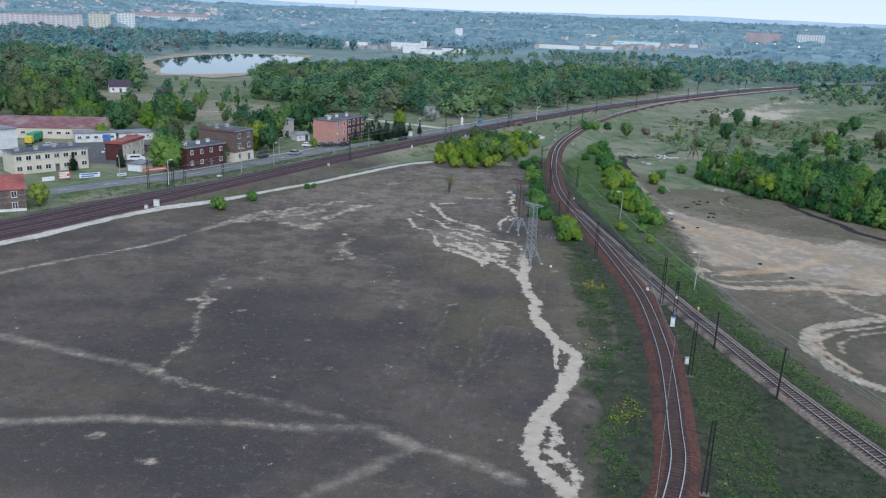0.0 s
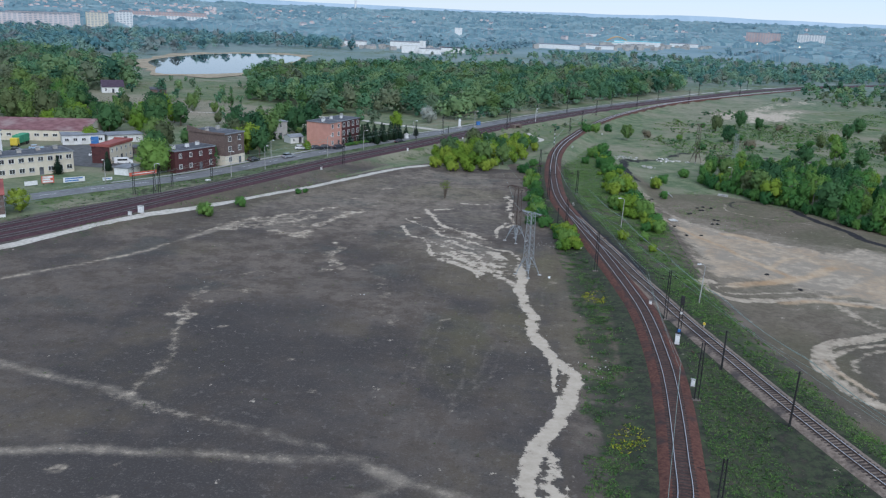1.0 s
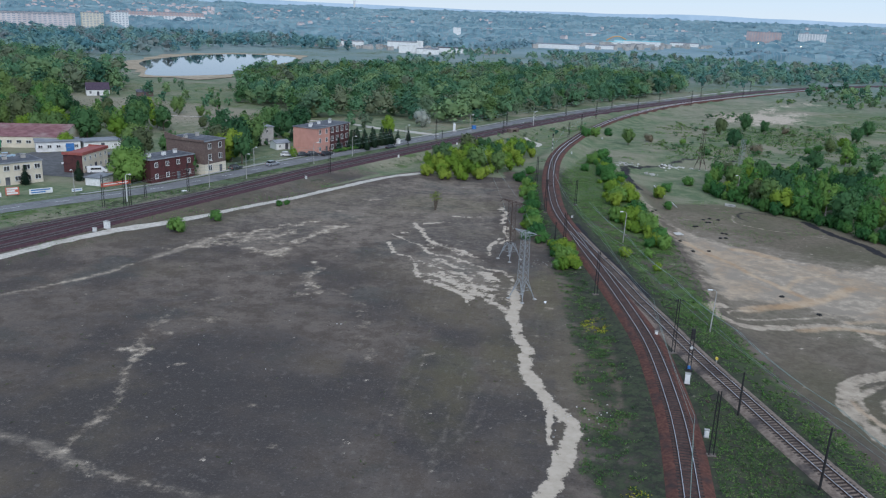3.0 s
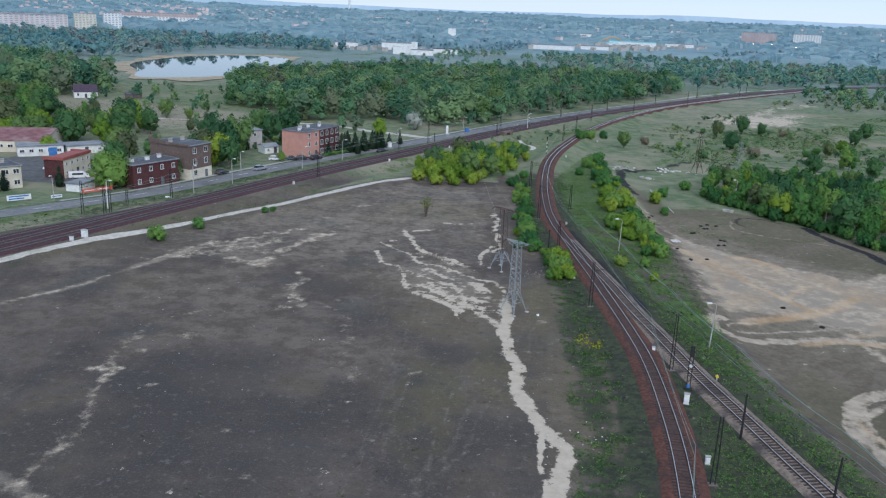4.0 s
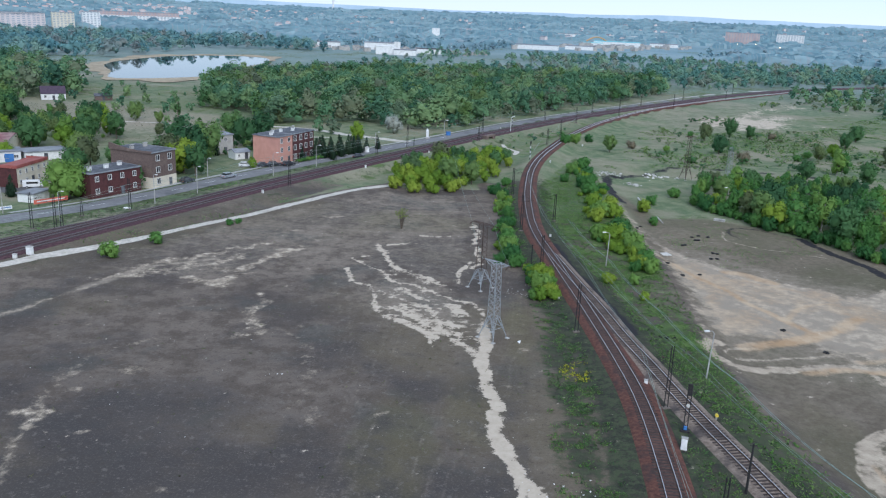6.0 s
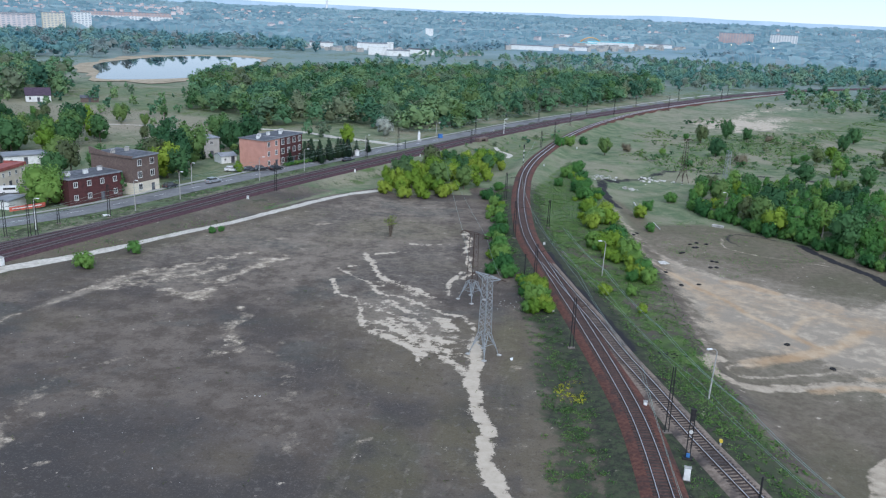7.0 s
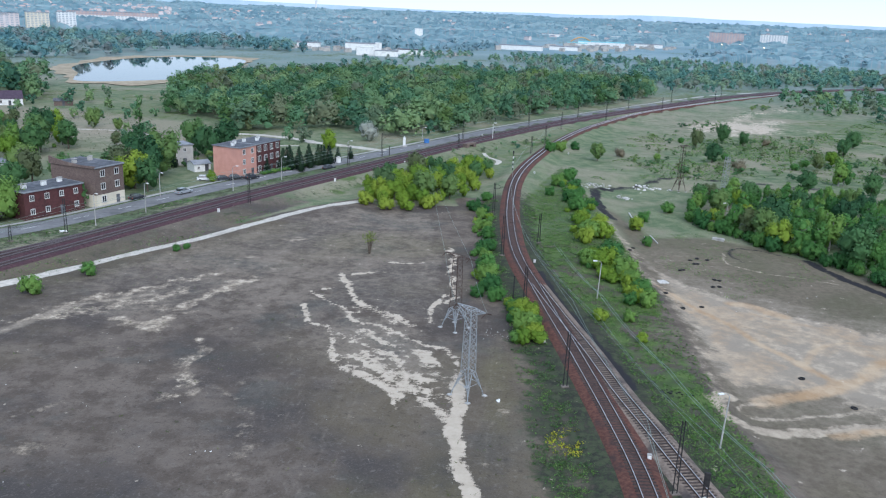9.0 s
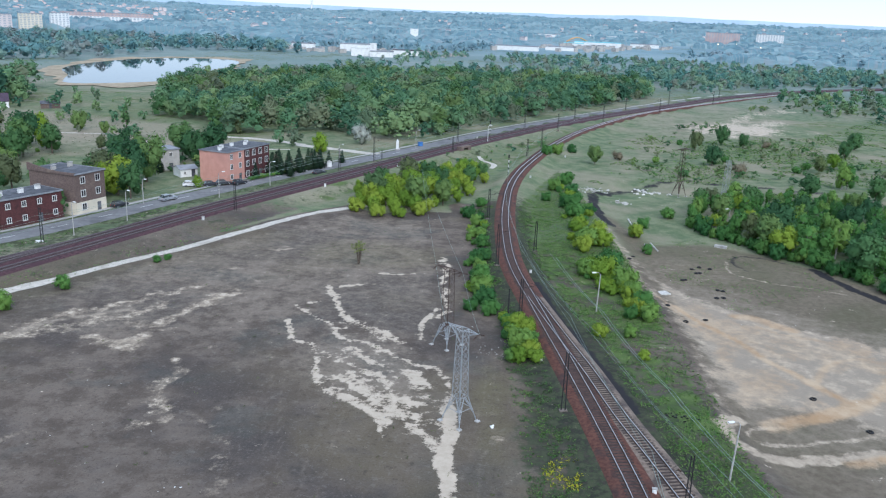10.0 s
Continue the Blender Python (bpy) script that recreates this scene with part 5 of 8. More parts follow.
# garden and street trees by the houses
for p, x, y, s in ((BROAD, -105.8, 214.8, 1.0), (ROUND[1], -96, 266, 1.35), (ROUND[0], -93, 271, 1.4), (ROUND[2], -99.5, 257, 1.0), (YELL[0], -92.5, 253, 1.6), (BIRCH[2], -101, 270, 1.1), (YELL[0], -112.5, 163.3, .9), (ROUND[2], -87.6, 249.5, 1.0), (YELL[2], -96.5, 249, 1.2), (ROUND[1], -98, 256, 1.2), (YELL[1], -76.5, 266, .55), (ROUND[0], -101, 262, .95), (POPLAR, -93.8, 229, .62), (POPLAR, -139, 358, 1.0),
                   (YELL[1], -58, 331, 1.15), (ROUND[0], -99, 312, 1.2), (ROUND[1], -93, 306, 1.1), (ROUND[2], -88, 312, 1.2), (ROUND[0], -107, 255, .8), (SPRUCE, -129, 205, .85), (SPRUCE, -119, 213, .9), (SPRUCE, -109, 270, .9), (ROUND[1], -118, 240, .9),
                   (BLOSSOM, -48, 356, 1.2), (BLOSSOM, -205, 330, 1.3), (YELL[2], -150, 258, .8), (ROUND[2], -120, 252, 1.0), (ROUND[1], -128, 262, 1.0), (ROUND[0], -112, 252, .9), (ROUND[2], -138, 212, .5)):
    plant(p, x, y, s)
for x, y, s in ((-59, 293, 1.0), (-56.5, 297, .9), (-53, 301, 1.0), (-55, 306, .9), (-50, 308, .8), (-61, 301, .95), (-106, 297, 1.0), (-103, 302, .9), (-95, 285, .8), (-88, 301, .7), (-62.8, 288.5, 1.1), (-66, 283, .75), (-104, 287, .7), (-47, 314, .7), (-60, 296.5, .9), (-57.5, 301, .8), (-63.5, 296, 1.0), (-52, 305, .9), (-98, 301, .8), (-108, 291, .9), (-65.0, 297.5, .9), (-62, 293.5, 1.15), (-58, 290.5, .9), (-60.5, 289.5, 1.0), (-56, 294.5, 1.05), (-54.5, 299.5, 1.1), (-51.5, 302.5, .85), (-58.8, 304.5, 1.0), (-53.5, 309.5, .8), (-57, 287.5, .7)):
    plant(SPRUCE, x, y, s)
# meadow trees behind the houses
for x, y in scatter([(-235, 300), (-160, 270), (-140, 275), (-135, 300), (-160, 335), (-185, 358), (-250, 375)], 82, 6.2, 12):
    plant(random.choice(ROUND + YELL[:1] + BIRCH[:1]), x, y, random.uniform(0.45, 0.7) if y > 300 and abs(x + 0.544 * y) < 15 else random.uniform(0.9, 1.5))
for x, y in scatter([(-178, 378), (-130, 350), (-105, 300), (-118, 285), (-140, 300), (-170, 340)], 9, 10, 13):
    plant(random.choice(ROUND + SHRUB), x, y, random.uniform(0.5, 0.9))
# rough ground right of the railway
for x, y in scatter([(28, 318), (60, 320), (110, 320), (150, 300), (190, 360), (150, 420), (100, 420), (60, 380), (35, 345)], 24, 8, 14):
    plant(random.choice(ROUND + SHRUB + SHRUB + [TWIG, TWIG, BLOSSOM]), x, y, random.uniform(0.6, 1.0))
for x, y in scatter([(90, 300), (170, 260), (220, 330), (200, 420), (140, 420)], 14, 10, 15):
    plant(random.choice(ROUND + SHRUB + YELL), x, y, random.uniform(0.45, 0.9))
plant(BIRCH[0], 109, 312, 1.1)
plant(BIRCH[1], 111, 313, .95)
for x, y, s in ((20, 345, 1.3), (24, 350, 1.4), (30, 362, 1.2)):
    plant(SHRUB[1], x, y, s)


def forest(name, label, pts, mat, h0, h1, n, leaf, seed, kinds=6, lobes=8, broad=1.0):
    """Many trees whose number cannot be counted, as one body of leaf clumps and trunks."""
    r = np.random.RandomState(seed)
    protos = [crown_arrays(n, 1.0, (0.40, 0.34, 0.24, 0.44, 0.30, 0.37)[i % 6] + 0.06 * r.rand(), leaf, seed * 10 + i, 0.04, lobes, i % 6 == 2, cores=2) for i in range(kinds)]
    P = np.array(pts)
    Z = ground_z(P[:, 0], P[:, 1])
    VS, FS, TS, NS, off = [], [], [], [], 0
    stem = np.array([(-1, -.6, 0), (1, -.6, 0), (0, 1, 0), (0, 0, 1)])
    for i, (x, y) in enumerate(pts):
        V, F, N = protos[r.randint(kinds)]
        s = h0 + (h1 - h0) * r.rand()
        w = s * broad * (0.85 + 0.35 * r.rand()) * (1.5 if h1 < 5 else 1.0)
        a = r.rand() * 6.283
        c, sn = math.cos(a), math.sin(a)
        W = np.stack([(V[:, 0] * c - V[:, 1] * sn) * w + x, (V[:, 0] * sn + V[:, 1] * c) * w + y, V[:, 2] * s + Z[i]], 1)
        VS.append(W)
        FS.append(F + off)
        W = np.stack([N[:, 0] * c - N[:, 1] * sn, N[:, 0] * sn + N[:, 1] * c, N[:, 2]], 1)
        NS.append(W if broad == 1.0 else W * 0.35 + np.array([0, 0, 0.65]))
        TS.append(np.full(len(W), r.rand()))
        off += len(W)
    ob = link(name, mesh_np(name, np.vstack(VS), np.vstack(FS), mat, np.concatenate(TS), normals=np.vstack(NS)))
    return tagged(ob, label, "woods", kind="stuff")


def off_lines(x, y):
    return (line_dist(x, y, LINE_M) > 13) & (line_dist(x, y, LINE_R) > 9) & (line_dist(x, y, LINE_A) > 12)


WOODS = [(-152, 412), (-127, 398), (-100, 362), (-68, 386), (-48, 366), (-21, 380), (5, 440), (30, 492), (96, 605), (110, 690), (30, 700), (-45, 690), (-115, 650), (-192, 556), (-172, 480)]
forest("mixed_woods", "dense mixed spring woods behind the railway", scatter(WOODS, 760, 6.6, 21, off_lines), M_LEAF_WOODS, 6, 15, 520, 0.036, 22, 9, 8, 1.22)
forest("fresh_woods", "paler fresh-leaved trees among the woods", scatter(WOODS, 130, 11.0, 71, off_lines), M_LEAF, 7, 15, 520, 0.034, 72, 6, 8, 1.15)
forest("pond_woods", "dark trees on the near side of the pond", scatter([(-420, 420), (-300, 400), (-232, 412), (-222, 440), (-262, 500), (-300, 560), (-420, 620), (-520, 520)], 240, 8.0, 23), M_LEAF_WOODS, 8, 17, 400, 0.040, 24, 8, 7, 1.22)
forest("lakeside_woods", "trees beyond the pond", scatter([(-900, 700), (-480, 640), (-360, 720), (-345, 860), (-250, 880), (-180, 900), (-330, 1200), (-900, 1150)], 760, 11, 25, lambda x, y: (x < -360) | (y > 985)), M_LEAF_HAZE_BLUE, 9, 17, 110, 0.072, 26, 6, 4, 1.3)
forest("scrub_woods", "green scrub and trees beside the far main line", scatter([(60, 640), (140, 660), (240, 760), (330, 810), (520, 760), (700, 1000), (420, 1050), (200, 880), (90, 760)], 640, 8, 27, off_lines), M_LEAF_HAZE_MID, 5, 13, 130, 0.064, 28, 6, 4, 1.25)
forest("bank_woods", "green trees on the near side of the far main line", scatter([(165, 590), (230, 680), (330, 770), (460, 720), (600, 620), (420, 520), (260, 560), (200, 500)], 240, 8, 29, off_lines), M_LEAF_WOODS, 3, 11, 150, 0.060, 30, 6, 5, 1.25)


def tree_lines(name, label, poly, n, gap, seed, mat, h0, h1, l0, l1, keep=None):
    """Far rows and blocks of trees whose single crowns run together: long bumpy bodies of foliage."""
    r = np.random.RandomState(seed)
    VS, FS, NS, TS, off = [], [], [], [], 0
    sec = np.array([(-0.5, 0.0), (-0.46, 0.62), (-0.2, 0.95), (0.2, 0.95), (0.46, 0.62), (0.5, 0.0)])
    for x, y in scatter(poly, n, gap, seed, keep):
        length, a = l0 + (l1 - l0) * r.rand() ** 2, r.normal() * 0.55 + 0.12
        k = max(4, int(length / 10))
        u = np.linspace(-length / 2, length / 2, k)
        end = np.clip(1.15 - np.abs(np.linspace(-1, 1, k)) ** 3, 0.2, 1)
        px, py = x + u * math.cos(a), y + u * math.sin(a) + 8 * np.sin(u / 31 + r.rand() * 6)
        hh, ww = (h0 + (h1 - h0) * r.rand()) * end * (0.62 + 0.55 * r.rand(k)), (14 + 16 * r.rand()) * end * (0.7 + 0.5 * r.rand(k))
        V = np.zeros((k, 6, 3))
        V[:, :, 0] = px[:, None] - math.sin(a) * sec[None, :, 0] * ww[:, None]
        V[:, :, 1] = py[:, None] + math.cos(a) * sec[None, :, 0] * ww[:, None]
        V[:, :, 2] = sec[None, :, 1] * hh[:, None] * (0.85 + 0.3 * r.rand(k, 6))
        N = np.zeros((k, 6, 3))
        N[:, :, 0], N[:, :, 1], N[:, :, 2] = -math.sin(a) * sec[None, :, 0], math.cos(a) * sec[None, :, 0], 0.75
        N += 0.22 * r.normal(size=N.shape)
        q2 = (np.arange(k - 1)[:, None] * 6 + np.arange(5)[None]).ravel() + off
        VS.append(V.reshape(-1, 3))
        NS.append((N / np.linalg.norm(N, axis=2)[:, :, None]).reshape(-1, 3))
        FS.append(np.stack([q2, q2 + 6, q2 + 7, q2 + 1], 1))
        TS.append(np.repeat(r.rand() + 0.10 * r.normal(size=k), 6))
        off += 6 * k
    V = np.vstack(VS)
    V[:, 2] += ground_z(V[:, 0], V[:, 1]) - 1
    ob = link(name, mesh_np(name, V, np.vstack(FS), mat, np.concatenate(TS), normals=np.vstack(NS)))
    return tagged(ob, label, "woods", kind="stuff")


OPEN_LAND = [(-60, 1150), (200, 1150), (480, 1900), (420, 2100), (60, 1950)]
forest("belt_of_trees", "belt of trees behind the factory grounds", scatter([(-420, 1150), (-300, 1180), (-60, 1210), (60, 1180), (300, 1330), (800, 1300), (1100, 1500), (500, 1600), (100, 1500), (-250, 1500), (-500, 1400)], 900, 13, 31, lambda x, y: (fnoise(x, y, 160, 2) > 0.44) & ~inside(x, y, OPEN_LAND)), M_LEAF_HAZE_FAR, 6, 13, 30, 0.13, 32, 6, 1, 1.3)
tree_lines("hedgerow_woods", "rows and blocks of trees beyond the works", [(-420, 1250), (60, 1230), (800, 1340), (1500, 1800), (900, 2300), (100, 1900), (-400, 1800), (-600, 1500)], 420, 26, 91, M_LEAF_HAZE_FAR, 8, 14, 40, 150, lambda x, y: (fnoise(x, y, 160, 2) > 0.36) & (depth_in(x, y, OPEN_LAND) < -40))
tree_lines("far_woods", "far woods with distance haze in their colour", [(-2600, 1500), (-900, 1300), (-500, 1600), (200, 1900), (900, 2300), (2300, 2100), (3300, 3400), (0, 4600), (-2900, 3600)], 1500, 34, 92, M_LEAF_HAZE_FAR, 8, 17, 70, 330, lambda x, y: (fnoise(x, y, 260, 0) > 0.34) & (depth_in(x, y, OPEN_LAND) < -90))

forest("plain_trees", "groups of trees on the plain beyond the woods", scatter([(-150, 720), (110, 715), (330, 830), (430, 1060), (120, 1180), (-110, 1090)], 820, 7.5, 65, lambda x, y: off_lines(x, y) & (fnoise(x, y, 70, 3) > 0.45)), M_LEAF_HAZE_MID, 3, 11, 90, 0.078, 66, 6, 3, 1.25)
forest("low_scrub", "low scrub on the rough ground right of the railway", scatter([(26, 325), (60, 312), (110, 315), (200, 280), (320, 420), (330, 640), (190, 600), (150, 560), (120, 500), (70, 430), (45, 390)], 420, 4.6, 35, lambda x, y: off_lines(x, y) & (fnoise(x, y, 45, 0) > 0.49) & ~inside(x, y, [(98, 418), (150, 425), (185, 575), (125, 520)])), M_LEAF, 0.8, 3.2, 130, 0.060, 36, 6, 5, 1.1)
forest("meadow_scrub", "scattered bushes on the meadow before the woods", scatter([(-235, 400), (-150, 330), (-100, 318), (-60, 345), (-100, 350), (-130, 390), (-160, 405), (-175, 470), (-235, 500)], 42, 8, 37), M_LEAF_WOODS, 1.2, 6.5, 220, 0.065, 38, 6, 7)
forest("bank_scrub", "low bushes along the railway banks", scatter([(-28, 316), (-8, 300), (4, 300), (14, 345), (40, 425), (60, 458), (40, 425), (8, 372)], 40, 4, 39, lambda x, y: (line_dist(x, y, LINE_M) > 7) & (line_dist(x, y, LINE_A) > 5)), M_LEAF_WOODS, .8, 2.6, 140, 0.07, 40, 6, 6)

hedge_line = smooth_line([(-66.0, 278.5), (-62.2, 286.5), (-57.5, 295.5), (-52.5, 303)], 0.8)
forest("hedge", "clipped dark green hedge along the pavement", [tuple(p) for p in hedge_line], M_LEAF_LUSH, 1.2, 1.6, 130, 0.09, 67, 4, 5)
forest("garden_bushes", "garden bushes round the grey house", scatter([(-112, 285), (-103, 280), (-92, 287), (-84, 292), (-90, 304), (-106, 306)], 24, 3, 68), M_LEAF, 1.2, 3.2, 200, 0.07, 69, 5, 7)


# ---- low growth ----
def tufts(name, label, cat, pts, mat, s0, s1, blades, seed):
    r = np.random.RandomState(seed)
    P = np.repeat(np.array(pts), blades, axis=0)
    n = len(P)
    s = s0 + (s1 - s0) * r.rand(n)
    P = P + r.normal(size=(n, 2)) * s[:, None] * 0.8
    z = ground_z(P[:, 0], P[:, 1])
    a = r.rand(n) * 6.283
    dx, dy = np.cos(a), np.sin(a)
    lean = r.normal(size=(n, 2)) * 1.0
    flip = lean[:, 0] * dy - lean[:, 1] * dx > 0
    dx, dy = np.where(flip, -dx, dx), np.where(flip, -dy, dy)
    B = np.stack([P[:, 0], P[:, 1], z - 0.03], 1)
    u = np.stack([dx, dy, np.zeros(n)], 1) * (s * 0.5)[:, None]
    t = np.stack([lean[:, 0] * s, lean[:, 1] * s, s * (0.45 + 0.45 * r.rand(n))], 1)
    V = np.stack([B - u, B + u, B + t], 1).reshape(-1, 3)
    return tagged(link(name, mesh_np(name, V, np.arange(3 * n).reshape(n, 3), mat, np.repeat(r.rand(len(pts)), 3 * blades), normals=np.tile((0.0, 0.0, 1.0), (3 * n, 1)))), label, cat, kind="stuff")


def not_track(x, y):
    return (line_dist(x, y, LINE_A) > 3.2) & (line_dist(x, y, LINE_B) > 2.6) & (fnoise(x, y, 11, 2) + 0.5 * (vnoise(x, y, 0.8, 1) - 0.5) > 0.42)


SLOPE = [(7.6, 58), (8.4, 77), (9.2, 104), (8.6, 123), (8.0, 142), (6, 167), (0, 222), (-5, 262), (3, 262), (3.5, 238), (5, 216), (8, 190), (12, 160), (15.5, 130), (16, 108), (15.5, 85), (13, 60)]
MIDG = [(21, 60), (22.8, 90), (23.5, 108), (22, 130), (24, 122), (31, 100), (38, 78), (46, 60), (54, 52), (47, 80), (41, 104), (37, 124), (34, 144), (33.5, 168), (33, 195), (30.5, 237), (27, 290), (20, 300), (9, 262), (9, 240), (12, 212), (16, 190), (20, 172), (24.5, 145), (26, 128), (34, 102), (30, 88), (28, 66)]
tufts("bank_grass", "rough green grass on the railway bank", "grass", scatter(SLOPE, 14000, 0.17, 41, lambda x, y: not_track(x, y) & (fnoise(x, y, 6, 3) + 0.8 * (vnoise(x, y, 0.9, 0) - 0.5) - 0.35 * sstep(5.0, 0.0, depth_in(x, y, SLOPE) + 7.0 * (fnoise(x, y, 8, 2) - 0.5)) > 0.38)), M_GRASSB, 0.08, 0.26, 4, 42)
tufts("bank_weeds", "dark mottled weeds covering the railway bank", "weeds", scatter(SLOPE, 9000, 0.2, 73, lambda x, y: (line_dist(x, y, LINE_A) > 3.4) & (fnoise(x, y, 5, 1) + 1.3 * (vnoise(x, y, 1.1, 2) - 0.5) - 0.45 * sstep(5.0, 0.0, depth_in(x, y, SLOPE) + 8.0 * (fnoise(x, y, 9, 0) - 0.5)) > 0.40)), M_WEED, 0.08, 0.24, 6, 74)
tufts("track_weeds", "dark weeds between the two tracks", "weeds", scatter([(19, 60), (22.0, 90), (22.8, 108), (21.4, 132), (22.2, 132), (26, 118), (31, 100), (38, 78), (46, 55)], 2200, 0.22, 75, lambda x, y: (line_dist(x, y, LINE_A) > 3.2) & (line_dist(x, y, LINE_B) > 2.9) & (fnoise(x, y, 5, 1) + 1.3 * (vnoise(x, y, 1.1, 2) - 0.5) > 0.58)), M_WEED, 0.08, 0.24, 6, 76)
tufts("strip_weeds", "darker weeds among the grass beside the branch track", "weeds", scatter([(54, 52), (47, 80), (41, 104), (37, 124), (34, 144), (33.5, 168), (33, 195), (30.5, 237), (22, 260), (9, 262), (12, 212), (16, 190), (20, 172), (24.5, 145), (26, 128), (34, 102), (44, 70)], 3500, 0.25, 77, lambda x, y: (line_dist(x, y, LINE_A) > 3.4) & (line_dist(x, y, LINE_B) > 3.2) & (fnoise(x, y, 7, 3) + 0.8 * (vnoise(x, y, 1.3, 2) - 0.5) > 0.50)), M_GRASSB, 0.12, 0.34, 5, 78)
tufts("junction_grass", "green grass between the tracks and the sand", "grass", scatter(MIDG, 15000, 0.22, 43, not_track), M_GRASSB, 0.10, 0.26, 4, 44)
tufts("broom_flowers", "bright yellow flowering broom on the bank", "flowers", scatter([(10.5, 92), (16, 92), (16, 78), (10.5, 78)], 70, 0.16, 45, lambda x, y: (np.hypot((x - 13.6) * 1.5, y - 85) < 3.4) & (0.05 + fnoise(x, y, 3, 1) + 0.7 * (vnoise(x, y, .5, 2) - .5) > 0.50)) + scatter([(10.5, 141), (15, 141), (15, 128), (10.5, 128)], 80, 0.16, 46, lambda x, y: (fnoise(x, y, 3, 2) + 0.7 * (vnoise(x, y, .5, 0) - .5) > 0.56) & (np.hypot((x - 12.8) * 1.4, y - 135) < 3.2)), M_FLOWER, 0.14, 0.30, 4, 47)
tufts("field_tufts", "small dull green tufts scattered over the bare field", "tufts", scatter([(-100, 60), (8, 60), (6, 160), (-4, 235), (-40, 235), (-70, 190), (-95, 130)], 300, 1.5, 48), M_DRYTUFT, 0.10, 0.26, 7, 49)
tufts("path_grass", "strip of rough grass beside the gravel path", "grass", scatter([(-108, 132), (-97, 133), (-83, 168), (-66, 198), (-40, 246), (-46, 252), (-70, 203), (-90, 168)], 2600, 0.5, 50, lambda x, y: fnoise(x, y, 9, 1) > 0.47), M_GRASSB, 0.12, 0.34, 3, 51)
tufts("rough_grass", "tall rough grass and weeds on the waste ground", "grass", scatter([(26, 300), (55, 312), (110, 305), (190, 280), (260, 380), (230, 560), (140, 430), (70, 420), (45, 390)], 9000, 0.8, 81, lambda x, y: (line_dist(x, y, LINE_A) > 4) & (fnoise(x, y, 26, 2) + 0.5 * (vnoise(x, y, 5, 1) - 0.5) > 0.47)), M_GRASSB, 0.25, 0.75, 3, 82)
tufts("dry_grass", "clumps of dry grass on the meadow", "grass", scatter([(-250, 425), (-190, 320), (-140, 300), (-104, 296), (-60, 340), (-92, 352), (-118, 388), (-170, 402)], 1500, 1.2, 83, lambda x, y: fnoise(x, y, 22, 1) + 0.5 * (vnoise(x, y, 4, 2) - 0.5) > 0.48), M_DRYTUFT, 0.12, 0.35, 5, 84)
tufts("verge_weeds", "dark weeds on the verge between road and railway", "weeds", scatter([(-150, 130), (-98, 205), (-60, 288), (0, 407), (6, 390), (-36, 315), (-62, 262), (-86, 200), (-108, 150), (-135, 110)], 4000, 0.45, 85, lambda x, y: (line_dist(x, y, LINE_M) > 7.5) & (line_dist(x, y, LINE_R) > 4.2) & (fnoise(x, y, 8, 0) > 0.45)), M_WEED, 0.14, 0.42, 4, 86)
tufts("pit_grass", "thin grass at the edge of the sand pit", "grass", scatter([(36, 240), (50, 246), (66, 236), (72, 214), (60, 205), (48, 196), (41, 196), (38, 215)], 2200, 0.35, 87, lambda x, y: fnoise(x, y, 9, 3) + 0.5 * (vnoise(x, y, 1.5, 2) - 0.5) > 0.52), M_GRASSB, 0.08, 0.26, 3, 88)


# ---- buildings ----
window_cache = {}


def window(parent, x, z, w, h, y=0.0, turn=0.0, frame_mat=None):
    """A window on the local wall plane y = 0 that looks towards -y: frame, mullion and pane."""
    key = (w, h, (frame_mat or M_WHITE).name)
    if key not in window_cache:
        bm = bmesh.new()
        f = 0.10
        add_box(bm, -w / 2, w / 2, -0.05, 0.02, h / 2 - f, h / 2)
        add_box(bm, -w / 2, w / 2, -0.05, 0.02, -h / 2, -h / 2 + f)
        add_box(bm, -w / 2, -w / 2 + f, -0.05, 0.02, -h / 2 + f, h / 2 - f)
        add_box(bm, w / 2 - f, w / 2, -0.05, 0.02, -h / 2 + f, h / 2 - f)
        add_box(bm, -0.04, 0.04, -0.04, 0.02, -h / 2 + f, h / 2 - f)
        me = bpy.data.meshes.new("window_frame")
        bm.to_mesh(me)
        bm.free()
        me.materials.append(frame_mat or M_WHITE)
        bm = bmesh.new()
        add_box(bm, -w / 2 + f, w / 2 - f, -0.015, 0.015, -h / 2 + f, h / 2 - f)
        pm = bpy.data.meshes.new("pane")
        bm.to_mesh(pm)
        bm.free()
        pm.materials.append(M_GLASS)
        bm = bmesh.new()
        add_box(bm, -w / 2 - .05, w / 2 + .05, -0.14, 0.02, -h / 2 - 0.07, -h / 2 - 0.005)
        sm = bpy.data.meshes.new("window_sill")
        bm.to_mesh(sm)
        bm.free()
        sm.materials.append(M_CONC)
        window_cache[key] = (me, pm, sm)
    me, pm, sm = window_cache[key]
    ob = link("window", me, parent)
    ob.matrix_local = pose(0, 0, 0, 0, 0, turn) @ pose(x, y - 0.012, z)
    link("pane", pm, ob)
    link("window_sill", sm, ob)
    return ob


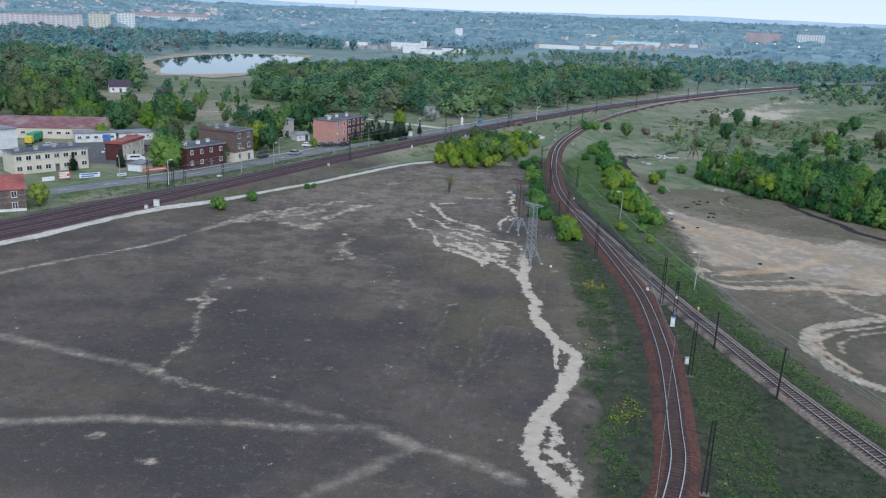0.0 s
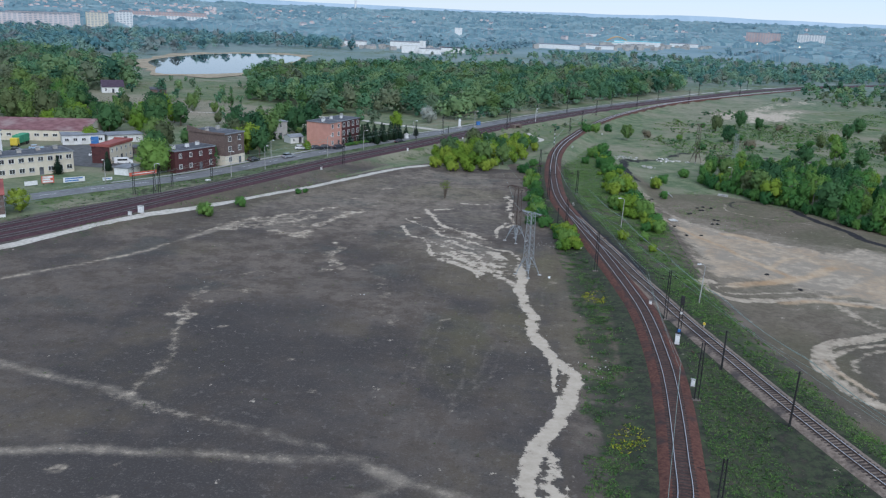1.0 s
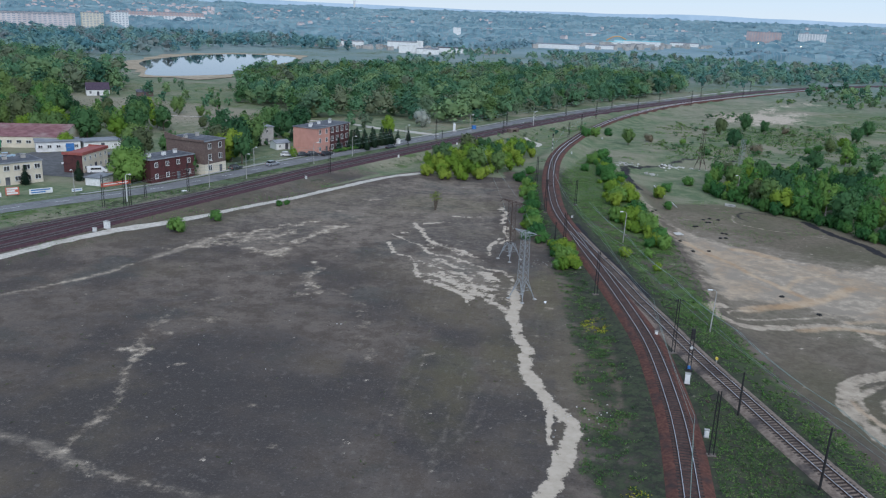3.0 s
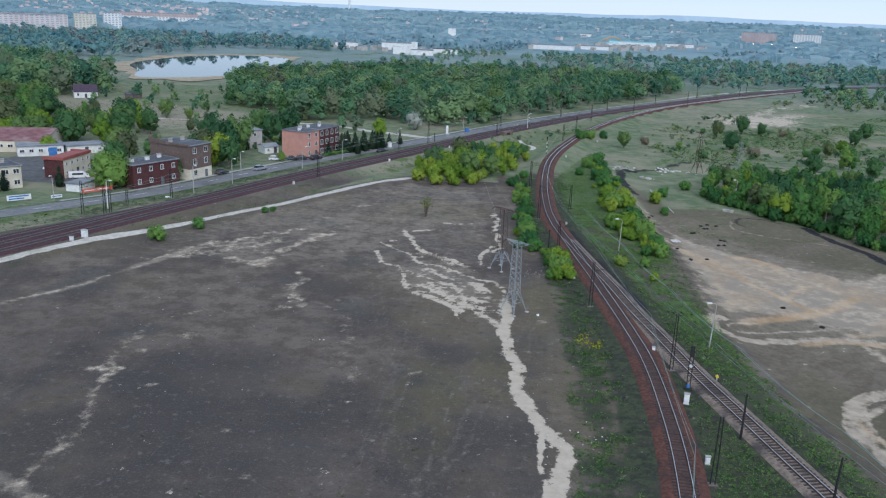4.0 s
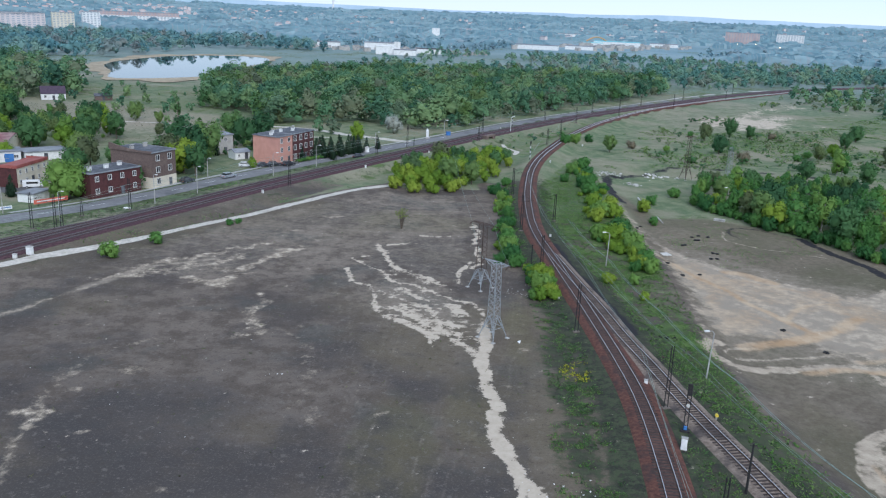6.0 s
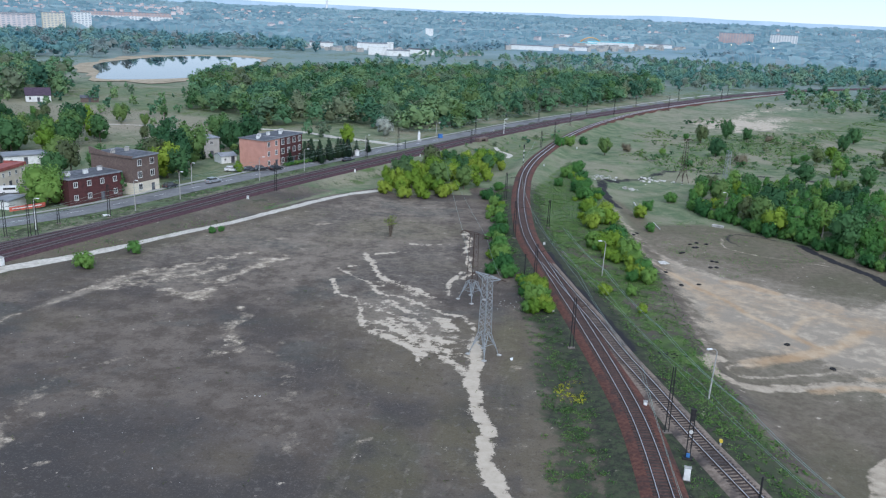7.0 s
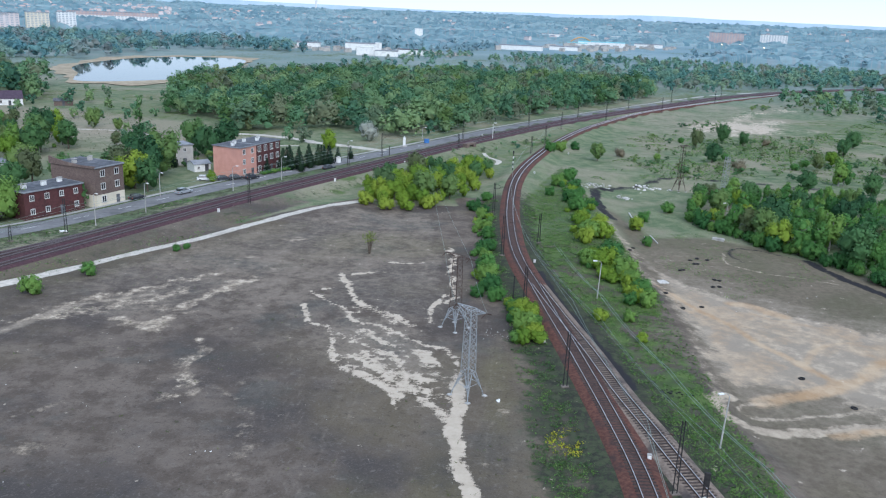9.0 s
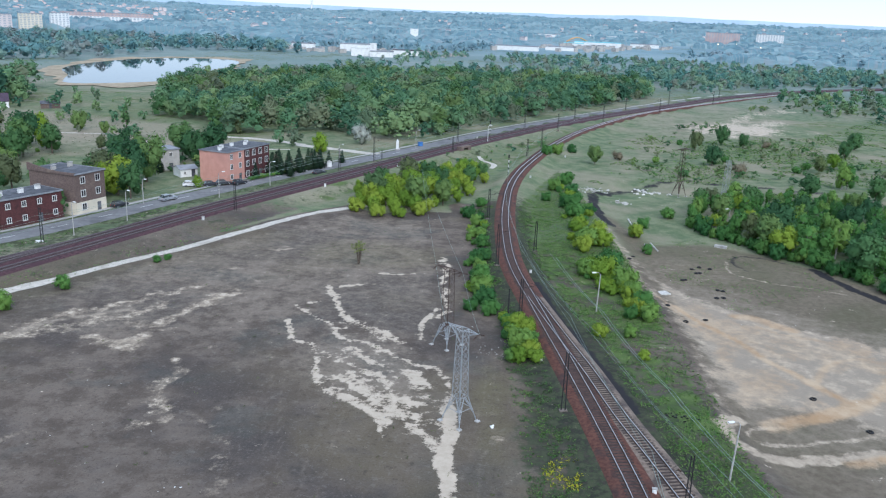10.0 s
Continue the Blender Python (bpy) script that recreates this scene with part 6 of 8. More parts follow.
def building(name, label, A, B, depth, h, wall, roof, floors=2, cols=4, style="flat", rise=1.5, chimneys=0, side=0, win=(1.1, 1.4), cat="house", base_mat=None, door=True, sink=0.4, over=0.25, blind_floor=False):
    """A house whose front runs from plan point A to B (left to right as seen from the front); the body lies behind."""
    A, B = Vector(A), Vector(B)
    L = (B - A).length
    ang = math.degrees(math.atan2(B.y - A.y, B.x - A.x))
    z = min(gz(*A), gz(*B))
    ob = root(name, A.x, A.y, z, ang)
    tagged(ob, label, cat, "houses")
    bm = bmesh.new()
    if style == "gable":
        pts = [(0, 0, -sink), (L, 0, -sink), (L, depth, -sink), (0, depth, -sink), (0, 0, h), (L, 0, h), (L, depth, h), (0, depth, h), (0, depth / 2, h + rise), (L, depth / 2, h + rise)]
        vs = [bm.verts.new(p) for p in pts]
        for f in ((0, 1, 5, 4), (2, 3, 7, 6), (1, 2, 6, 9, 5), (3, 0, 4, 8, 7), (3, 2, 1, 0)):
            bm.faces.new([vs[i] for i in f])
        part("wall", bm, wall, ob)
        bm = bmesh.new()
        o, t = over, 0.16
        for s in (0, 1):
            y0, y1 = (-o, depth / 2) if s == 0 else (depth + o, depth / 2)
            z0 = h - o * rise / (depth / 2)
            vs = [bm.verts.new(p) for p in ((-o, y0, z0 + .02), (L + o, y0, z0 + .02), (L + o, y1, h + rise + .02), (-o, y1, h + rise + .02), (-o, y0, z0 + t), (L + o, y0, z0 + t), (L + o, y1, h + rise + t), (-o, y1, h + rise + t))]
            for f in ((0, 1, 2, 3), (4, 5, 6, 7), (0, 1, 5, 4), (1, 2, 6, 5), (2, 3, 7, 6), (3, 0, 4, 7)):
                bm.faces.new([vs[i] for i in f])
        bmesh.ops.recalc_face_normals(bm, faces=bm.faces)
        roof_ob = part("roof", bm, roof, ob)
        top = h + rise
    else:
        add_box(bm, 0, L, 0, depth, -sink, h)
        part("wall", bm, wall, ob)
        bm = bmesh.new()
        tilt = rise if style == "shed" else 0.12
        o = over
        vs = [bm.verts.new(p) for p in ((-o, -o, h + .01), (L + o, -o, h + .01), (L + o, depth + o, h + .01), (-o, depth + o, h + .01), (-o, -o, h + .14 + tilt), (L + o, -o, h + .14 + tilt), (L + o, depth + o, h + .18), (-o, depth + o, h + .18))]
        for f in ((0, 1, 2, 3), (4, 5, 6, 7), (0, 1, 5, 4), (1, 2, 6, 5), (2, 3, 7, 6), (3, 0, 4, 7)):
            bm.faces.new([vs[i] for i in f])
        bmesh.ops.recalc_face_normals(bm, faces=bm.faces)
        roof_ob = part("roof", bm, roof, ob)
        top = h + 0.2
        bm = bmesh.new()
        for x0, x1, y0, y1 in ((-o, L + o, -o - .03, -o + .12), (-o, L + o, depth + o - .12, depth + o + .03), (-o - .03, -o + .12, -o, depth + o), (L + o - .12, L + o + .03, -o, depth + o)):
            add_box(bm, x0, x1, y0, y1, h + .02, h + .24 + (tilt if y0 < 0 else 0) * .8)
        part("parapet", bm, M_ROOFGREY if roof is not M_ROOFRED else roof, ob, "weathered metal edging")
    if base_mat:
        box("plinth", -0.04, L + 0.04, -0.04, depth + .04, -sink, h / max(floors, 1) * 0.92 if blind_floor else 0.6, base_mat, ob)
    fh = h / max(floors, 1)
    rr = random.Random(name + label)
    for f in range(floors):
        for c in range(cols):
            x = L * (c + 0.5) / cols
            if door and f == 0 and c == cols // 2:
                box("door", x - .55, x + .55, -0.06, 0.02, 0.05, 2.1, M_ROOFDARK, ob, "dark entrance door")
            else:
                window(ob, x, fh * f + fh * 0.56, win[0], min(win[1], fh * .6), -0.045 if (base_mat and f == 0) else 0.0)
        for c in range(side):
            window(ob, depth * (c + 0.5) / side, fh * f + fh * 0.56, win[0], min(win[1], fh * .6), -L, 90)
    for c in range(chimneys):
        cx, cy = L * (c + 0.5) / chimneys + rr.uniform(-.4, .4), depth * rr.uniform(.35, .7)
        ch = box("chimney", cx - .55, cx + .55, cy - .3, cy + .3, top - 0.7, top + rr.uniform(.7, 1.0), M_WHITE if wall in (M_PINK, M_MAROON) else M_GREYR, ob, "rendered chimney stack")
        box("chimney_cap", cx - .65, cx + .65, cy - .38, cy + .38, top + 1.0, top + 1.1, M_CONC, ch)
    return ob


pink = building("apartment_building", "three-storey salmon-pink rendered apartment block with flat roof", (-71.0, 273.6), (-68.5, 280.8), 9.4, 8.4, M_PINK, M_ROOFDARK, 3, 2, chimneys=2, win=(1.2, 1.5), cat="apartment building")
building("apartment_building", "three-storey dark red brick apartment block with white windows", (-68.5, 280.8), (-64.7, 292.6), 9.3, 8.6, M_MAROON, M_ROOFDARK, 3, 4, chimneys=3, win=(1.5, 1.7), cat="apartment building")
building("brick_tenement", "three-storey soot-brown brick tenement with cream ground floor", (-91.3, 230.3), (-88.5, 238.6), 14.0, 9.2, M_BROWN, M_ROOFDARK, 3, 2, chimneys=2, base_mat=M_CREAM, blind_floor=True, win=(1.4, 1.6), cat="apartment building")
ten = bpy.data.objects["brick_tenement"]
bm = bmesh.new()
low, high = [], []
for x in (-0.30, 0.08):
    low.append([bm.verts.new((x, y, 9.15)) for y in (-0.2, 4.5, 9.0, 14.2)])
    high.append([bm.verts.new((x, y, z)) for y, z in ((-0.2, 9.75), (4.5, 9.65), (9.0, 10.0), (14.2, 10.9))])
for k in range(3):
    for row in (0, 1):
        bm.faces.new((low[row][k], low[row][k + 1], high[row][k + 1], high[row][k]))
    bm.faces.new((high[0][k], high[0][k + 1], high[1][k + 1], high[1][k]))
    bm.faces.new((low[0][k], low[0][k + 1], low[1][k + 1], low[1][k]))
for k in (0, 3):
    bm.faces.new((low[0][k], high[0][k], high[1][k], low[1][k]))
bmesh.ops.recalc_face_normals(bm, faces=bm.faces)
part("side_parapet", bm, M_BROWN, ten, "stepped brick parapet above the blind side wall")
building("brick_house", "low dark red brick house with flat roof", (-100.0, 215.4), (-93.7, 228.6), 8.5, 6.1, M_MAROON, M_ROOFDARK, 2, 4, chimneys=3, win=(1.1, 1.3))
building("village_house", "two-storey pale house with red sheet roof and brick side", (-123.4, 222.6), (-123.5, 236.2), 5.6, 5.0, M_CREAM, M_ROOFRED, 2, 5, style="shed", rise=.7, win=(.9, 1.1))
box("gable_wall", -0.06, -0.005, 0.02, 5.58, -0.3, 4.95, M_MAROON, bpy.data.objects["village_house"], "dark brick side wall")
building("office_building", "long two-storey cream office building with dark flat roof", (-138.9, 193.6), (-127.0, 209.6), 8.5, 5.6, M_CREAM, M_ROOFDARK, 2, 8, chimneys=4, win=(1.5, 1.3))
building("white_hall", "plain white windowless hall", (-166, 200), (-156.8, 222), 16, 8.0, M_WHITE, M_ROOFGREY, 1, 0, door=False, cat="hall")
hall = building("industrial_hall", "long industrial hall with faded maroon sheet roof", (-196, 246), (-151, 258), 27, 3.6, M_CREAM, M_ROOFMAR, 1, 16, style="gable", rise=2.3, win=(1.6, 1.0), cat="hall")
low = building("workshop", "low white workshop with blue gate and grey roof", (-154, 248.5), (-143.5, 256), 8, 3.0, M_WHITE, M_ROOFGREY, 1, 5, win=(1.3, 1.0), cat="workshop", door=False)
box("gate", 8.6, 11.0, -0.08, 0.02, 0.02, 2.5, M_BLUE, low, "blue folding gate")
building("workshop", "low white storage building with grey felt roof", (-143, 257), (-134.5, 265), 8, 2.5, M_WHITE, M_ROOFGREY, 1, 3, win=(.9, .7), cat="workshop")
building("corner_house", "old brick house with maroon sheet roof and white plinth", (-131, 146), (-112.9, 158.8), 10, 5.0, M_BROWN, M_ROOFRED, 2, 5, style="gable", rise=2.4, side=2, base_mat=M_WHITE, win=(1.2, 1.5), chimneys=1)
building("garage", "small white garage with flat grey roof", (-110.6, 208.5), (-110.2, 214.4), 4.2, 2.0, M_WHITE, M_ROOFGREY, 1, 0, cat="garage", door=False)
building("shed", "small brown lean-to shed", (-124.8, 240.5), (-122, 245), 4, 2.1, M_BROWN, M_ROOFDARK, 1, 1, cat="shed")
building("flat_roofed_house", "grey rendered flat-roofed house among conifers", (-99.2, 284.0), (-91.7, 291.6), 7.5, 6.0, M_GREYR, M_ROOFGREY, 2, 2, win=(1.0, 1.2))
building("garden_shed", "white garden shed with blue-grey roof", (-86.6, 279.2), (-83.0, 282.8), 5, 2.2, M_WHITE, M_ROOFGREY, 1, 2, style="gable", rise=.8, win=(.8, .8), cat="shed")
building("meadow_house", "small white house with dark purple roof", (-227, 405), (-218, 411), 8, 3.0, M_WHITE, M_ROOFPURPLE, 1, 3, style="gable", rise=3.2)
building("meadow_shed", "low dark shed in the meadow", (-205, 414), (-198, 418), 5, 2.2, M_BROWN, M_ROOFDARK, 1, 1, style="gable", rise=1.0, cat="shed")


# ---- masts, lamps and pylons ----
def clear_of_tracks(x, y):
    for line, need in ((LINE_M, 5.6), (LINE_A, 2.9), (LINE_B, 2.7)):
        d = np.hypot(line[:, 0] - x, line[:, 1] - y)
        i = int(d.argmin())
        dist = float(line_dist(np.array([x]), np.array([y]), line)[0])
        if dist < need:
            t = line[min(i + 1, len(line) - 1)] - line[max(i - 1, 0)]
            n = np.array([t[1], -t[0]]) / np.linalg.norm(t)
            s = (x - line[i, 0]) * n[0] + (y - line[i, 1]) * n[1]
            x, y = x + n[0] * (math.copysign(need, s) - s), y + n[1] * (math.copysign(need, s) - s)
    return float(x), float(y)


def catenary_mast(x, y, h, turn=0.0, arm=2.4):
    x, y = clear_of_tracks(x, y)
    ob = tagged(root("catenary_mast", x, y, gz(x, y), turn), "dark steel railway mast of two channels with rungs", "railway mast", "railway masts")
    for s in (-0.26, 0.26):
        bm = bmesh.new()
        add_bar(bm, (s, 0, -0.3), (s * .6, 0, h), 0.075)
        part("post", bm, M_DARKSTEEL, ob)
    bm = bmesh.new()
    n = int(h / 0.8)
    for i in range(1, n):
        f, g = i / n, (i + .8) / n
        add_bar(bm, (-.26 + .104 * f, 0, h * f), (.26 - .104 * g, 0, h * g), 0.025)
    tagged(part("lacing", bm, M_DARKSTEEL, ob), kind="stuff")
    box("footing", -.5, .5, -.35, .35, -.5, .10, M_SLEEPER_PALE, ob, "concrete footing")
    bm = bmesh.new()
    add_bar(bm, (0, 0, h * .80), (arm, 0, h * .86), 0.035)
    add_bar(bm, (0, 0, h * .97), (arm * .9, 0, h * .87), 0.02)
    cant = part("bracket", bm, M_DARKSTEEL, ob)
    bm = bmesh.new()
    add_bar(bm, (arm * .45, 0, h * .82), (arm * .58, 0, h * .85), 0.09, 8)
    part("insulator", bm, M_BROWNSTEEL, cant)
    return ob


def wooden_pole(x, y, h, lean=0.0):
    x, y = clear_of_tracks(x, y)
    ob = tagged(root("telegraph_pole", x, y, gz(x, y), 0), "weathered dark wooden pole beside the railway", "pole", "telegraph poles")
    bm = bmesh.new()
    add_bar(bm, (0, 0, -0.4), (lean, 0, h), 0.15, 8, 0.10)
    part("shaft", bm, M_DARKSTEEL, ob)
    bm = bmesh.new()
    add_bar(bm, (lean * .96 - .35, 0, h * .96), (lean * .96 + .35, 0, h * .96), 0.04)
    part("crosspiece", bm, M_DARKSTEEL, ob)
    return ob


def banded_signal(x, y, h):
    x, y = clear_of_tracks(x, y)
    ob = tagged(root("railway_signal", x, y, gz(x, y), 0), "white and black banded railway signal post", "signal", "railway signals")
    k = 7
    for i in range(k):
        bm = bmesh.new()
        add_bar(bm, (0, 0, h * i / k - (0.3 if i == 0 else 0)), (0, 0, h * (i + 1) / k), 0.12, 8)
        part("band", bm, M_WHITE if i % 2 else M_DARKSTEEL, ob)
    box("signal_head", -.22, .22, -.18, .18, h, h + .9, M_DARKSTEEL, ob, "black signal head")
    return ob


def street_lamp(x, y, h, turn, mat=None, lean=0.0):
    ob = tagged(root("street_lamp", x, y, gz(x, y), turn), "concrete street lamp with a single white head", "street lamp", "street lamps")
    bm = bmesh.new()
    add_bar(bm, (0, 0, -0.3), (lean, 0, h - .4), 0.11, 8, 0.07)
    part("post", bm, mat or M_CONC, ob)
    bm = bmesh.new()
    add_bar(bm, (lean, 0, h - .42), (lean - .35, 0, h - .05), 0.045, 6)
    add_bar(bm, (lean - .35, 0, h - .05), (lean - .9, 0, h), 0.04, 6)
    part("arm", bm, mat or M_CONC, ob)
    bm = bmesh.new()
    add_box(bm, lean - 1.55, lean - .8, -.17, .17, h - .09, h + .1, 0.06)
    part("lamp_head", bm, M_WHITE, ob, "white lamp housing")
    return ob


def pylon(x, y, h, turn, low_mat, high_mat, label, base=3.2, waist=1.35, top=1.0, split=0.28, arm=4.8):
    ob = tagged(root("electricity_pylon", x, y, gz(x, y), turn), label, "pylon", "electricity pylons")
    zw = h * split

    def half(z):
        return (base + (waist - base) * z / zw) / 2 if z < zw else (waist + (top - waist) * (z - zw) / (h - zw)) / 2

    for sx in (-1, 1):
        for sy in (-1, 1):
            bm = bmesh.new()
            a, b = half(0), half(zw)
            add_bar(bm, (sx * a, sy * a, -0.3), (sx * b, sy * b, zw), 0.055)
            leg = part("leg", bm, low_mat, ob)
            bm = bmesh.new()
            add_box(bm, sx * a - .28, sx * a + .28, sy * a - .28, sy * a + .28, -.5, .12, .03)
            part("footing", bm, M_CONC, leg, "concrete footing")
            bm = bmesh.new()
            add_bar(bm, (sx * b, sy * b, zw), (sx * half(h), sy * half(h), h), 0.045)
            part("upright", bm, high_mat, ob)
    bm = bmesh.new()
    for z0, z1 in ((0.05 * h, zw), (0.14 * h, zw)):
        for k in range(4):
            c0, c1 = ((1, 1), (-1, 1), (-1, -1), (1, -1))[k], ((-1, 1), (-1, -1), (1, -1), (1, 1))[k]
            m0, m1 = half(z0), half(z1)
            mid = ((c0[0] + c1[0]) / 2 * m1, (c0[1] + c1[1]) / 2 * m1, z1)
            add_bar(bm, (c0[0] * m0, c0[1] * m0, z0), mid, 0.035)
            add_bar(bm, (c1[0] * m0, c1[1] * m0, z0), mid, 0.035)
    for k in range(4):
        c0, c1 = ((1, 1), (-1, 1), (-1, -1), (1, -1))[k], ((-1, 1), (-1, -1), (1, -1), (1, 1))[k]
        for z in (zw, zw * .55):
            m = half(z)
            add_bar(bm, (c0[0] * m, c0[1] * m, z), (c1[0] * m, c1[1] * m, z), 0.035)
    part("base_lattice", bm, low_mat, ob)
    bm = bmesh.new()
    n = 9
    for i in range(n):
        z0, z1 = zw + (h - zw) * i / n, zw + (h - zw) * (i + 1) / n
        for k in range(4):
            c0, c1 = ((1, 1), (-1, 1), (-1, -1), (1, -1))[k], ((-1, 1), (-1, -1), (1, -1), (1, 1))[k]
            p, q2 = (c0, c1) if i % 2 else (c1, c0)
            add_bar(bm, (p[0] * half(z0), p[1] * half(z0), z0), (q2[0] * half(z1), q2[1] * half(z1), z1), 0.022)
            add_bar(bm, (q2[0] * half(z0), q2[1] * half(z0), z0), (p[0] * half(z1), p[1] * half(z1), z1), 0.022)
    part("lattice", bm, high_mat, ob)
    if arm:
        t = half(h)
        bm = bmesh.new()
        for s in (-1, 1):
            tip = (s * arm / 2, 0, h + .05)
            for yy in (-t, t):
                add_bar(bm, (s * t, yy, h), tip, 0.045)
                add_bar(bm, (s * t, yy, h - .7), tip, 0.04)
            for f in (.3, .55, .78):
                xx, w = s * (t + (arm / 2 - t) * f), t * (1 - f)
                add_bar(bm, (xx, -w, h), (xx, w, h), 0.025)
                add_bar(bm, (xx, -w, h), (s * (t + (arm / 2 - t) * (f - .22)), w, h), 0.025)
        for a, b in (((-t, -t), (t, -t)), ((-t, t), (t, t)), ((-t, -t), (-t, t)), ((t, -t), (t, t))):
            add_bar(bm, (*a, h), (*b, h), 0.045)
        part("crossarm", bm, high_mat, ob)
        for s in (-1, 1):
            for d in (-1, 1):
                bm = bmesh.new()
                for i in range(6):
                    f0 = 0.15 + i * 0.15
                    add_bar(bm, (s * arm / 2 + f0 * .15, d * f0 * 1.0, h - f0 * .35), (s * arm / 2 + (f0 + .09) * .15, d * (f0 + .09), h - (f0 + .09) * .35), 0.10, 8, 0.05)
                part("insulator", bm, M_BROWNSTEEL, ob, "string of dark insulators")
    return ob


pylon(0.7, 145.6, 11.9, -40, M_GALV, M_GALV, "grey galvanised lattice pylon with short crossarm")
pylon(-2.5, 169.2, 11.8, -40, M_GALV, M_BROWNSTEEL, "lattice pylon with pale legs and rusty brown top", arm=5.0)
pylon(69.8, 296, 11.5, 20, M_GALV, M_GALV, "pale lattice mast among scrub", base=1.8, waist=1.4, top=1.0, split=.2, arm=0)
pylon(56.8, 297, 14.0, 35, M_BROWNSTEEL, M_BROWNSTEEL, "rusty dark lattice pylon among scrub", base=3.0, waist=1.3, top=.8, split=.3, arm=3.0)
for x, y, h, tn in ((22.4, 125.0, 8.3, 200), (22.8, 96.2, 7.8, 185), (13.4, 149, 7.8, 10), (19.6, 67.1, 8.2, 180), (8.4, 177.6, 7.6, 10), (4.4, 208.8, 8.3, 0), (12.2, 222, 6.5, 190), (1.8, 246, 7.4, 0), (13, 338, 6.2, 0), (20.6, 360, 7.2, 200),
                    (16.3, 416, 8.5, 0), (28.1, 416.5, 7.2, 200), (-98.0, 187.3, 7.8, 20), (-86.8, 183.6, 7.0, 200), (-91.4, 187.4, 7.4, 20), (-85.2, 205.2, 7.4, 20), (-59.6, 240.6, 7.6, 200), (-93.8, 199.6, 3.4, 20),
                    (-39.3, 292.6, 6.6, 200), (-36.5, 313.5, 7.9, 20), (-17.6, 339.8, 5.6, 200), (-12, 364, 7.6, 20), (40, 462, 8, 20), (52, 452, 8, 200), (72, 512, 8, 20), (88, 508, 8, 200), (104, 562, 8, 20), (130, 575, 8, 200), (150, 632, 8, 20)):
    catenary_mast(x, y, h, tn)
signal = tagged(root("railway_signal", 24.4, 119.3, gz(24.4, 119.3), -12), "black railway signal post with white disc beside the branch", "railway signal")
bm = bmesh.new()
for sx in (-.22, .22):
    add_box(bm, sx - .06, sx + .06, -.06, .06, -.3, 6.0, .01)
for k in range(9):
    add_bar(bm, (-.22 if k % 2 else .22, 0, .3 + k * .6), (.22 if k % 2 else -.22, 0, .9 + k * .6), .03, 4)
part("post", bm, M_DARKSTEEL, signal)
box("signal_head", -.28, .28, -.22, .06, 4.6, 6.1, M_DARKSTEEL, signal, bevel=.05)
bm = bmesh.new()
add_bar(bm, (0, -.24, 3.4), (0, -.30, 3.4), .22, 14)
part("disc", bm, M_WHITE, signal, "white round plate")
box("relay_box", -.2, .2, -.35, -.08, .3, .75, M_BLUE, signal, bevel=.04)
box("footing", -.55, .55, -.4, .4, -.3, .2, M_DARKSTEEL, signal, bevel=.04)
dwarf = tagged(root("dwarf_signal", 28.8, 123.0, gz(28.8, 123.0)), "small yellow dwarf signal beside the branch track", "railway signal")
bm = bmesh.new()
add_bar(bm, (0, -.15, .55), (0, .15, .55), .2, 12)
part("head", bm, M_YELLOW, dwarf)
box("stand", -.08, .08, -.08, .08, -.2, .5, M_CONC, dwarf)
wooden_pole(33.9, 91.4, 7.2, 0.15)
wooden_pole(28.6, 106.9, 5.7, 0.0)
wooden_pole(6.6, 182.4, 4.4, 0.0)
wooden_pole(-35.4, 323, 3.4, 0.0)
for x, y, h in ((8.0, 302, 5.2), (1.1, 387, 5.0)):
    banded_signal(x, y, h)
for x, y, h, tn, mat, ln in ((21.4, 187.4, 7.0, 15, M_CONC, .2), (30.4, 136.3, 7.0, 20, M_CONC, .3), (-110.9, 197.1, 6.4, 100, M_CONC, 0), (-95.9, 194.4, 6.8, 170, M_WHITE, 0), (-82.6, 212.4, 7.2, 150, M_CONC, 0), (-58.5, 271.6, 6.6, 200, M_CONC, 0), (-77.7, 226.2, 7.0, 150, M_CONC, 0), (-66.0, 252.4, 6.6, 200, M_CONC, 0),
                              (-48.5, 317, 5.6, 180, M_CONC, 0), (-1.4, 367.4, 6.4, 200, M_WHITE, 0), (-27.5, 354, 6.4, 200, M_CONC, 0), (59.1, 251.5, 6.8, 30, M_CONC, .4), (-81.8, 243.8, 6.4, 150, M_CONC, 0)):
    street_lamp(x, y, h, tn, mat, ln)


def wire(label, pts, r=0.026, sag=0.5):
    cu = bpy.data.curves.new("overhead_wire", 'CURVE')
    cu.dimensions, cu.bevel_depth, cu.bevel_resolution = '3D', r, 0
    P = []
    for a, b in zip(pts[:-1], pts[1:]):
        for i in range(8):
            f = i / 8
            P.append((*(Vector(a).lerp(Vector(b), f))[:2], a[2] + (b[2] - a[2]) * f - sag * 4 * f * (1 - f)))
    P.append(pts[-1])
    sp = cu.splines.new('POLY')
    sp.points.add(len(P) - 1)
    sp.points.foreach_set("co", [c for p in P for c in (*p, 1)])
    cu.materials.append(M_WIRE)
    ob = new("overhead_wire", cu)
    return tagged(ob, label, "overhead wire", "overhead wires")


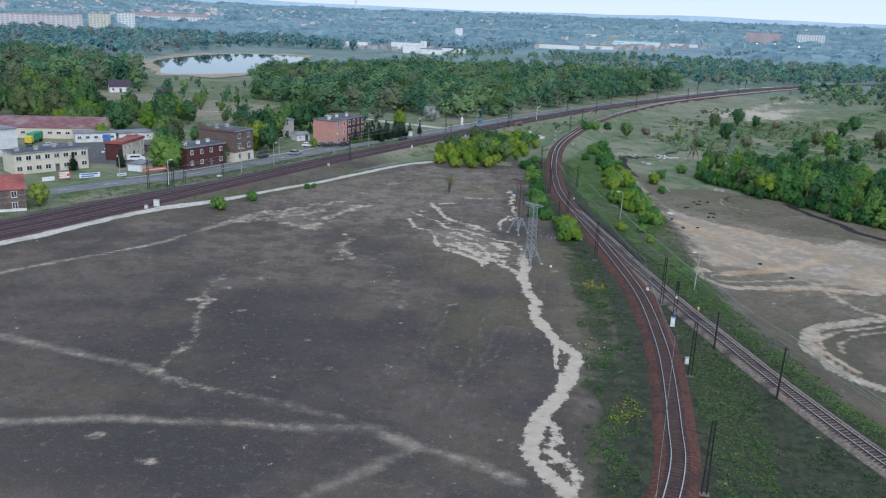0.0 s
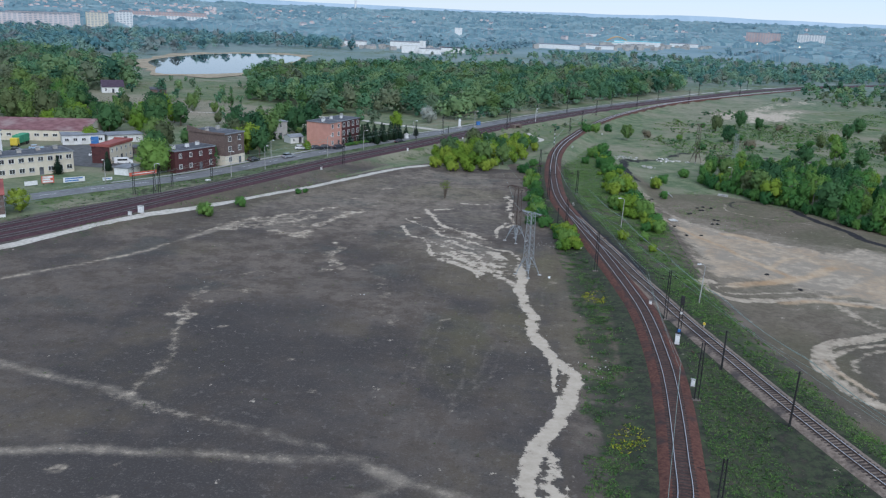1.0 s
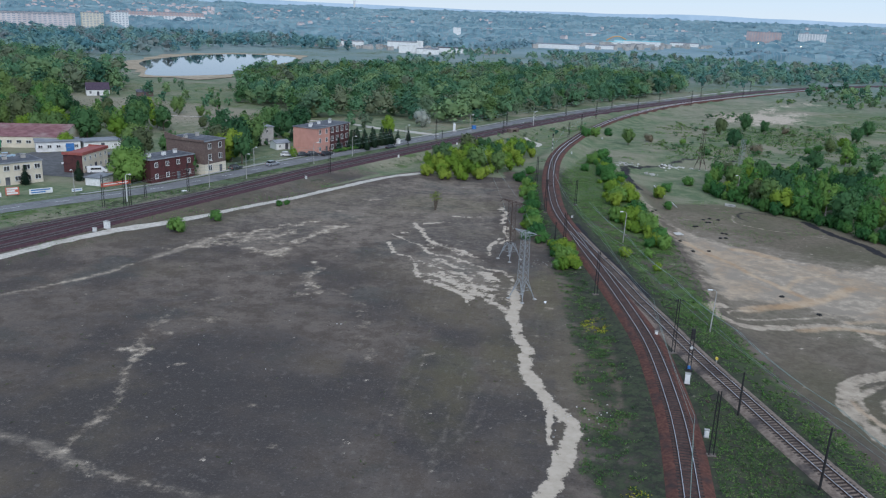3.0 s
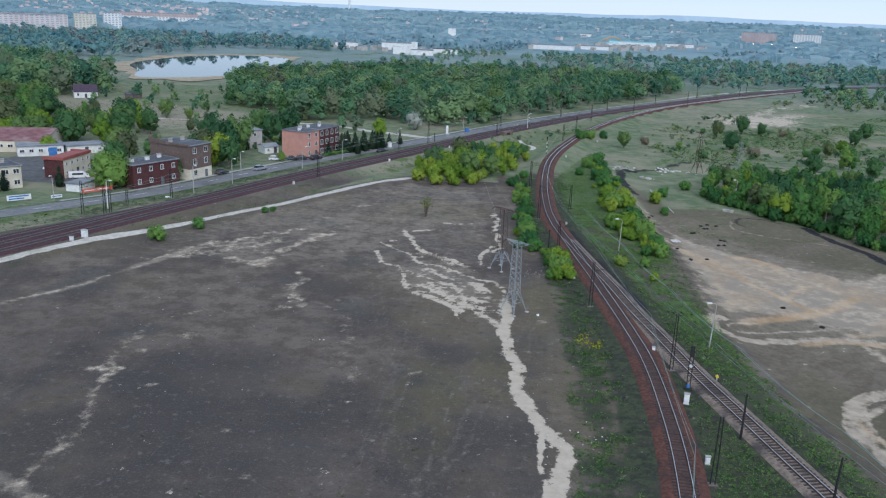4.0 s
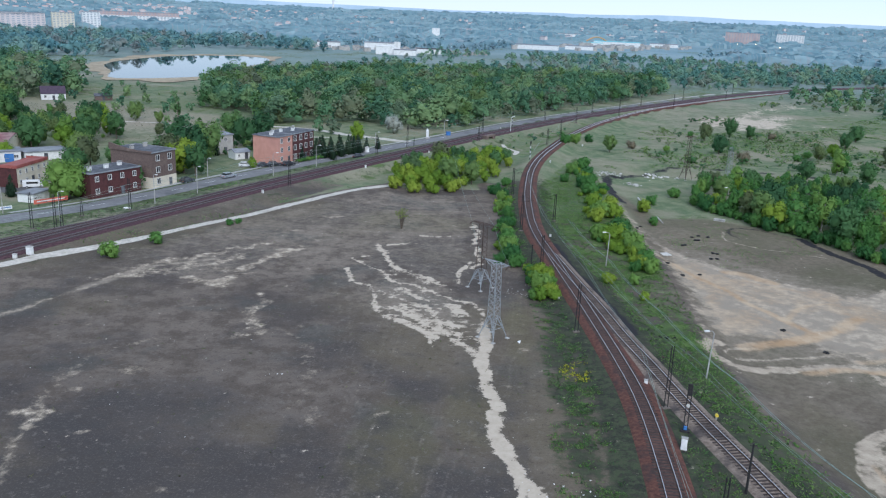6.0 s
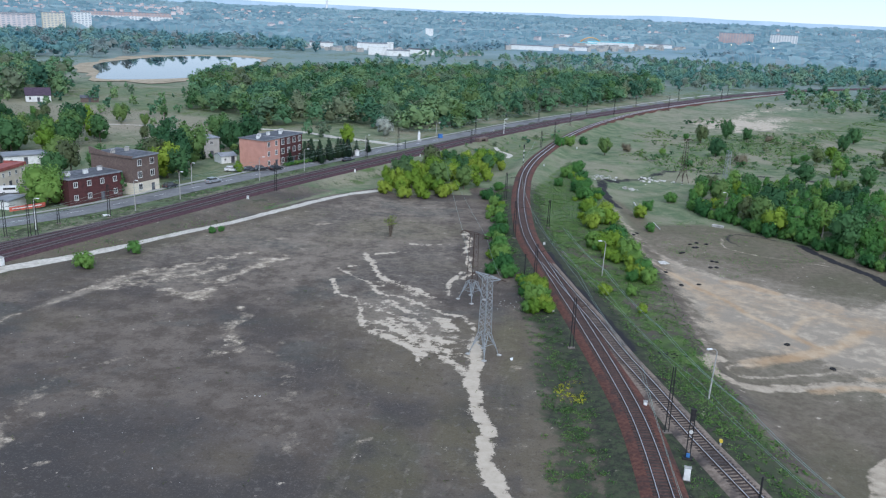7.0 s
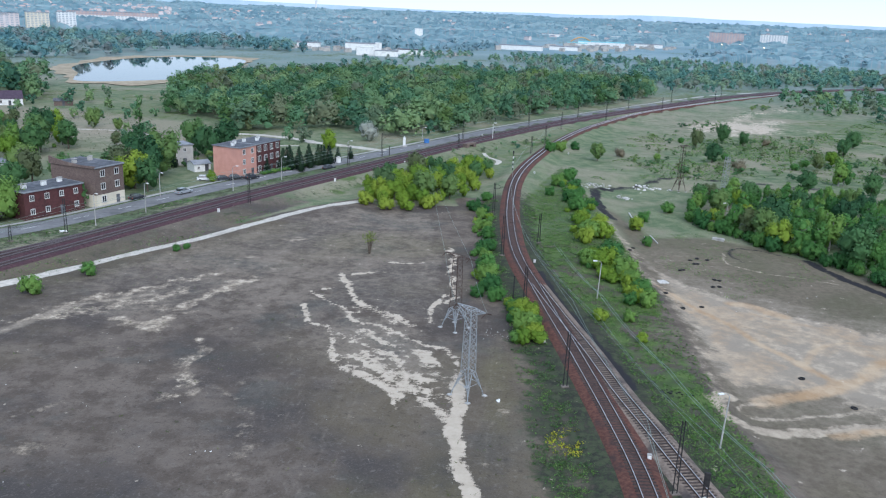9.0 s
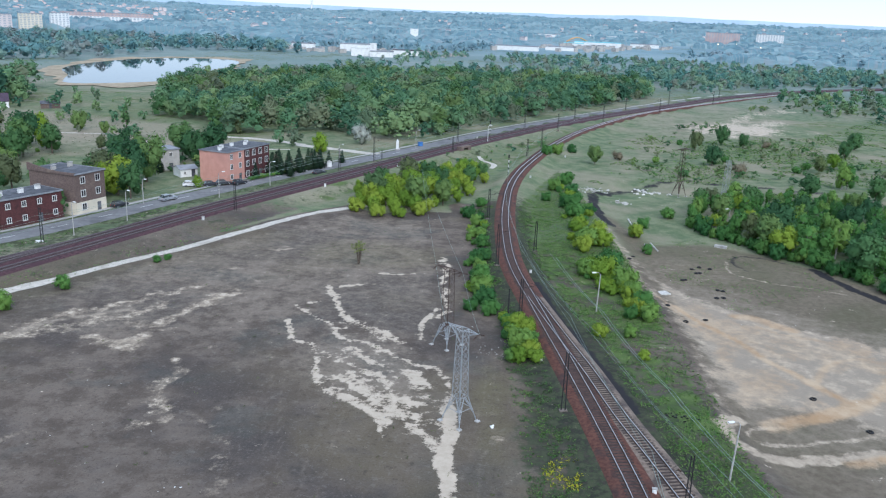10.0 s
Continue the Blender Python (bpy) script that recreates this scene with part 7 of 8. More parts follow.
for u, z, s in ((-0.2, 6.2, 0.1), (-0.2, 7.2, 0.9)):
    LA = offset_line(smooth_line(TRACK_A, 36), u)
    wire("contact wire over the curved track", [(x, y, float(bed(y)) + z) for x, y in LA if 10 < y < 430], 0.02, s)
    LB = offset_line(smooth_line(TRACK_B, 34), u)
    wire("contact wire over the branch track", [(x, y, float(bed(y)) + z - .2) for x, y in LB], 0.02, s)
    for v in (2.2, -2.2):
        LM = offset_line(smooth_line(MAIN, 40), v)
        wire("contact wire over the main line", [(x, y, float(bed(y)) + z) for x, y in LM if y < 560], 0.02, s)
wire("feeder cable beside the branch", [(44, 78, 5.8), (36.5, 100, 6.2), (30.2, 122, 6.4), (24.6, 145, 6.5), (19.5, 172, 6.3), (14, 200, 6.2)], 0.032, .6)
wire("feeder cable beside the branch", [(45, 78, 5.2), (37.5, 100, 5.6), (31.2, 122, 5.8), (25.6, 145, 5.9), (20.4, 172, 5.7), (15, 200, 5.6)], 0.032, .6)
for dx in (-2.1, 2.1):
    wire("power line between the pylons", [(0.7 + dx, 145.6 - dx * .8, 11.8), (-2.5 + dx, 169.2 - dx * .8, 11.6), (-16, 262, 9.0)], 0.015, .7)


# ---- trackside cabinets and small things ----
def cabinet(x, y, w, d, h, mat=None, label="white metal cabinet beside the railway"):
    x, y = clear_of_tracks(x, y)
    ob = tagged(root("trackside_cabinet", x, y, gz(x, y), random.uniform(-20, 20)), label, "cabinet", "trackside cabinets")
    bm = bmesh.new()
    add_box(bm, -w / 2, w / 2, -d / 2, d / 2, 0.05, h, 0.03)
    part("body", bm, mat or M_WHITE, ob)
    box("lid", -w / 2 - .05, w / 2 + .05, -d / 2 - .05, d / 2 + .05, h + .003, h + .07, M_CONC, ob)
    box("plinth", -w / 2 - .06, w / 2 + .06, -d / 2 - .06, d / 2 + .06, -0.3, .05, M_CONC, ob)
    box("cabinet_door", -w / 2 + .08, w / 2 - .08, -d / 2 - .025, -d / 2 - .003, .15, h - .1, mat or M_WHITE, ob)
    return ob


for x, y, w, h in ((23.4, 114.9, .65, 1.4), (22.9, 100.4, .5, .9), (21.9, 131.6, .45, .7), (11.2, 164, .45, .8), (-88.0, 168.4, 1.1, 1.5), (-90.4, 166.0, .7, .8), (-63.2, 230.5, .5, .8), (-47.7, 272.9, .5, .9), (-30.5, 305, .4, .7), (8.6, 205, .4, .5), (3.4, 200, .4, .5), (13.2, 300, .4, .6), (27, 350, .4, .6), (-6, 385, .4, .7)):
    cabinet(x, y, w, w * .7, h)
kiosk = tagged(root("round_kiosk", -49.4, 306.0, gz(-49.4, 306.0)), "white round advertising kiosk by the road", "kiosk")
bm = bmesh.new()
add_bar(bm, (0, 0, -.2), (0, 0, 1.7), .8, 16)
part("body", bm, M_WHITE, kiosk)
bm = bmesh.new()
add_bar(bm, (0, 0, 1.7), (0, 0, 2.1), .9, 16, .2)
part("cap", bm, M_CONC, kiosk)
shrine = tagged(root("wayside_pillar", -33.3, 346.3, gz(-33.3, 346.3)), "white wayside pillar on a stepped base", "monument")
box("step", -.9, .9, -.9, .9, -.2, .45, M_CONC, shrine)
box("shaft", -.45, .45, -.45, .45, .45, 3.0, M_WHITE, shrine, bevel=.05)
bm = bmesh.new()
add_bar(bm, (0, 0, 3.0), (0, 0, 3.9), .62, 4, .05)
part("cap", bm, M_WHITE, shrine)
hut = tagged(root("blue_hut", -26.2, 357.6, gz(-26.2, 357.6), 25), "small blue metal hut at the wood's edge", "hut")
box("body", -.8, .8, -.6, .6, -.2, 1.7, M_BLUE, hut)
box("roof", -.9, .9, -.7, .7, 1.703, 1.8, M_ROOFGREY, hut)
abut = tagged(root("underpass_portal", -9.5, 346, gz(-9.5, 346) - 1.6, 60), "brown brick portal of the railway underpass", "underpass")
box("portal_wall", -3.2, -1.4, -1.2, .6, -1, 2.4, M_BROWN, abut)
box("portal_wall", 1.4, 3.2, -1.2, .6, -1, 2.4, M_BROWN, abut)
box("lintel", -3.3, 3.3, -1.25, .65, 2.403, 3.0, M_BROWN, abut)
# solid black block standing in for the shade inside the opening
box("passage_shade", -1.4, 1.4, -.2, .4, -1, 2.4, M_RUBBER, abut)


# ---- cars ----
def car(x, y, turn, paint, label, L=4.3, W=1.75, H=1.48, van=False):
    ob = tagged(root("parked_car", x, y, gz(x, y) + (0.11 if line_dist(np.array([x]), np.array([y]), LINE_R)[0] < 3.6 else 0), turn), label, "car", "parked cars")
    bm = bmesh.new()
    if van:
        prof = [(-L / 2, .35), (-L / 2, H * .95), (-L / 2 + .2, H), (L * .22, H), (L * .36, H * .62), (L / 2 - .05, H * .52), (L / 2, .35)]
    else:
        prof = [(-L / 2, .32), (-L / 2, .80), (-L / 2 + .15, .95), (L * .20, .93), (L / 2 - .12, .80), (L / 2, .62), (L / 2, .32)]
    rows = []
    for sy, inset in ((-1, 0.06), (-.88, 0), (.88, 0), (1, .06)):
        rows.append([bm.verts.new((px, sy * W / 2, pz - (inset if abs(sy) == 1 and pz > .5 else 0))) for px, pz in prof])
    for a, b in zip(rows[:-1], rows[1:]):
        for i in range(len(prof)):
            j = (i + 1) % len(prof)
            bm.faces.new((a[i], b[i], b[j], a[j]))
    bm.faces.new(rows[0][::-1])
    bm.faces.new(rows[-1])
    bmesh.ops.recalc_face_normals(bm, faces=bm.faces)
    body = part("body", bm, paint, ob)
    if not van:
        bm = bmesh.new()
        lo = [(-L * .44, .94), (L * .22, .92)]
        hi = [(-L * .34, H), (L * .04, H)]
        w0, w1 = W / 2 * .92, W / 2 * .74
        vs = [bm.verts.new(p) for p in ((lo[0][0], -w0, lo[0][1]), (lo[1][0], -w0, lo[1][1]), (lo[1][0], w0, lo[1][1]), (lo[0][0], w0, lo[0][1]), (hi[0][0], -w1, H), (hi[1][0], -w1, H), (hi[1][0], w1, H), (hi[0][0], w1, H))]
        corners = [tuple(v.co) for v in vs]
        bm.free()
        for nm, f in (("side_window", (0, 1, 5, 4)), ("windscreen", (1, 2, 6, 5)), ("side_window", (2, 3, 7, 6)), ("rear_window", (3, 0, 4, 7))):
            bm = bmesh.new()
            bm.faces.new([bm.verts.new(corners[i]) for i in f])
            part(nm, bm, M_GLASS, ob)
        bm = bmesh.new()
        add_box(bm, hi[0][0] - .04, hi[1][0] + .04, -w1 - .03, w1 + .03, H - .02, H + .05, .02)
        part("roof", bm, paint, ob)
    else:
        for sy in (-1, 1):
            box("side_window", -L * .32, L * .2, sy * (W / 2 - .005) - .012, sy * (W / 2 - .005) + .012, H * .58, H * .85, M_GLASS, ob)
    for wx in (-L * .31, L * .31):
        for sy in (-1, 1):
            bm = bmesh.new()
            add_bar(bm, (wx, sy * (W / 2 - .2), .31), (wx, sy * (W / 2 + .01), .31), .31, 12)
            wh = part("wheel", bm, M_RUBBER, ob)
            bm = bmesh.new()
            add_bar(bm, (wx, sy * (W / 2 - .01), .31), (wx, sy * (W / 2 + .02), .31), .18, 10)
            part("rim", bm, M_GALV, wh)
    for sy in (-.6, .6):
        box("headlight", L / 2 - .05, L / 2 + .012, sy - .18, sy + .18, .60, .74, M_WHITE, ob)
        box("tail_light", -L / 2 - .012, -L / 2 + .05, sy - .15, sy + .15, .66, .80, M_REDSIGN, ob)
    return ob


car(-78.0, 249.4, 63, M_CARSILVER, "silver estate car parked beside the road", 4.6)
car(-79.4, 268.2, 20, M_CARWHITE, "white car parked on the grass")
car(-71.2, 270.6, 40, M_CARDARK, "dark car parked before the pink block")
car(-74.0, 269.0, 35, M_CARDARK, "dark car parked before the pink block")
car(-67.4, 272.6, 60, M_CARDARK, "black car parked at the kerb")
car(-86.3, 240.5, 70, M_CARDARK, "dark car parked beside the tenement")
car(-49.5, 292.5, 55, M_CARDARK, "dark car standing under the conifers")
car(-120.4, 224.6, 30, M_CARWHITE, "white van parked beside the house", 5.2, 1.9, 1.9, True)
for x, y, tn, mt, lb in ((-158.5, 231.6, 20, M_CARDARK, "dark car parked in the works yard"), (-156.5, 238.0, 30, M_CARBLUE, "pale blue car parked in the works yard"), (-133.5, 233.0, 15, M_CARWHITE, "white car parked in the works yard"), (-127.8, 240.5, 40, M_CARDARK, "dark car parked beside the shed"), (-131.5, 239.5, 40, M_CARSILVER, "silver car parked in the works yard"), (-136, 241, 30, M_CARDARK, "dark car parked in the works yard"), (-146, 226, 15, M_CARDARK, "dark car parked in the works yard")):
    car(x, y, tn, mt, lb)
lorry = tagged(root("lorry", -165.9, 244.5, gz(-165.9, 244.5), 100), "lorry with green tarpaulin and yellow cab in the yard", "lorry")
bm = bmesh.new()
add_box(bm, -3.4, 3.6, -1.2, 1.2, 1.0, 3.4, .05)
part("tarpaulin", bm, M_GREENSIGN, lorry)
bm = bmesh.new()
add_box(bm, -5.4, -3.6, -1.15, 1.15, .5, 2.8, .15)
part("cab", bm, M_YELLOW, lorry)
box("chassis", -5.2, 3.5, -.5, .5, .55, .99, M_DARKSTEEL, lorry)
for wx in (-4.6, 1.6, 2.7):
    for sy in (-1, 1):
        bm = bmesh.new()
        add_bar(bm, (wx, sy * .85, .48), (wx, sy * 1.18, .48), .48, 14)
        part("wheel", bm, M_RUBBER, lorry)


# ---- signs by the road ----
def sign(name, label, A, B, z0, z1, mat, bars, bar_mat):
    A, B = Vector(A), Vector(B)
    L = (B - A).length
    ob = tagged(root(name, A.x, A.y, gz(*A), math.degrees(math.atan2(B.y - A.y, B.x - A.x))), label, "sign", "roadside signs")
    box("panel", 0, L, -.04, .04, z0, z1, mat, ob)
    for x in (L * .12, L * .88):
        box("post", x - .05, x + .05, .05, .14, -.3, z1, M_DARKSTEEL, ob)
    for i in range(bars):
        zz = z1 - (z1 - z0) * (i + .6) / (bars + .3)
        box("text_bar", L * .08, L * (.9 - .2 * (i % 2)), -.052, -.043, zz - (z1 - z0) * .12, zz + (z1 - z0) * .12, bar_mat, ob)
    return ob


sign("roadside_banner", "long faded red banner on the fence by the road", (-108.4, 205.0), (-104.0, 211.8), .6, 1.6, M_REDSIGN, 1, M_WHITE)
sign("billboard", "square red advertising board by the road", (-124.4, 190.2), (-122.2, 192.2), .5, 2.4, M_REDSIGN, 3, M_WHITE)
sign("billboard", "white and blue board by the road", (-120.3, 193.2), (-116.6, 197.0), .4, 1.7, M_WHITE, 2, M_BLUE)
sign("billboard", "low white board by the road", (-112.8, 199.0), (-111.2, 201.0), .3, 1.1, M_WHITE, 1, M_BLUE)
sign("billboard", "white board beside the brick house", (-127.0, 187.0), (-125.0, 189.4), .3, 1.4, M_WHITE, 0, M_BLUE)


# ---- litter, tyres and rubble ----
tyre_bm = bmesh.new()
ring = []
for i in range(16):
    a = i / 16 * 6.28318
    ring.append([tyre_bm.verts.new(((.42 + .17 * math.cos(b)) * math.cos(a), (.42 + .17 * math.cos(b)) * math.sin(a), .14 + .14 * math.sin(b))) for b in [k * 6.28318 / 8 for k in range(8)]])
for i in range(16):
    for k in range(8):
        tyre_bm.faces.new((ring[i][k], ring[(i + 1) % 16][k], ring[(i + 1) % 16][(k + 1) % 8], ring[i][(k + 1) % 8]))
tyre_me = bpy.data.meshes.new("tyre")
tyre_bm.to_mesh(tyre_me)
tyre_bm.free()
tyre_me.materials.append(M_RUBBER)
for x, y in ((32.1, 223.3), (33.2, 226), (31.4, 206.2), (34.8, 195.2), (36.6, 188.3), (44.6, 220.9), (46.4, 222.5), (44.9, 218.2), (45.6, 218.4), (41, 212.7), (46.6, 207.5), (47.4, 207.0), (45.2, 202.6), (46.5, 202.9), (48.4, 221.7), (40.4, 190.4), (48.0, 161.0), (52.0, 152.5), (41.6, 213.1)):
    ob = tagged(link("tyre", tyre_me), "old black car tyre lying on the sand", "tyre", "old tyres")
    ob.matrix_world = pose(x, y, gz(x, y) - 0.02, random.uniform(-8, 8), random.uniform(-8, 8), random.uniform(0, 360))
    ob.scale = (.8, .8, .8)


def rubble(name, label, cat, x, y, n, spread, s0, s1, mat, seed):
    """A heap of broken lumps as one body."""
    r = random.Random(seed)
    bm = bmesh.new()
    for i in range(n):
        px, py = r.gauss(0, spread), r.gauss(0, spread)
        s = r.uniform(s0, s1)
        m = pose(px, py, s * .15, r.uniform(-25, 25), r.uniform(-25, 25), r.uniform(0, 360)) @ Matrix.Diagonal((s, s * r.uniform(.4, .9), s * r.uniform(.15, .45), 1))
        bmesh.ops.create_icosphere(bm, subdivisions=1, radius=.6, matrix=m)
    ob = part(name, bm, mat)
    ob.matrix_world = pose(x, y, gz(x, y))
    return tagged(ob, label, cat, kind="stuff" if n > 6 else "")


rubble("rubbish_heap", "heap of white rubbish dumped beside the lane", "rubbish", 31.0, 294, 60, 2.0, .3, 1.0, M_STONE, 3)
rubble("rubbish_heap", "scattered pale rubbish beside the lane", "rubbish", 38.4, 283, 46, 1.3, .25, .8, M_STONE, 4)
rubble("rubbish_heap", "pale slabs dumped beside the lane", "rubbish", 48.0, 300, 36, 2.6, .4, 1.3, M_STONE, 5)
rubble("rubble_heap", "low heap of stones at the foot of the bank", "rubble", 8.6, 103, 30, 2.6, .08, .26, M_STONE, 6)
rubble("rubble_heap", "dark scraps dumped on the grass", "rubble", 26.8, 149.5, 40, 1.4, .15, .5, M_RUBBER, 7)
rubble("rubble_heap", "stones beside the bank", "rubble", 5.0, 168, 30, 1.6, .1, .3, M_STONE, 8)
rubble("litter", "bits of white litter on the field", "litter", -27.0, 126.6, 4, 1.0, .10, .35, M_WHITE, 9)
rubble("litter", "white plastic sheet on the field", "litter", 4.9, 144.6, 3, .2, .35, .7, M_WHITE, 10)
rubble("litter", "white tarpaulin scrap beside the road", "litter", -86.9, 207.8, 6, .6, .5, 1.1, M_WHITE, 11)
rubble("litter", "pale litter along the railway bank", "litter", 12.0, 110, 30, 9, .05, .15, M_STONE, 12)
rubble("litter", "pale litter along the railway bank", "litter", 4.0, 190, 30, 7, .08, .2, M_STONE, 13)
rubble("litter", "specks of pale litter on the field", "litter", -40.0, 120, 90, 26, .06, .18, M_STONE, 14)
rubble("litter", "specks of pale litter on the sand", "litter", 44.0, 205, 50, 9, .06, .25, M_STONE, 15)
slab = tagged(box("concrete_slab", -1.1, 1.1, -.9, .9, 0, .22, M_STONE, bevel=.04), "pale concrete slab on the sandy lane", "slab")
slab.matrix_world = pose(35.5, 203, gz(35.5, 203) - .05, 2, 1, 25)
bench = tagged(box("concrete_block", -1.4, 1.4, -.45, .45, 0, .6, M_CONC, bevel=.06), "long concrete block on the grass", "block")
bench.matrix_world = pose(55.2, 240.4, gz(55.2, 240.4) - .05, 0, 0, -25)
for a, b in (((37.5, 263.7), (37.4, 249.5)), ((38.9, 259.8), (38.7, 249.4)), ((37.8, 238.9), (38.1, 233.3)), ((39.3, 240.2), (39.8, 233.2))):
    bm = bmesh.new()
    add_bar(bm, (*a, gz(*a) + .12), (*b, gz(*b) + .12), .2, 8, .13)
    tagged(part("fallen_pole", bm, M_STONE), "pale concrete pole lying on the grass", "concrete pole", "fallen poles")


# ---- far town and works ----
def far_block(label, x, y, turn, L, D, H, mat, cols, floors, cat="tower block", roof=None):
    z = gz(x, y)
    ob = tagged(root("tower_block" if cat == "tower block" else "works_hall", x, y, z, turn), label, cat, "far buildings")
    box("wall", -L / 2, L / 2, -D / 2, D / 2, -3, H, mat, ob)
    box("roof", -L / 2 - .4, L / 2 + .4, -D / 2 - .4, D / 2 + .4, H + .01, H + .9, roof or M_ROOFGREY, ob)
    for c in range(cols):
        bm = bmesh.new()
        cx = -L / 2 + L * (c + .5) / cols
        for f in range(floors):
            zc = H * (f + .55) / floors
            add_box(bm, cx - L / cols * .28, cx + L / cols * .28, -D / 2 - .25, -D / 2 - .02, zc - H / floors * .22, zc + H / floors * .22)
        tagged(part("window_column", bm, M_FARPANE, ob), kind="stuff")
    return ob


far_block("long ten-storey buff panel block of the estate", -845, 1275, 40, 150, 14, 23, M_BLOCKPINK, 20, 8)
far_block("long panel block of the estate", -900, 1420, 38, 120, 14, 23, M_BLOCKPINK, 16, 8)
far_block("pale tower block of the estate", -815, 1450, 38, 36, 16, 26, M_CREAM, 6, 9)
far_block("pale tower block of the estate", -790, 1500, 38, 30, 16, 28, M_WHITE, 5, 9)
far_block("long low red-topped white block of the estate", -975, 2060, 24, 215, 14, 17, M_WHITE, 26, 5, roof=M_BLOCKRED)
far_block("long red block of the estate", -1000, 2110, 24, 215, 14, 25, M_BLOCKRED, 26, 7)
far_block("broad red-brown tower block", 622, 2540, -14, 94, 16, 33, M_BLOCKRED, 12, 10)
far_block("broad pale tower block", 822, 2760, -14, 80, 16, 27, M_WHITE, 10, 9)
for x, y, tn, L, D, H, mt, rf, lb in ((-165, 1022, 5, 22, 16, 9, M_WHITE, M_WHITE, "white works building among low sheds"), (-140, 1016, 5, 26, 14, 6, M_WHITE, M_ROOFGREY, "white works hall with grey roof"), (-150, 1018, 5, 7, 7, 14, M_WHITE, M_WHITE, "narrow white tower of the works"), (-118, 1080, 5, 34, 14, 6, M_WHITE, M_ROOFDARK, "long white hall with dark roof"),
                                      (-179, 1700, 5, 15, 12, 22, M_WHITE, M_WHITE, "tall white silo building far off"), (-262, 1140, 8, 30, 14, 7, M_WHITE, M_ROOFGREY, "grey and white hall of the works"), (-190, 1140, 8, 46, 18, 9, M_WHITE, M_ROOFGREY, "long white hall with grey roof"), (20, 1420, -6, 70, 25, 7, M_WHITE, M_ROOFGREY, "long white market hall"),
                                      (95, 1500, -6, 50, 25, 6, M_WHITE, M_ROOFGREY, "white market hall with grey roof"), (190, 1815, -6, 95, 40, 9, M_WHITE, M_TEAL, "broad hall with a turquoise roof"), (140, 1800, -6, 40, 30, 6, M_WHITE, M_TEAL, "low hall with a turquoise roof"), (300, 1900, -8, 60, 30, 7, M_WHITE, M_ROOFGREY, "long white hall with grey roof"),
                                      (330, 2600, -8, 150, 20, 9, M_WHITE, M_WHITE, "long white hall far off in town"), (150, 2600, -8, 120, 20, 9, M_WHITE, M_ROOFGREY, "long pale hall far off in town"), (-640, 3300, 10, 30, 15, 10, M_WHITE, M_ROOFRED, "pale block far off in town")):
    far_block(lb, x, y, tn, L, D, H, mt, 0, 0, "hall", rf)
frame_hall = tagged(root("arched_frame", 150, 1830, gz(150, 1830)), "orange arched frame above the hall roofs", "frame")
for k in range(3):
    bm = bmesh.new()
    pp = [(-22 + 44 * i / 10, k * 6, 8 + 9 * math.sin(math.pi * i / 10)) for i in range(11)]
    for a, b in zip(pp[:-1], pp[1:]):
        add_bar(bm, a, b, 1.0, 4)
    part("rib", bm, M_ORANGE, frame_hall)
stack = tagged(root("chimney_stack", -960, 4150, gz(-960, 4150)), "very tall slender white chimney on the horizon", "chimney")
bm = bmesh.new()
add_bar(bm, (0, 0, -5), (0, 0, 150), 5.5, 12, 3.2)
part("shaft", bm, M_WHITE, stack)
redstack = tagged(root("chimney_stack", 1900, 4200, gz(1900, 4200)), "slender red and white banded mast on the horizon", "chimney")
for k in range(5):
    bm = bmesh.new()
    add_bar(bm, (0, 0, 22 * k - 5), (0, 0, 22 * (k + 1) - 5), 3, 8)
    part("band", bm, M_WHITE if k % 2 else M_BLOCKRED, redstack)
pylon(-228, 1183, 36, 20, M_GALV, M_GALV, "tall grey lattice mast at the works", base=9, waist=5, top=1.6, split=.3, arm=0)
for x, y, h in ((470, 1960, 12), (520, 2000, 12), (545, 1900, 10)):
    lm = tagged(root("street_lamp", x, y, gz(x, y)), "lit lamp far off by the works", "street lamp", "lit lamps")
    bm = bmesh.new()
    add_bar(bm, (0, 0, -1), (0, 0, h), .3, 6)
    part("post", bm, M_CONC, lm)
    bm = bmesh.new()
    bmesh.ops.create_icosphere(bm, subdivisions=1, radius=1.1, matrix=Matrix.Translation((0, 0, h + .8)))
    part("globe", bm, M_LIT, lm, "glowing lamp globe")


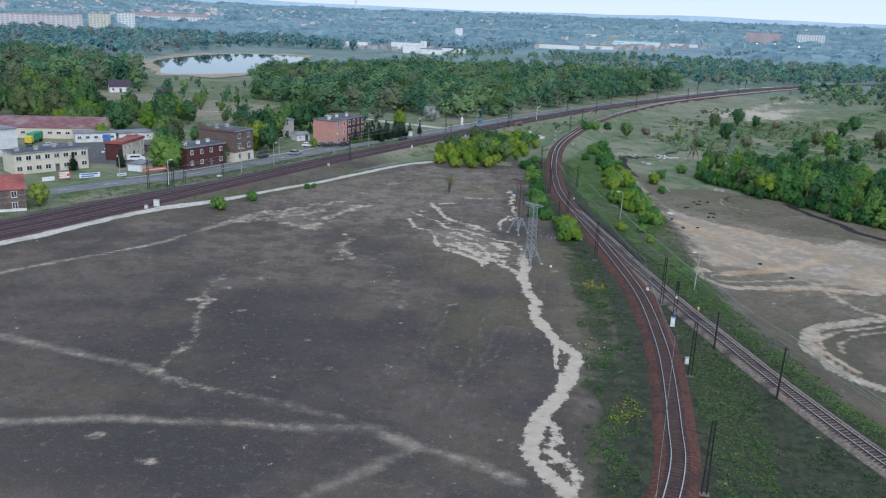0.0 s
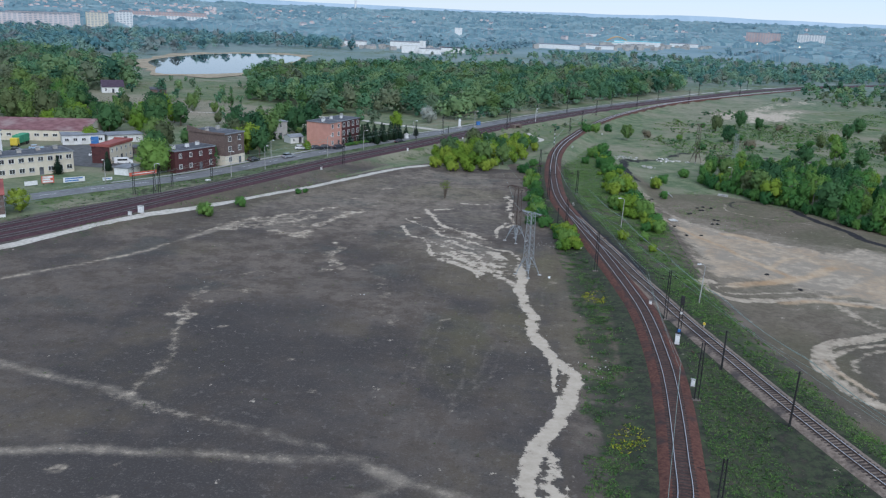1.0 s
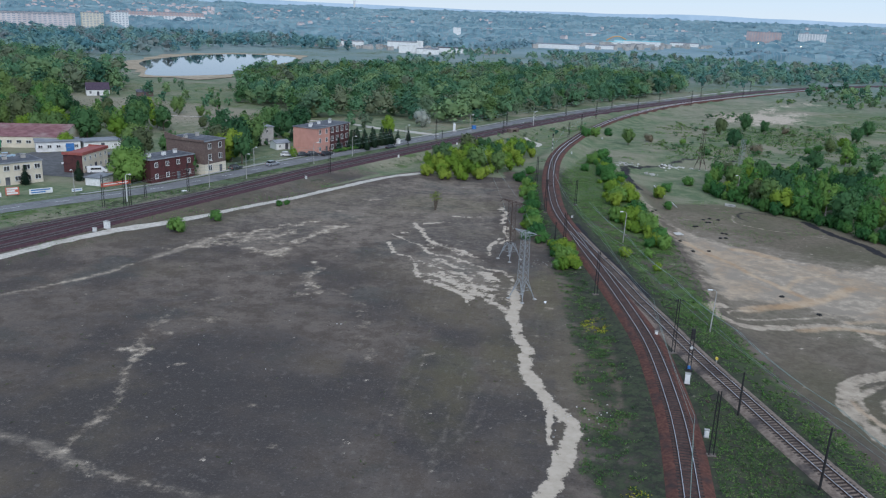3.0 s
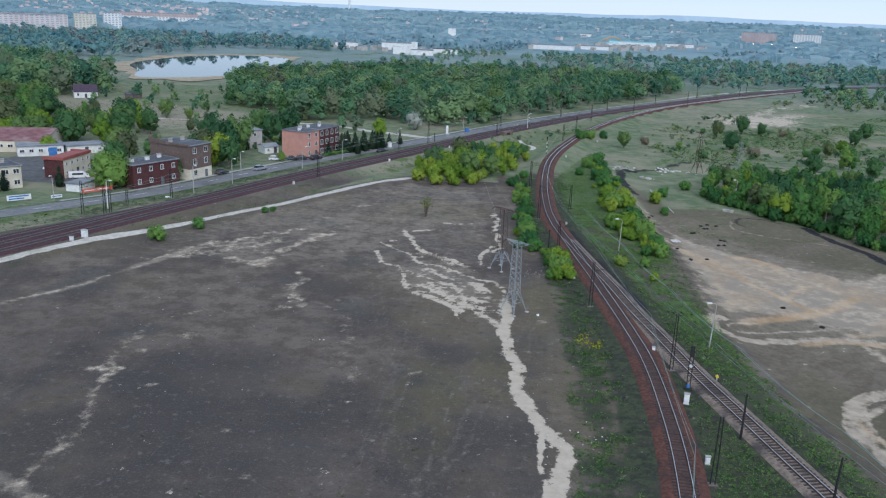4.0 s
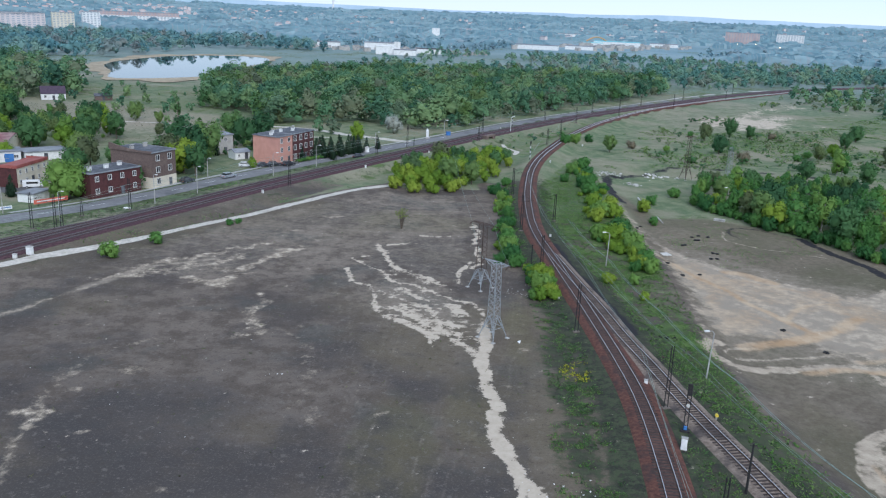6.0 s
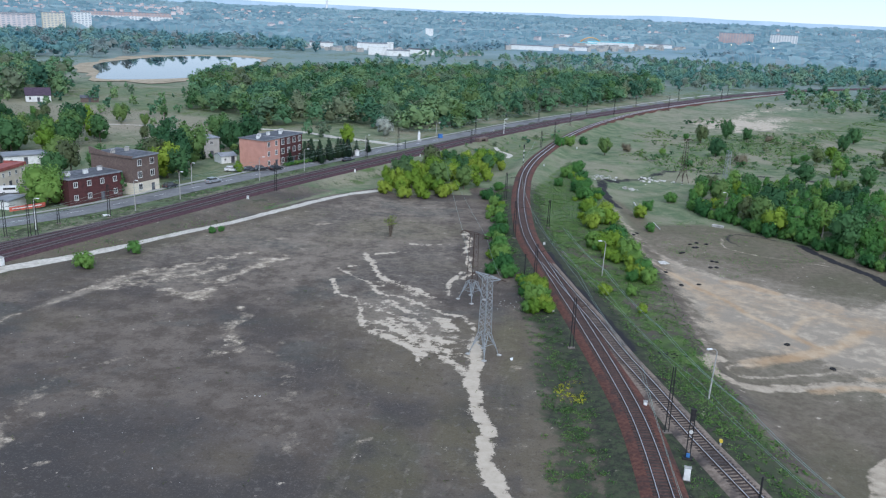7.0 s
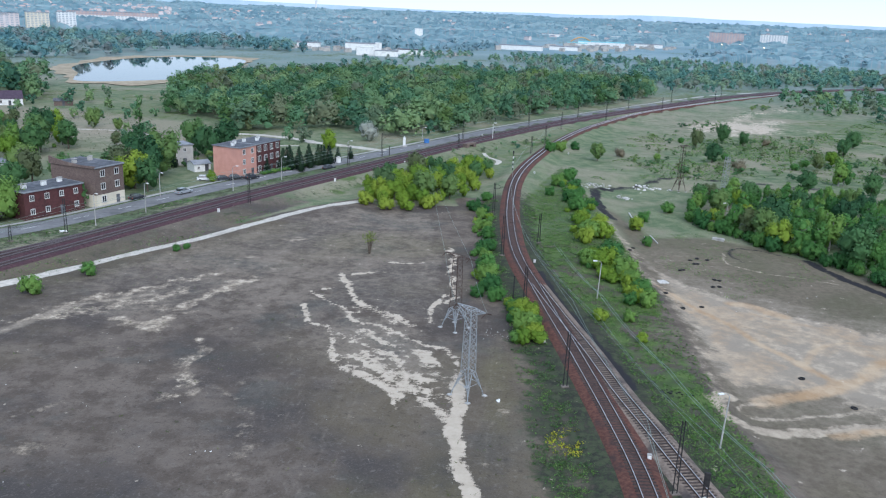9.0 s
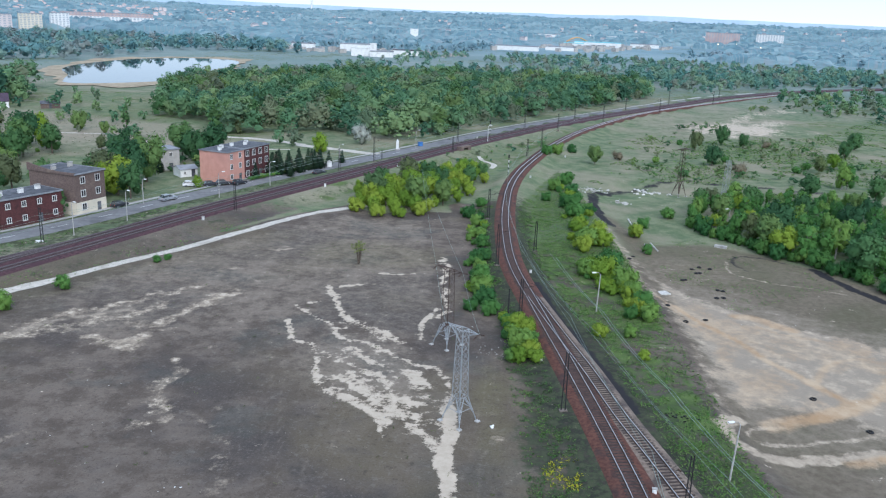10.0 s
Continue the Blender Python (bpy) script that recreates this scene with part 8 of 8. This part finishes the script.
def town(name, label, poly, n, gap, seed, wall, roof, size=1.0):
    pts = scatter(poly, n, gap, seed)
    r = np.random.RandomState(seed)
    P = np.array(pts)
    Z = ground_z(P[:, 0], P[:, 1])
    VW, FW, VR, FR = [], [], [], []
    for i, (x, y) in enumerate(pts):
        L, D, H, R = size * (9 + 9 * r.rand()), size * (8 + 4 * r.rand()), size * (5 + 5 * r.rand()), size * (2.5 + 2 * r.rand()) * (1 if size == 1 else .2)
        a = r.rand() * 3.14
        c, s = math.cos(a), math.sin(a)
        B = np.array([(-L, -D, -6), (L, -D, -6), (L, D, -6), (-L, D, -6), (-L, -D, 2 * H), (L, -D, 2 * H), (L, D, 2 * H), (-L, D, 2 * H), (-L, 0, 2 * H + 2 * R), (L, 0, 2 * H + 2 * R)]) / 2
        W = np.stack([B[:, 0] * c - B[:, 1] * s + x, B[:, 0] * s + B[:, 1] * c + y, B[:, 2] + Z[i]], 1)
        FW += [[10 * i + k for k in f] for f in ((0, 1, 5, 4), (2, 3, 7, 6), (1, 2, 6, 5), (3, 0, 4, 7), (5, 6, 9, 9), (4, 7, 8, 8))]
        FR += [[10 * i + k for k in f] for f in ((4, 5, 9, 8), (7, 6, 9, 8))]
        VW.append(W)
    FW = [f if f[2] != f[3] else [f[0], f[1], f[2], f[0]] for f in FW]
    V = np.vstack(VW)
    me = bpy.data.meshes.new(name)
    me.from_pydata(V.tolist(), [], [tuple(dict.fromkeys(f)) for f in FW + FR])
    me.materials.append(wall)
    me.materials.append(roof)
    for k in range(len(FW), len(FW) + len(FR)):
        me.polygons[k].material_index = 1
    me.update()
    return tagged(link(name, me), label, "houses", kind="stuff")


town("hillside_houses", "scattered pale houses with red roofs on the far slope", [(-1900, 2500), (-1000, 2300), (-700, 2500), (-800, 3500), (-2000, 3400)], 170, 30, 61, M_BLOCKPINK, M_BLOCKRED)
town("town_houses", "scattered pale houses of the far town", [(-700, 2000), (-250, 1750), (300, 2200), (900, 2900), (1600, 3000), (1500, 3800), (-700, 3700)], 90, 45, 62, M_BLOCKPINK, M_ROOFGREY)
town("works_sheds", "low pale sheds and parked lorries of the works", [(-300, 1060), (-70, 1070), (-40, 1130), (-300, 1180)], 70, 6, 63, M_GREYR, M_ROOFGREY, 0.5)
town("market_sheds", "low pale sheds of the market", [(-20, 1380), (130, 1440), (330, 1800), (400, 1950), (120, 1780), (40, 1560)], 70, 12, 64, M_GREYR, M_ROOFGREY, 0.7)
